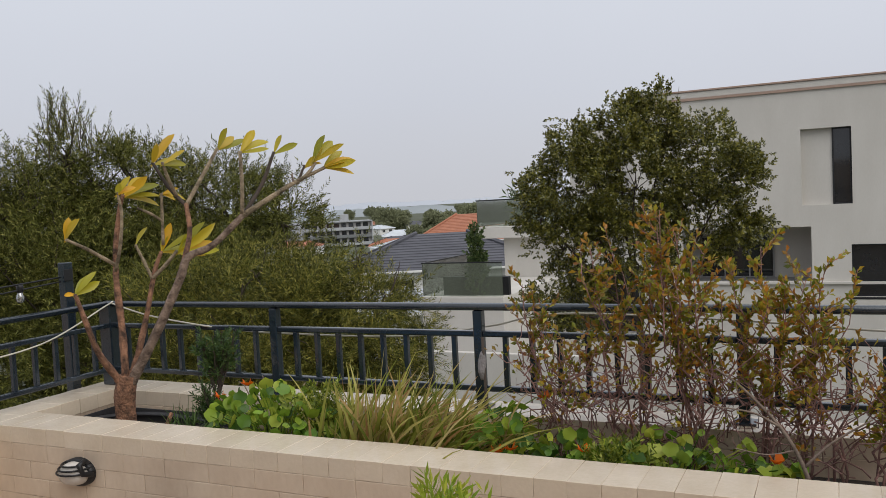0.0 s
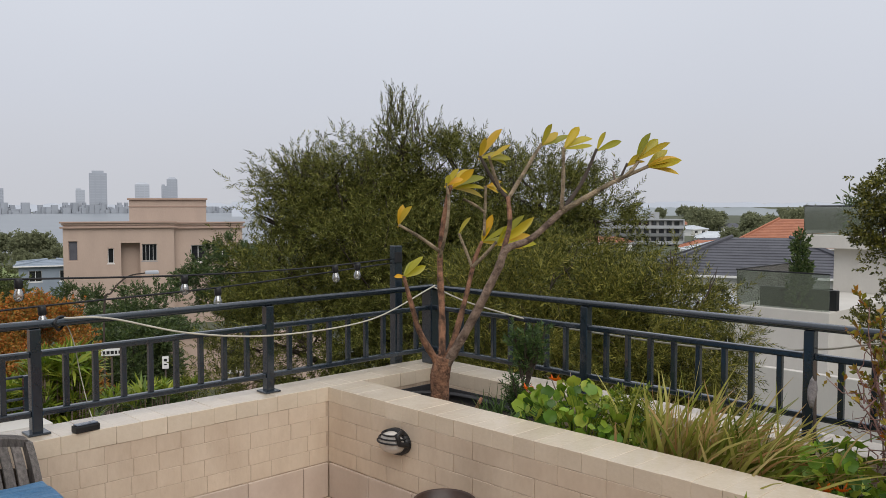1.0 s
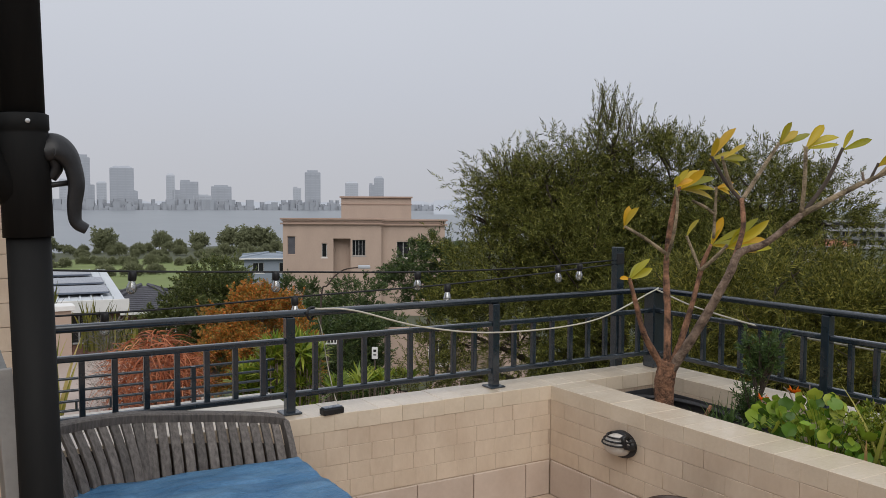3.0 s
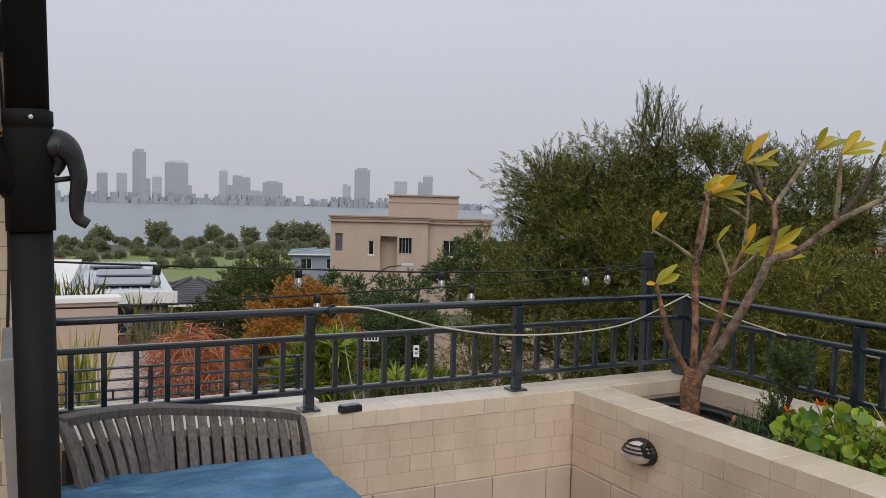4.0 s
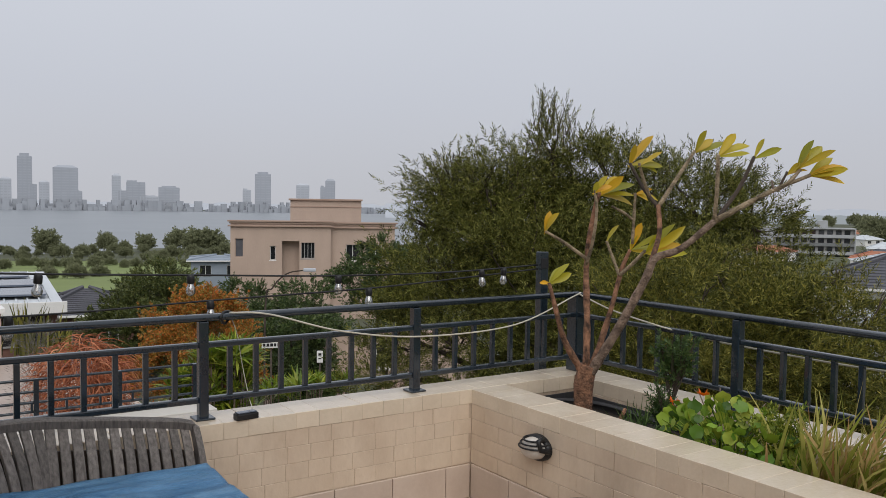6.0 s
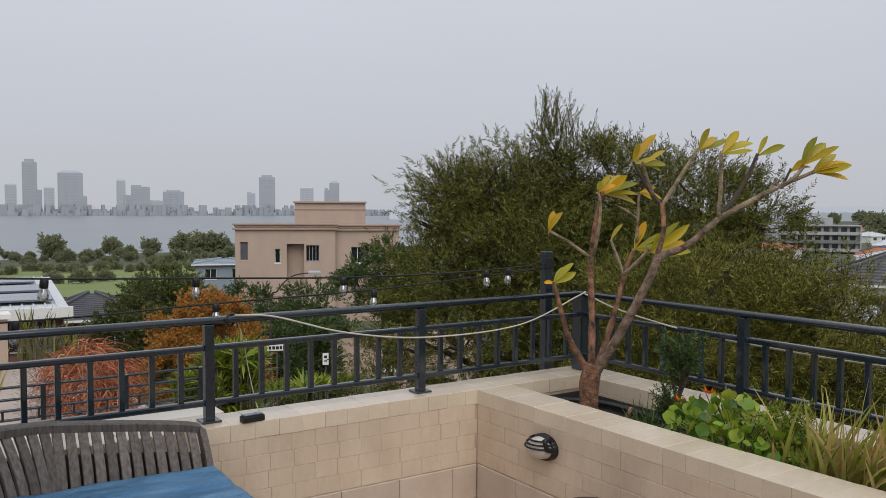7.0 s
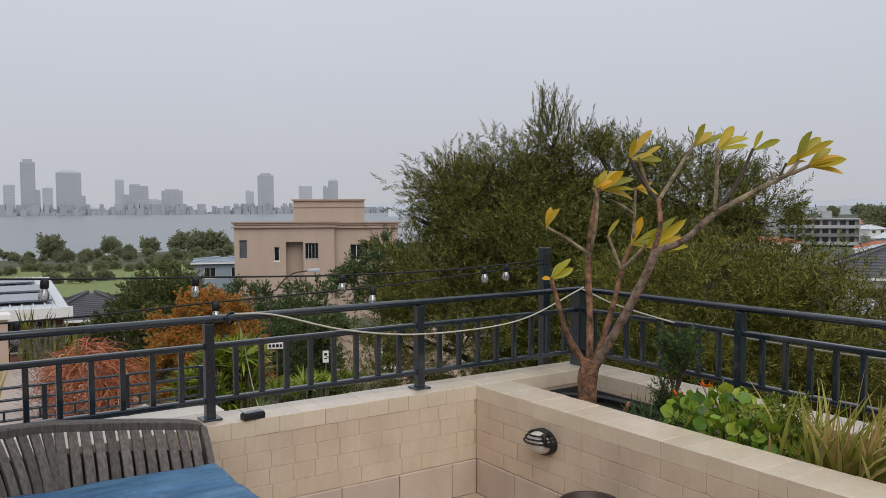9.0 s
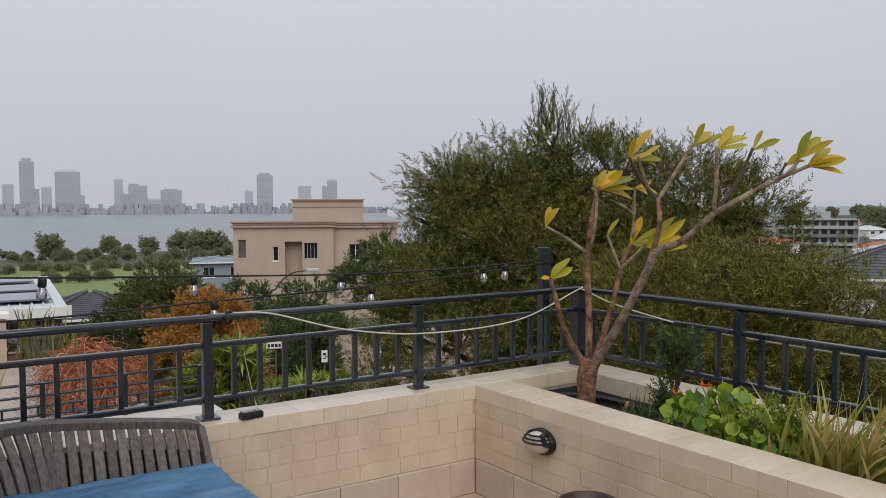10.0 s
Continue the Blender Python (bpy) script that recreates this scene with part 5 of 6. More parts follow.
def cordyline(b, d, e, n, wide, tall, label, mat=None):
    top = at(b, d, e)
    ob = thing("cordyline_shrub", (top.x, top.y, GROUND), label, "shrub", "garden shrubs")
    wood = bmesh.new()
    pos, way = [], []
    h = top.z - GROUND
    for _ in range(n):
        p = Vector((random.uniform(-wide, wide), random.uniform(-wide, wide) * 0.6, h - random.random() ** 1.3 * tall))
        tube(wood, wander((p.x * 0.4, p.y * 0.4, 0), p, 0.05, 4), [0.011, 0.010, 0.009, 0.008, 0.007], 5, False)
        pos.append(p)
        way.append((random.gauss(0, 0.3), random.gauss(0, 0.3), 1))
    tagged(part("stem", wood, M_TWIG, ob), kind="stuff")
    tagged(mesh_part("foliage", scattered("foliage", *cord_shape, pos, way, [random.uniform(0.6, 1.0) for _ in pos], mat or G_CORDY), ob), kind="stuff")


cordyline(70.7, 9.2, -9.8, 120, 0.30, 0.95, "lime green cordyline shrub below the parapet")
cordyline(72.6, 9.5, -11.4, 60, 0.25, 0.6, "lime green cordyline shrub below the parapet")
cordyline(66.2, 10.2, -12.2, 20, 0.35, 0.12, "lime green cordyline rosettes below the parapet")
cordyline(62.8, 10.6, -12.0, 4, 0.12, 0.06, "lime green cordyline rosettes below the parapet")

# ---- park and lakeside trees ----
far_spray = spray_shape(7, 1.5, 0.9, 0.55, 1.2, 10)


def park_tree(place, size, sd, wide=1.0):
    lobes = [(Vector((0, 0, 0.62)), 0.30), (Vector((0.26, 0.1, 0.52)), 0.24), (Vector((-0.27, -0.06, 0.50)), 0.25), (Vector((0.05, -0.2, 0.75)), 0.2), (Vector((-0.1, 0.22, 0.7)), 0.22), (Vector((0.42, 0, 0.42)), 0.16), (Vector((-0.44, 0.1, 0.40)), 0.16)]
    return leafy("park_tree", place, "rounded park tree with haze-paled green leaves near the lake", [(Vector(place) + Vector((c.x * size * wide, c.y * size * wide, c.z * size)), q * size) for c, q in lobes], 420, far_spray, G_FAR, 0.25, 0.2, 0.0, sd, "tree", "trees of the park", 0.6, False)


kinds = [park_tree((0, -60 - 20 * k, land(0, -60)), 8.0, 50 + k, 1.0 + 0.15 * k) for k in range(3)]


def plant_far(b, d, scale, k):
    p = at(b, d, 0)
    ob = copy_thing(kinds[k % 3], pose(p.x, p.y, land(p.x, p.y) - 0.2, 0, 0, random.uniform(0, 360)) @ Matrix.Diagonal((scale, scale, scale * random.uniform(0.8, 1.05), 1)))
    return ob


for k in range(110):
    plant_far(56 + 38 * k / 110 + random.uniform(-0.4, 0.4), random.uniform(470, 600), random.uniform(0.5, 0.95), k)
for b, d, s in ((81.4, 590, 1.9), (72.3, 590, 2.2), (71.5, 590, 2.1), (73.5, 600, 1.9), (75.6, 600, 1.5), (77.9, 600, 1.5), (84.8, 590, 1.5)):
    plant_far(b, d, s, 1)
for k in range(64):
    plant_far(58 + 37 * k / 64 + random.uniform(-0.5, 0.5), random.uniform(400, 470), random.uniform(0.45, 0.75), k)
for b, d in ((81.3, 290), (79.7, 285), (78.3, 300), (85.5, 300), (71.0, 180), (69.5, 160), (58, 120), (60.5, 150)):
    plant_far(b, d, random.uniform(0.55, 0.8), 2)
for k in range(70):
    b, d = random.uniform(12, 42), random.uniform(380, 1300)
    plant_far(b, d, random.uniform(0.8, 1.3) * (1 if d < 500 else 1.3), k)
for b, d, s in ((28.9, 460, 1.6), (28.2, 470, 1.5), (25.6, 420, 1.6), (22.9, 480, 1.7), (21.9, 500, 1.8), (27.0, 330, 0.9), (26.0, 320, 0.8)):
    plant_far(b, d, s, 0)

# ---- skyline over the lake ----
FAR = 3050.0


def tower(b, w, e, kind):
    top = at(b, FAR, e)
    z0 = land(top.x, top.y)
    wide, h = 2 * FAR * math.tan(radians(w / 2)), top.z - z0
    ob = thing("office_tower", (top.x, top.y, z0), "hazy grey high-rise tower across the lake", "tower", "city skyline", turn=b - 90)
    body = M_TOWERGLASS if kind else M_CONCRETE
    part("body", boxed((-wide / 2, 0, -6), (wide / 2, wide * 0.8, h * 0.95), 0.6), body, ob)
    style = int(b * 10) % 3
    if style == 0:
        part("crown", boxed((-wide * 0.36, wide * 0.1, h * 0.94), (wide * 0.34, wide * 0.6, h), 0.5), body, ob)
    elif style == 1:
        crown = boxed((-wide * 0.5, 0, h * 0.945), (wide * 0.5, wide * 0.8, h * 0.97))
        for v in crown.verts:
            if v.co.z > h * 0.96:
                v.co = Vector((v.co.x * 0.6, wide * 0.4 + (v.co.y - wide * 0.4) * 0.6, h))
        part("crown", crown, body, ob)
    else:
        part("crown", boxed((-wide * 0.5, 0.2, h * 0.94), (wide * 0.05, wide * 0.6, h), 0.5), body, ob)
    n = max(3, int(h / 9))
    for k in range(n):
        z = h * 0.92 * (k + 0.5) / n
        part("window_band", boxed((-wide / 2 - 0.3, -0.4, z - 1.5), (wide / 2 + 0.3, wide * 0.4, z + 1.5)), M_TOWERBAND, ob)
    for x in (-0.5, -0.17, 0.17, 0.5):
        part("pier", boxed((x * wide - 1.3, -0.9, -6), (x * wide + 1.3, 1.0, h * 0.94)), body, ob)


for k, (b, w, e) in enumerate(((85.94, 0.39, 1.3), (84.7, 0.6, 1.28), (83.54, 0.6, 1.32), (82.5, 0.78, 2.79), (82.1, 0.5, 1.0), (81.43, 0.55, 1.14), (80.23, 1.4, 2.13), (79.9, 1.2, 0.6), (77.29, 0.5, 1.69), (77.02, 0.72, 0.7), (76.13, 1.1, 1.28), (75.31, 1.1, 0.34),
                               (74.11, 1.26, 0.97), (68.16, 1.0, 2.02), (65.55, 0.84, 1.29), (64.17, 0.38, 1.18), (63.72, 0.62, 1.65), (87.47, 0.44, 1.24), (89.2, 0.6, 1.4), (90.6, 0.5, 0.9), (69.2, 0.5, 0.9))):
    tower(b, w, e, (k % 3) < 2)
# Low blocks: their wall colour carries the haze over the water.
bm = bmesh.new()
for k in range(800):
    b = random.uniform(56, 95)
    p = at(b, FAR - random.uniform(5, 60), 0)
    h, w = random.choice((5, 7, 9, 11, 14, 17, 20, 26, 34)), random.uniform(8, 26)
    h *= 1.0 if b > 66 else 0.6
    box(bm, (p.x - w / 2, p.y - 4, -36), (p.x + w / 2, p.y + 6, -32 + h))
tagged(part("city_blocks", bm, varied(material("hazed_city_walls", (0.345, 0.365, 0.40), 0.8, (0.32, 0.34, 0.375), 0.02, 0.2, 0.0), 0.08, False)), "row of low haze-paled city buildings along the far shore", "buildings", kind="stuff")


def ridge(name, b0, b1, d, e, rough, label, mat):
    """A far wooded ridge line as a real hill."""
    bm = bmesh.new()
    n = 160
    rows = []
    for k in range(n + 1):
        b = b0 + (b1 - b0) * k / n
        hgt = e + rough * (noise.noise((b * 0.35, d * 0.01, 0)) + 0.5 * noise.noise((b * 1.7, d, 1)) + 0.25 * noise.noise((b * 6, d, 2)))
        p, q, g = at(b, d, hgt), at(b, d + 240, hgt - 0.8), at(b, d - 120, -1.0)
        rows.append([bm.verts.new(g), bm.verts.new(p), bm.verts.new(q)])
    for r0, r1 in zip(rows, rows[1:]):
        for j in range(2):
            bm.faces.new((r0[j], r1[j], r1[j + 1], r0[j + 1]))
    return tagged(part(name, bm, mat, None, "", True), label, "hills", kind="structure")


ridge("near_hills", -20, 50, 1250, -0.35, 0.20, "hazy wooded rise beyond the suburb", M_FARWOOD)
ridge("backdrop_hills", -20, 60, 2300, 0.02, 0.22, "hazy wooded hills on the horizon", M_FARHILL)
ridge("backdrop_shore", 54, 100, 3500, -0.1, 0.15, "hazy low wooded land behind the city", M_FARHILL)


# ---- houses ----
def wall_front(bm, x0, x1, z0, z1, y0, y1, holes):
    """A wall along x with openings through it: (x0, x1, z0, z1) each."""
    xs = sorted({x0, x1, *(h[0] for h in holes), *(h[1] for h in holes)})
    zs = sorted({z0, z1, *(h[2] for h in holes), *(h[3] for h in holes)})

    def solid(i, j):
        if not (0 <= i < len(xs) - 1 and 0 <= j < len(zs) - 1):
            return False
        mx, mz = (xs[i] + xs[i + 1]) / 2, (zs[j] + zs[j + 1]) / 2
        return not any(h[0] < mx < h[1] and h[2] < mz < h[3] for h in holes)

    made = {}

    def vert(x, y, z):
        key = (round(x, 4), round(y, 4), round(z, 4))
        if key not in made:
            made[key] = bm.verts.new((x, y, z))
        return made[key]

    for i in range(len(xs) - 1):
        for j in range(len(zs) - 1):
            if not solid(i, j):
                continue
            a, b, c, d = xs[i], xs[i + 1], zs[j], zs[j + 1]
            bm.faces.new((vert(a, y0, c), vert(b, y0, c), vert(b, y0, d), vert(a, y0, d)))
            bm.faces.new((vert(a, y1, d), vert(b, y1, d), vert(b, y1, c), vert(a, y1, c)))
            for side, ends in (((i - 1, j), ((a, c), (a, d))), ((i + 1, j), ((b, d), (b, c))), ((i, j - 1), ((b, c), (a, c))), ((i, j + 1), ((a, d), (b, d)))):
                if not solid(*side):
                    (px, pz), (qx, qz) = ends
                    bm.faces.new((vert(px, y0, pz), vert(qx, y0, qz), vert(qx, y1, qz), vert(px, y1, pz)))
    return bm


def glazing(parent, x0, x1, z0, z1, y, bars=1, frame_mat=None, pane_mat=None, sill=True):
    """A window in an opening: its frame holds the pane and the sill."""
    fm = bmesh.new()
    t = 0.05
    for a, b in (((x0, y, z0), (x1, y + 0.06, z0 + t)), ((x0, y, z1 - t), (x1, y + 0.06, z1)), ((x0, y, z0 + t), (x0 + t, y + 0.06, z1 - t)), ((x1 - t, y, z0 + t), (x1, y + 0.06, z1 - t))):
        box(fm, a, b)
    for k in range(1, bars + 1):
        x = x0 + (x1 - x0) * k / (bars + 1)
        box(fm, (x - 0.025, y + 0.004, z0 + t), (x + 0.025, y + 0.056, z1 - t))
    fr = part("window_frame", fm, frame_mat or M_WHITE, parent)
    part("pane", boxed((x0 + 0.01, y + 0.025, z0 + 0.01), (x1 - 0.01, y + 0.035, z1 - 0.01)), pane_mat or M_DARKGLASS, fr)
    if sill:
        part("sill", boxed((x0 - 0.08, y - 0.16, z0 - 0.08), (x1 + 0.08, y + 0.05, z0 - 0.005), 0.01), frame_mat or M_WHITE, fr)
    return fr


# white modern house: local x runs along its face, y goes into it
XF = 29.0
white = thing("white_house", (XF, 0, 0), "white rendered two-storey modern house with flat roof and balconies", "house", turn=-90)
bm = bmesh.new()
wall_front(bm, -6.3, 14.0, 0.42, 4.35, 0.0, 0.3, [(-0.89, 0.58, 0.69, 3.12), (4.6, 6.2, 0.9, 3.1)])
part("upper_wall", bm, M_RENDER, white)
bm = bmesh.new()
wall_front(bm, -11.2, 14.0, -6.4, 0.42, 0.002, 0.3, [(-4.7, -0.64, -1.78, 0.0), (0.52, 3.3, -2.27, -0.60), (-8.9, -6.2, -3.6, -1.2)])
part("lower_wall", bm, M_RENDER, white)
part("side_wall", boxed((-6.3, 0.3, 0.42), (-6.0, 9.0, 4.35)), M_RENDER, white)
part("side_wall", boxed((-11.2, 0.3, -6.4), (-10.9, 9.0, -0.1)), M_RENDER, white)
part("side_wall", boxed((13.7, 0.3, -6.4), (14.0, 9.0, 4.35)), M_RENDER, white)
part("rear_wall", boxed((-11.2, 9.0, -6.4), (14.0, 9.3, 4.35)), M_RENDER, white)
part("roof_slab", boxed((-6.36, -0.06, 4.35), (14.1, 9.3, 4.43)), M_PINKTRIM, white, "brown roof trim")
part("roof_cap", boxed((-6.34, -0.04, 4.43), (14.1, 9.3, 4.64), 0.02), M_RENDER, white)
part("roof_edge", boxed((-6.38, -0.08, 4.642), (14.1, 9.35, 4.70), 0.01), M_PINKTRIM, white, "brown roof edge")
part("balcony_slab", boxed((-12.1, -0.5, -0.07), (-5.8, 5.0, 0.36), 0.02), M_RENDER, white, "white balcony slab")
part("recess_back", boxed((-4.9, 2.2, -1.9), (-0.5, 2.3, 0.1)), M_RENDER, white)
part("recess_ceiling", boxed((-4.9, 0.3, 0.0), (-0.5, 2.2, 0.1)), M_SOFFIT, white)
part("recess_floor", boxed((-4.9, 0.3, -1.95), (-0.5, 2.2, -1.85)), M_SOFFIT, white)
part("recess_side", boxed((-0.64, 0.3, -1.85), (-0.5, 2.2, 0.0)), M_RENDER, white)
part("parapet_ledge", boxed((-11.25, -0.10, -1.86), (14.05, 0.0, -1.78), 0.01), M_RENDER, white)
glazing(white, -4.4, -1.9, -1.85, -0.35, 2.14, 2, M_SOFFIT)
glazing(white, 0.52, 3.3, -2.27, -0.60, 0.15, 1, M_BLACK)
glazing(white, -8.9, -6.2, -3.6, -1.2, 0.15, 2, M_SOFFIT)
part("recess_panel", boxed((-0.89, 0.22, 0.69), (0.02, 0.28, 3.12)), M_RENDER, white, "pale window panel")
glazing(white, 0.02, 0.58, 0.69, 3.12, 0.18, 0, M_BLACK)
glazing(white, 4.6, 6.2, 0.9, 3.1, 0.15, 1, M_BLACK)
for a, b in (((-12.05, -0.46, 0.38), (-6.32, -0.44, 1.33)), ((-12.05, -0.44, 0.38), (-12.03, 4.8, 1.33))):
    g = part("glass_panel", boxed(a, b), M_GLASS, white, "green tinted glass balustrade")
    g.visible_shadow = False
part("glass_rail", boxed((-12.08, -0.48, 1.33), (-6.32, -0.42, 1.37), 0.008), M_BLACK, white)
part("glass_rail", boxed((-12.08, -0.42, 1.33), (-12.0, 4.8, 1.37), 0.008), M_BLACK, white)
lobes = [(Vector((XF + 0.6, 10.6, 1.15)), 0.28), (Vector((XF + 0.6, 10.85, 1.2)), 0.2)]
leafy("balcony_plant", (XF + 0.6, 10.7, 0.36), "potted green plant behind balcony glass", lobes, 60, spray_shape(9, 0.4, 0.3, 0.06, 1.2, 2), G_STREET, 0.06, 0.3, 0.3, 3, "plant", "", 0.3, False)

# lower glazed terrace in front of the white house
low = thing("glazed_terrace", (23.0, 0, 0), "white terrace block with green glass balustrade below the house", "terrace", turn=-90)
part("block", boxed((-11.75, 0.0, -6.4), (-9.0, 5.98, -1.55), 0.02), M_RENDER, low)
part("front_parapet", boxed((-12.4, -1.6, -6.4), (-6.0, -1.4, -2.95), 0.02), M_RENDER, low, "white curved parapet")
part("yard_floor", boxed((-12.4, -1.4, -6.4), (-6.0, 0.0, -3.7)), M_SOFFIT, low)
for a, b in (((-11.7, 0.05, -1.53), (-9.02, 0.07, -0.52)), ((-11.7, 0.07, -1.53), (-11.68, 5.5, -0.52))):
    g = part("glass_panel", boxed(a, b), M_GLASS, low, "green tinted glass balustrade")
    g.visible_shadow = False
part("glass_rail", boxed((-11.73, 0.03, -0.52), (-9.02, 0.09, -0.48), 0.008), M_BLACK, low)
part("glass_rail", boxed((-11.73, 0.09, -0.52), (-11.66, 5.5, -0.48), 0.008), M_BLACK, low)
part("dark_screen", boxed((-11.2, 0.5, -1.55), (-9.0, 0.7, -0.98), 0.01), M_BLACK, low, "black screen")
cyp = at(22.9, 26.0, -3.0)
leafy("cypress_tree", (cyp.x, cyp.y, -1.55), "narrow dark cypress on the white terrace", [(Vector((cyp.x, cyp.y, -1.2 + 0.32 * k)), 0.30 * (1 - 0.14 * k) + 0.05) for k in range(6)], 420, spray_shape(9, 0.2, 0.1, 0.05, 0.8, 2), G_STREET, 0.05, 1.6, 0.0, 4, "tree", "", 0.3, False)


def hip_house(name, b, d, wide, deep, eave, rise, turn, roof_mat, wall_mat, label, courses=14):
    """A house with walls, windows and a hipped roof laid in courses."""
    p = at(b, d, 0)
    z0 = land(p.x, p.y) - 0.3
    ob = thing(name, (p.x, p.y, z0), label, "house", turn=turn)
    e = eave - z0
    bm = bmesh.new()
    wall_front(bm, -wide / 2, wide / 2, 0, e, -deep / 2, -deep / 2 + 0.25, [(-wide * 0.35, -wide * 0.15, e - 1.9, e - 0.6), (wide * 0.12, wide * 0.32, e - 1.9, e - 0.6)])
    part("front_wall", bm, wall_mat, ob)
    bm = boxed((-wide / 2, -deep / 2 + 0.25, 0), (-wide / 2 + 0.25, deep / 2, e))
    part("side_wall", bm, wall_mat, ob)
    part("side_wall", boxed((wide / 2 - 0.25, -deep / 2 + 0.25, 0), (wide / 2, deep / 2, e)), wall_mat, ob)
    part("rear_wall", boxed((-wide / 2 + 0.25, deep / 2 - 0.25, 0), (wide / 2 - 0.25, deep / 2, e)), wall_mat, ob)
    glazing(ob, -wide * 0.35, -wide * 0.15, e - 1.9, e - 0.6, -deep / 2 + 0.1)
    glazing(ob, wide * 0.12, wide * 0.32, e - 1.9, e - 0.6, -deep / 2 + 0.1)
    bm = bmesh.new()
    o = 0.5
    run = deep / 2 + o
    for k in range(courses):
        t0, t1 = k / courses, (k + 1) / courses
        lo, hi = [], []
        for lst, t, dz in ((lo, t0, 0.05), (hi, t1, 0.0)):
            hx, hy = wide / 2 + o - run * t, run * (1 - t)
            lst += [Vector((-hx, -hy, e + rise * t + dz)), Vector((hx, -hy, e + rise * t + dz)), Vector((hx, hy, e + rise * t + dz)), Vector((-hx, hy, e + rise * t + dz))]
        a = [bm.verts.new(q) for q in lo]
        c = [bm.verts.new(q) for q in hi]
        u = [bm.verts.new(q - Vector((0, 0, 0.05))) for q in lo]
        for s in range(4):
            bm.faces.new((a[s], a[(s + 1) % 4], c[(s + 1) % 4], c[s]))
            bm.faces.new((u[s], u[(s + 1) % 4], a[(s + 1) % 4], a[s]))
    bmesh.ops.remove_doubles(bm, verts=bm.verts, dist=0.0005)
    me = bpy.data.meshes.new("roof")
    bm.to_mesh(me)
    bm.free()
    rf = mesh_part("roof", finish(me, roof_mat, False), ob)
    for sx, sy in ((-1, -1), (1, -1), (1, 1), (-1, 1)):
        cap = bmesh.new()
        tube(cap, [(sx * (wide / 2 + o), sy * run, e + 0.08), (sx * (wide / 2 + o - run), 0, e + rise + 0.08)], 0.12, 6)
        part("hip_cap", cap, roof_mat, rf)
    part("gutter", boxed((-wide / 2 - o - 0.06, -run - 0.08, e - 0.12), (wide / 2 + o + 0.06, -run + 0.02, e + 0.02), 0.01), M_WHITE, ob)
    return ob


hip_house("grey_roof_house", 25.2, 58, 13, 9.5, -2.9, 2.1, -64, M_GREYTILE, M_WHITE, "white house with a dark grey tiled hip roof")
hip_house("grey_roof_house", 29.4, 44, 7.0, 5.5, -4.0, 0.9, -58, M_METALROOF, M_WHITE, "small white outbuilding with a low pale roof")
hip_house("terracotta_house", 23.3, 105, 13, 10, -3.5, 3.1, -68, M_TERRA, M_RENDER, "pale house with an orange terracotta hip roof", 18)
hip_house("terracotta_house", 89.0, 46, 9, 8, -3.5, 1.7, -4, M_TERRA, M_RENDER, "cream house with an orange terracotta tiled roof", 16)
hip_house("dark_roof_house", 79.1, 58, 5.6, 5.2, -5.5, 1.35, -10, M_GREYTILE, M_REDBRICK, "house with a dark grey hip roof by the park")
for k in range(26):
    b, d = random.uniform(14, 40), random.uniform(140, 620)
    p = at(b, d, 0)
    hip_house("suburb_house", b, d, random.uniform(10, 18), random.uniform(8, 11), land(p.x, p.y) + 3.2, random.uniform(1.4, 2.4), random.uniform(-90, 0), random.choice((M_TERRA, M_GREYTILE, M_METALROOF, M_METALROOF)), M_WHITE, "distant suburban house among trees", 5)

# long white hotel block
p = at(32.6, 330, 0)
z0 = land(p.x, p.y)
# White walls greyed in the base colour to suggest haze.
M_HOTEL = material("hazed_white_concrete", (0.40, 0.41, 0.42), 0.8, (0.33, 0.34, 0.35), 0.3, 4, 0.1)
hotel = thing("apartment_block", (p.x, p.y, z0), "long white four-storey apartment block with balconies", "apartment block", turn=-52)
HW, HT = 15.5, 1.47 - 330 * math.tan(radians(1.16)) - z0
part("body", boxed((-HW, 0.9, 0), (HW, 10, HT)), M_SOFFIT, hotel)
part("roof", boxed((-HW - 0.4, -0.3, HT), (HW + 0.4, 10.4, HT + 0.35)), M_HOTEL, hotel)
part("lift_housing", boxed((3.5, 2, HT + 0.35), (6.8, 7, HT + 3.0), 0.05), M_HOTEL, hotel, "white lift housing")
for k in range(4):
    z = HT - 3.0 * (k + 1)
    part("balcony", boxed((-HW + 4.2, -0.25, z - 0.15), (HW, 0.9, z + 1.0)), M_BOARD if k % 2 else M_HOTEL, hotel)
    for q in range(9):
        x = -HW + 5.0 + q * (2 * HW - 5.4) / 9
        part("window", boxed((x, 0.82, z + 1.02), (x + 1.9, 0.92, z + 2.6)), M_DARKGLASS, hotel)
part("stair_tower", boxed((-HW, -0.4, 0), (-HW + 4.0, 0.9, HT)), M_HOTEL, hotel, "plain white stair wall")
part("end_wall", boxed((HW, -0.3, 0), (HW + 0.4, 10, HT)), M_HOTEL, hotel)

# pink-beige building
DB = 74.0
c = at(65.0, DB, 0)
zb = land(c.x, c.y) - 0.5
pink = thing("pink_apartment_house", (c.x, c.y, 0), "pink-beige rendered flat-roofed house with a roof tower", "house", turn=65.0 - 90)


def bx(b):
    return DB * math.tan(radians(65.0 - b))


def bz(e):
    return 1.47 + DB * math.tan(radians(e))


bm = bmesh.new()
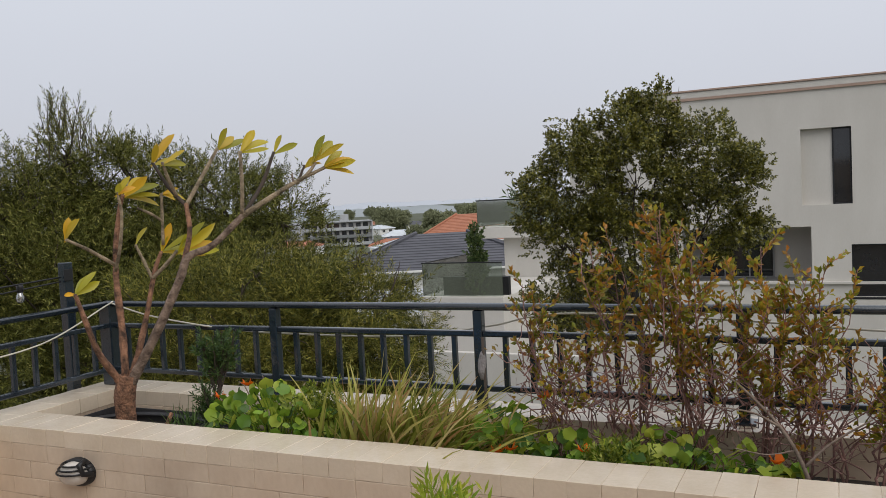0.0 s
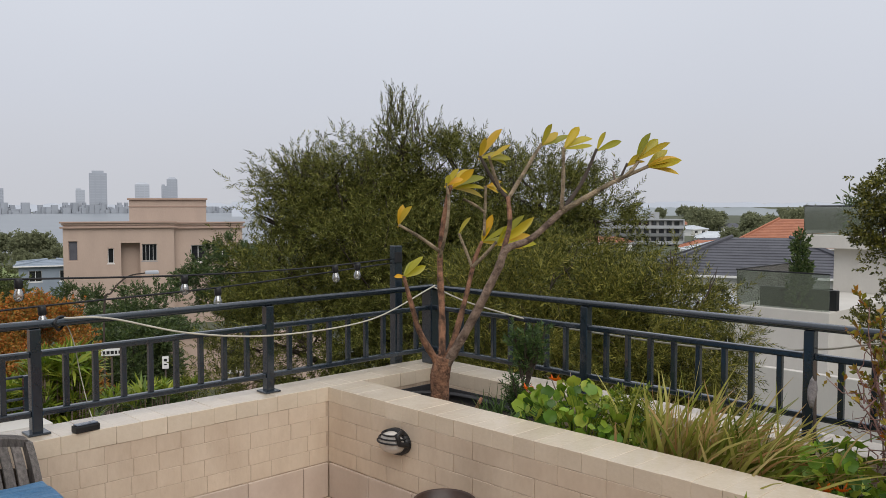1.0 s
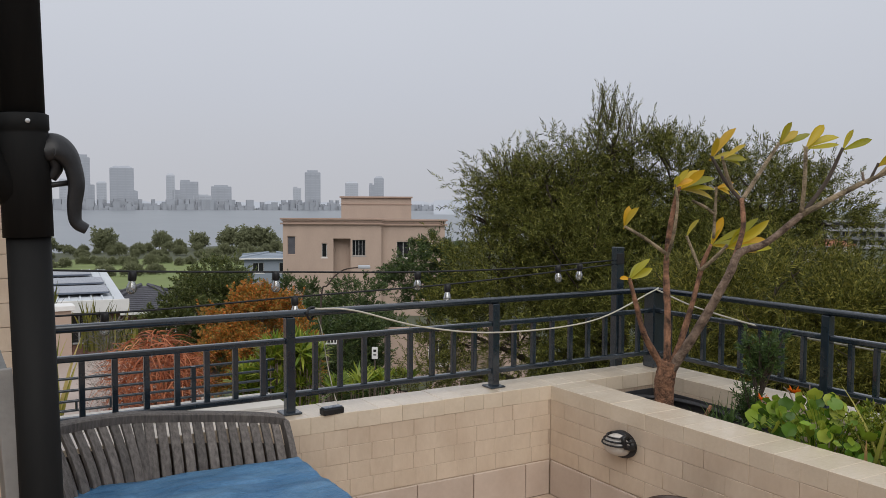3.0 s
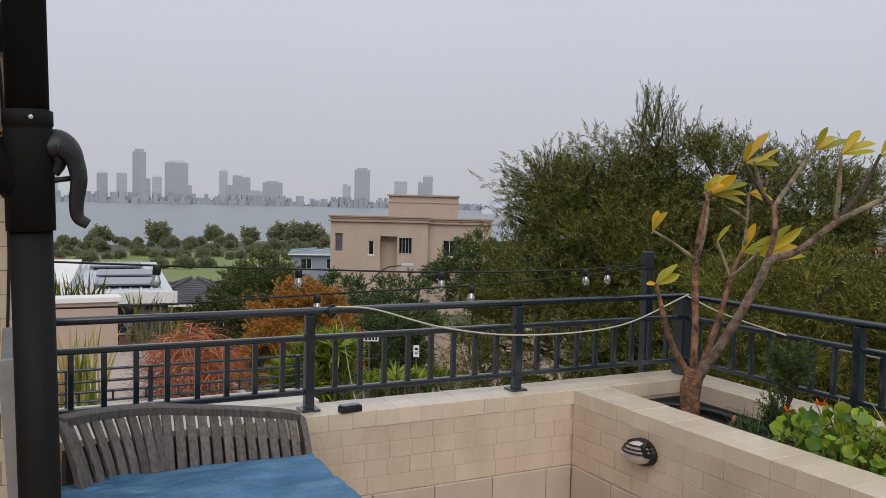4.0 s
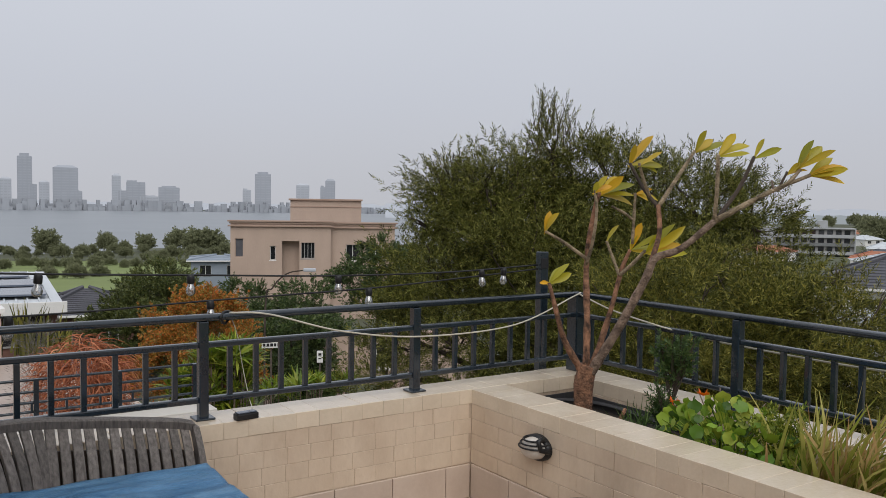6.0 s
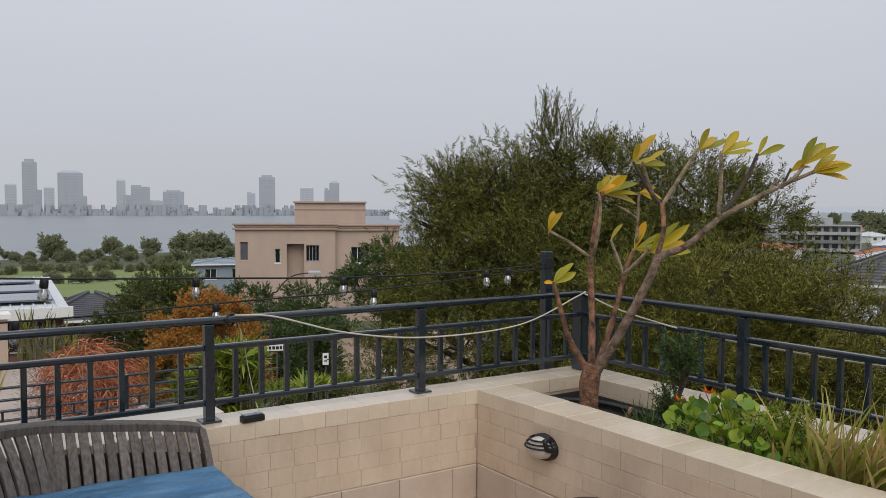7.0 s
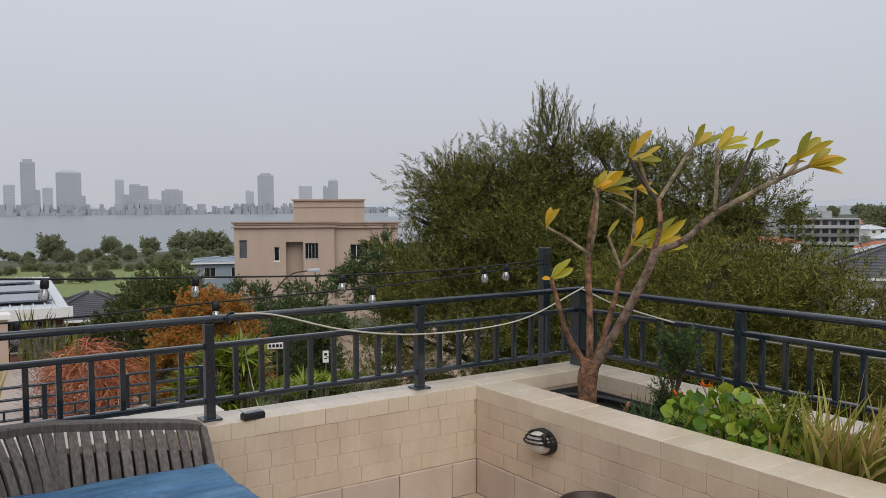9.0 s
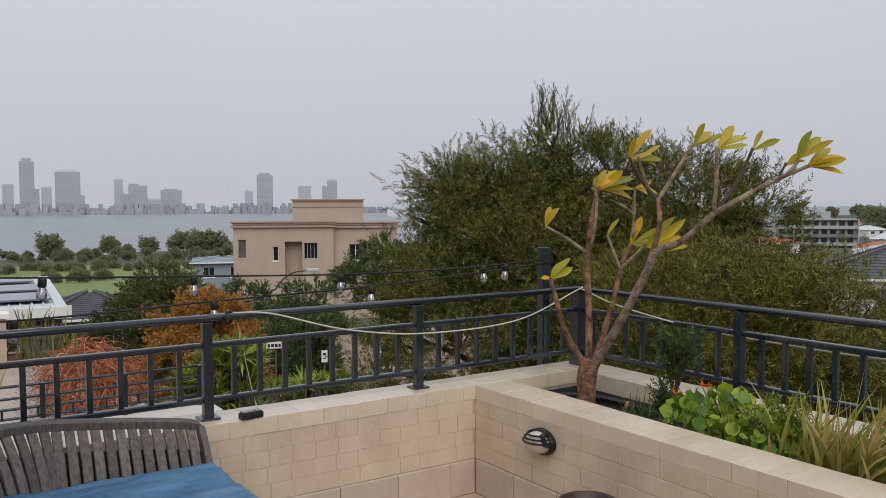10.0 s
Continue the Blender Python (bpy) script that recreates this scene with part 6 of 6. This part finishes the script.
wall_front(bm, bx(70.26), bx(63.66), zb, bz(-1.62), 0.0, 0.35, [(bx(69.96), bx(69.43), bz(-3.66), bz(-2.42)), (bx(67.69), bx(67.33), bz(-3.85), bz(-2.9)), (bx(66.9), bx(65.75), bz(-5.2), bz(-2.57)), (bx(65.63), bx(64.74), bz(-3.74), bz(-2.66))])
part("front_wall", bm, M_PINK, pink)
part("recess_back", boxed((bx(67.0), 1.0, zb), (bx(65.7), 1.2, bz(-2.4))), M_PINK, pink)
part("recess_side", boxed((bx(65.75), 0.35, zb), (bx(65.68), 2.0, bz(-2.5))), M_PINK, pink)
part("recess_ceiling", boxed((bx(67.0), 0.35, bz(-2.56)), (bx(65.7), 2.0, bz(-2.5))), M_PINK, pink)
bm = bmesh.new()
wall_front(bm, bx(63.66), bx(59.3), zb, bz(-1.70), 0.6, 0.95, [(bx(62.6), bx(61.7), bz(-3.9), bz(-2.8)), (bx(61.0), bx(60.2), bz(-3.9), bz(-2.8))])
part("front_wall", bm, M_PINK, pink)
part("side_wall", boxed((bx(70.26), 0.35, zb), (bx(70.26) + 0.35, 10, bz(-1.62))), M_PINK, pink)
part("side_wall", boxed((bx(59.3) - 0.35, 0.95, zb), (bx(59.3), 10, bz(-1.7))), M_PINK, pink)
part("rear_wall", boxed((bx(70.26), 10, zb), (bx(59.3), 10.3, bz(-1.62))), M_PINK, pink)
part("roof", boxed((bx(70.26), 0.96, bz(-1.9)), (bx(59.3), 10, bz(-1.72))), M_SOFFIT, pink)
for z, o in ((bz(-1.62), 0.22), (bz(-1.42), 0.10), (bz(-1.30), 0.24)):
    part("cornice", boxed((bx(70.26) - o, -o, z), (bx(63.66) + o, 0.36, z + 0.14), 0.02), M_PINKTRIM if o > 0.15 else M_PINK, pink)
    part("cornice", boxed((bx(63.66) + o, 0.6 - o, z - 0.1), (bx(59.3) + o, 0.96, z + 0.04), 0.02), M_PINKTRIM if o > 0.15 else M_PINK, pink)
part("parapet", boxed((bx(70.26), 0.02, bz(-1.62)), (bx(63.66), 0.3, bz(-1.20))), M_PINK, pink)
part("parapet", boxed((bx(63.66), 0.62, bz(-1.70)), (bx(59.3), 0.9, bz(-1.30))), M_PINK, pink)
part("roof_tower", boxed((bx(66.53) + 0.15, 2.6, bz(-1.8)), (bx(61.43) - 0.1, 7.5, bz(0.18)), 0.02), M_PINK, pink, "square roof tower")
part("tower_cornice", boxed((bx(66.53), 2.4, bz(0.18)), (bx(61.43), 7.7, bz(0.30)), 0.02), M_PINKTRIM, pink)
part("tower_band", boxed((bx(66.53) + 0.1, 2.54, bz(-0.28)), (bx(61.43) - 0.05, 7.55, bz(-0.22)), 0.01), M_PINKTRIM, pink)
glazing(pink, bx(69.96), bx(69.43), bz(-3.66), bz(-2.42), 0.15, 0, M_PINK, M_GREYTILE)
glazing(pink, bx(67.69), bx(67.33), bz(-3.85), bz(-2.9), 0.15, 0)
glazing(pink, bx(65.63), bx(64.74), bz(-3.74), bz(-2.66), 0.15, 3, M_SOFFIT)
glazing(pink, bx(62.6), bx(61.7), bz(-3.9), bz(-2.8), 0.75, 1)
glazing(pink, bx(61.0), bx(60.2), bz(-3.9), bz(-2.8), 0.75, 1)

# garden wall, signs and street lamp below
g = at(61.5, 36.5, 0)
garden = thing("garden_wall", (g.x, g.y, GROUND - 0.2), "pink rendered garage front and garden wall", "wall", turn=61.5 - 90)
bm = bmesh.new()
wall_front(bm, -2.2, 5.0, 0, 2.4, 0, 0.3, [(0.6, 1.5, 0.9, 2.0)])
part("panel", bm, M_PINK, garden)
part("coping", boxed((-2.28, -0.06, 2.4), (5.06, 0.36, 2.52), 0.02), M_PINKTRIM, garden)
glazing(garden, 0.6, 1.5, 0.9, 2.0, 0.1, 1)
hip_house("pale_blue_house", 70.9, 112, 7.0, 6, -5.9, 0.5, -20, M_BLUEGREY, M_BLUEGREY, "pale blue-white house beyond the street", 4)


def sign(b, d, e, w, h, bars, label):
    p = at(b, d, e)
    ob = thing("street_sign", (p.x, p.y, GROUND), label, "sign", "street signs", turn=b - 90)
    t = p.z - GROUND
    bm = bmesh.new()
    tube(bm, [(0, 0.04, 0), (0, 0.04, t + h / 2)], 0.022, 8)
    part("post", bm, M_TRUNK, ob, "", True)
    pl = part("plate", boxed((-w / 2, -0.01, t - h / 2), (w / 2, 0.01, t + h / 2), 0.004), M_WHITE, ob, "white sign plate")
    for x0, x1, z0, z1 in bars:
        part("lettering", boxed((x0 * w, -0.016, t + z0 * h), (x1 * w, -0.0105, t + z1 * h)), M_BLACK, pl)


sign(67.6, 19, -9.45, 0.42, 0.15, [(-0.42, -0.30, -0.25, 0.2), (-0.24, -0.10, -0.25, 0.2), (-0.05, 0.10, -0.25, 0.2), (0.15, 0.26, -0.25, 0.2), (0.32, 0.42, -0.25, 0.2)], "white street name sign on a thin dark post")
sign(64.35, 24, -10.3, 0.17, 0.34, [(-0.25, 0.25, 0.1, 0.3), (-0.25, 0.25, -0.2, -0.1)], "small white parking sign on a thin dark post")
pl = at(68.0, 24, 0)
lampost = thing("street_lamp", (pl.x, pl.y, GROUND), "dark street lamp with a long curved arm", "street lamp", turn=66 - 90)
hz = 1.47 - 24 * math.tan(radians(4.5)) - GROUND
bm = bmesh.new()
tube(bm, curve_points([(0, 0, 0), (0, 0, hz - 1.15), (0.2, 0, hz - 0.5), (0.6, 0, hz - 0.10), (1.1, 0, hz)], 6), [0.030 - 0.0005 * k for k in range(25)], 8)
part("pole", bm, M_TRUNK, lampost, "", True)
part("head", boxed((1.05, -0.09, hz - 0.04), (1.40, 0.09, hz + 0.05), 0.03), M_CONCRETE, lampost, "pale lamp head")

# ---- neighbour's roof terrace ----
M_TERRACE = material("pinkish_terrace_paving", (0.42, 0.34, 0.29), 0.5, (0.33, 0.26, 0.22), 1.5, 20, 0.1)
nb = thing("neighbour_terrace", (0, 0, 0), "neighbouring rendered terrace block with pale ledge", "terrace")
part("block", boxed((-7.0, 6.6, -6.4), (1.75, 13.8, -0.95)), M_PINK, nb)
part("ledge", boxed((-7.0, 6.45, -0.95), (1.80, 6.95, -0.18), 0.02), M_RENDER, nb, "pale rendered ledge")
part("terrace_floor", boxed((-7.0, 6.95, -0.95), (1.5, 13.8, -0.93)), M_TERRACE, nb, "pinkish paved terrace floor")
part("side_ledge", boxed((1.5, 6.95, -0.95), (1.8, 9.5, -0.62), 0.02), M_COPING, nb)
part("back_wall", boxed((-7.0, 13.8, -6.4), (1.05, 14.1, -0.22), 0.01), M_PINK, nb, "pink-beige rendered wall")
part("back_coping", boxed((-7.0, 13.75, -0.22), (1.1, 14.15, -0.14), 0.01), M_WHITE, nb)
nrail = thing("terrace_rail", (0, 0, 0), "thin black steel rail on the neighbouring terrace ledge", "railing")
for z in (0.14, 0.05, -0.03, -0.10):
    bm = bmesh.new()
    tube(bm, curve_points([(-5.0, 6.7, z), (0.0, 6.72, z), (1.0, 6.73, z), (1.78, 6.74, z)], 6), 0.012, 6)
    part("bar", bm, M_RAIL, nrail, "", True)
for k in range(12):
    x = -4.8 + 0.59 * k
    part("post", boxed((x - 0.018, 6.69, -0.18), (x + 0.018, 6.73, 0.15), 0.003), M_RAIL, nrail)
for k in range(26):
    x = -4.8 + 0.24 * k
    part("baluster", boxed((x - 0.008, 6.70, -0.10), (x + 0.008, 6.72, -0.03)), M_RAIL, nrail)
v, f = [(-0.5, 0, 0), (0.5, 0, 0), (0.35, 0.5, 0.12), (-0.35, 0.5, 0.12), (0.02, 1.0, 0.4)], [(0, 1, 2, 3), (3, 2, 4)]
strand = ([(x * 0.022, y * 0.24, -z * 0.24) for x, y, z in v], f)
red = at(79.3, 8.6, 0)
redbush = plant("rust_red_shrub", (red.x, red.y, -0.93), "tangled rust-red hanging shrub in a dark pot", "shrub")
verts, faces = [], []
for _ in range(2200):
    a, q = random.uniform(0, 6.283), random.random() ** 0.6
    p = Vector((0.40 * q * math.cos(a), 0.40 * q * math.sin(a), random.uniform(0.28, 1.18) * (1 - 0.2 * q)))
    b = a + random.gauss(0, 0.9)
    d = Vector((math.cos(b) * 0.7, math.sin(b) * 0.7, random.uniform(-0.1, 0.9))).normalized()
    side = d.cross(Vector((random.uniform(-1, 1), random.uniform(-1, 1), 0.6))).normalized()
    ln, w, curl = random.uniform(0.18, 0.42), random.uniform(0.008, 0.017), random.uniform(0.25, 0.6)
    i0 = len(verts)
    for k in range(6):
        t = k / 5
        hw = w / 2 * (1 - 0.8 * t)
        verts += [tuple(p - side * hw), tuple(p + side * hw)]
        if k:
            q = i0 + 2 * k
            faces.append((q - 2, q - 1, q + 1, q))
        d = (d + Vector((random.gauss(0, 0.12), random.gauss(0, 0.12), -curl))).normalized()
        p = p + d * ln / 5
me = bpy.data.meshes.new("foliage")
me.from_pydata(verts, [], faces)
tagged(mesh_part("foliage", finish(me, G_RUST, True), redbush), kind="stuff")
bm = bmesh.new()
lathe(bm, [(0.001, 0.0), (0.2, 0.0), (0.27, 0.34), (0.29, 0.36), (0.25, 0.36), (0.001, 0.33)], 24)
part("pot", bm, M_BLACK, redbush, "dark pot", True)
pale = at(82.0, 10.2, 0)
plume = plant("pale_grass_tuft", (pale.x, pale.y, -0.93), "pale rounded dry grass tuft", "grass")
pos = [Vector((random.gauss(0, 0.12), random.gauss(0, 0.12), random.uniform(0.05, 1.06))) for _ in range(2600)]
tagged(mesh_part("foliage", scattered("foliage", *strand, pos, [(p.x * 3, p.y * 3, 0.3) for p in pos], [random.uniform(0.12, 0.28) for _ in pos], G_SILVER), plume), kind="stuff")
fl = at(86.4, 8.0, 0)
flax_box = thing("planter_box", (fl.x, fl.y, -0.93), "dark rectangular planter box holding flax", "planter")
part("body", boxed((-0.34, -0.14, 0.0), (0.34, 0.14, 0.40), 0.012), M_BLACK, flax_box)
part("rim", boxed((-0.36, -0.16, 0.40), (0.36, 0.16, 0.44), 0.008), M_BLACK, flax_box)
blades("flax_plant", (fl.x, fl.y, -0.49), "upright olive and straw flax in a planter", 60, 0.78, 0.035, G_GRASS, (0, 0), 0.8, 0.10, 0.5)
for b, d, e in ((82.6, 14.9, -6.6), (80.9, 14.6, -7.0), (87.0, 15.5, -5.2), (85.5, 15.8, -5.4)):
    y = at(b, d, e)
    blades("yucca_plant", (y.x, y.y, y.z - 0.75), "spiky grey-green yucca above the rendered wall", 40, 0.85, 0.05, G_HEDGE, (0, 0), 0.75, 0.10, 0.9)

# flat metal roof with panels
rf = at(84.0, 27.0, 0)
shed = thing("metal_roof_house", (rf.x, rf.y, 0), "house with pale metal roof, solar panels and white fascia", "house", turn=84 - 90)
ze = 1.47 - 27 * math.tan(radians(6.4))
part("wall", boxed((-4.5, 0.3, -6.4), (1.55, 12, ze - 0.25)), M_REDBRICK, shed)
part("roof", boxed((-4.6, -0.2, ze - 0.25), (1.7, 12, ze), 0.02), M_METALROOF, shed)
part("fascia", boxed((-4.66, -0.28, ze - 0.3), (1.78, -0.2, ze + 0.06), 0.01), M_WHITE, shed)
for k in range(20):
    x = -4.5 + 0.31 * k
    part("roof_rib", boxed((x - 0.02, -0.18, ze), (x + 0.02, 11.8, ze + 0.05)), M_METALROOF, shed)
for x, y in ((-0.6, 1.2), (-0.6, 4.4), (-0.9, 8.0)):
    part("solar_panel", boxed((x, y, ze + 0.10), (x + 1.9, y + 2.2, ze + 0.16), 0.01, None), M_PANEL, shed, "dark solar panel")
part("parapet", boxed((-2.5, 0.2, ze), (-1.2, 9.0, ze + 0.35), 0.02), M_WHITE, shed)
glazing(shed, 0.0, 1.2, ze - 1.3, ze - 0.35, 0.24, 2, M_SOFFIT, sill=False)

# ---- bricks, tiles and coping, piece by piece ----
def brick_mesh(name, size, mat, bevel=0.004):
    bm = boxed((-size[0] / 2, -size[1] / 2, -size[2] / 2), (size[0] / 2, size[1] / 2, size[2] / 2))
    bmesh.ops.bevel(bm, geom=bm.edges[:], offset=bevel, segments=1, affect="EDGES")
    me = bpy.data.meshes.new(name)
    bm.to_mesh(me)
    bm.free()
    return finish(me, mat, False)


STRETCHER = brick_mesh("brick", (BR - 0.0024, 0.018, ROW - 0.0016), M_BRICK, 0.0016)
HALF = brick_mesh("half_brick", (BR / 2 - 0.0020, 0.016, ROW - 0.0014), M_BRICK, 0.0013)
HEADER = brick_mesh("coping_brick", (BR / 2 - 0.0005, T - 0.002, COURSE - 0.0006), M_COPING, 0.0016)
SKIRTER = brick_mesh("skirting_tile", (0.302, 0.012, SKIRT - 0.004), M_SKIRT, 0.002)
CUT_SKIRTER = brick_mesh("skirting_tile", (0.144, 0.012, SKIRT - 0.004), M_SKIRT, 0.002)
TILE = brick_mesh("floor_tile", (0.302, 0.302, 0.014), M_FLOOR, 0.002)


def piece(name, me, parent, place, turn):
    ob = new(name, me)
    ob.parent = parent
    ob.matrix_basis = pose(*place, 0, 0, turn + random.uniform(-0.35, 0.35))
    return ob


def jig():
    return random.uniform(-0.0009, 0.0009)


def brick_face(parent, start, along, turn, length, z0, rows):
    """Stretcher courses on a wall face, from its end at start along a direction."""
    d = Vector(along)
    for r in range(rows):
        shift = (BR / 2) * (r % 2)
        n = int((length - shift) / BR)
        if shift:
            piece("brick", HALF, parent, Vector(start) + d * (BR / 4) + Vector((0, 0, z0 + ROW * (r + 0.5))), turn)
        for k in range(n):
            p = Vector(start) + d * (shift + BR * (k + 0.5)) + Vector((jig(), jig(), z0 + ROW * (r + 0.5)))
            piece("brick", STRETCHER, parent, p, turn)


brick_face(wall_planter, (XP + 0.01, YL, 0), (0, -1, 0), 90, 6.5, SKIRT + 0.002, 4)
for r in range(4):
    for k in range(20):
        x = XP - BR / 2 * (k + 0.5 + 0.10 * (r % 2)) + 3 * jig()
        piece("brick", HALF, wall_parapet, (x, YL + 0.01 + jig(), SKIRT + 0.002 + ROW * (r + 0.5)), 0)
brick_face(wall_outer, (XO + 0.01, YL, 0), (0, -1, 0), 90, 6.5, H - COURSE - ROW * 2, 2)
brick_face(wall_house, (-0.376, 2.905, 0), (-1, 0, 0), 0, 1.0, 0.02, 27)
for k in range(59):
    y = YL - BR / 2 * (k + 0.5)
    piece("coping_brick", HEADER, wall_planter, (XP + T / 2 + jig(), y, H - COURSE / 2 + jig()), 90)
    piece("coping_brick", HEADER, wall_outer, (XO + T / 2 + jig(), y, H - COURSE / 2 + jig()), 90)
for k in range(36):
    x = RX + 0.11 - BR / 2 * (k + 0.5)
    piece("coping_brick", HEADER, wall_parapet, (x, YL + T / 2 + jig(), H - COURSE / 2 + jig()), 0)
for k in range(21):
    piece("skirting_tile", SKIRTER, wall_planter, (XP - 0.002, YL - 0.165 - 0.306 * k, SKIRT / 2), 90)
for k in range(9):
    piece("skirting_tile", SKIRTER, wall_parapet, (1.721 - 0.306 * k, YL - 0.002, SKIRT / 2), 0)
piece("skirting_tile", CUT_SKIRTER, wall_parapet, (1.947, YL - 0.002, SKIRT / 2), 0)
for i in range(15):
    for j in range(20):
        piece("floor_tile", TILE, floor, (XP - 0.156 - 0.306 * i, YL - 0.156 - 0.306 * j, -0.007 + jig() * 0.3), 0)
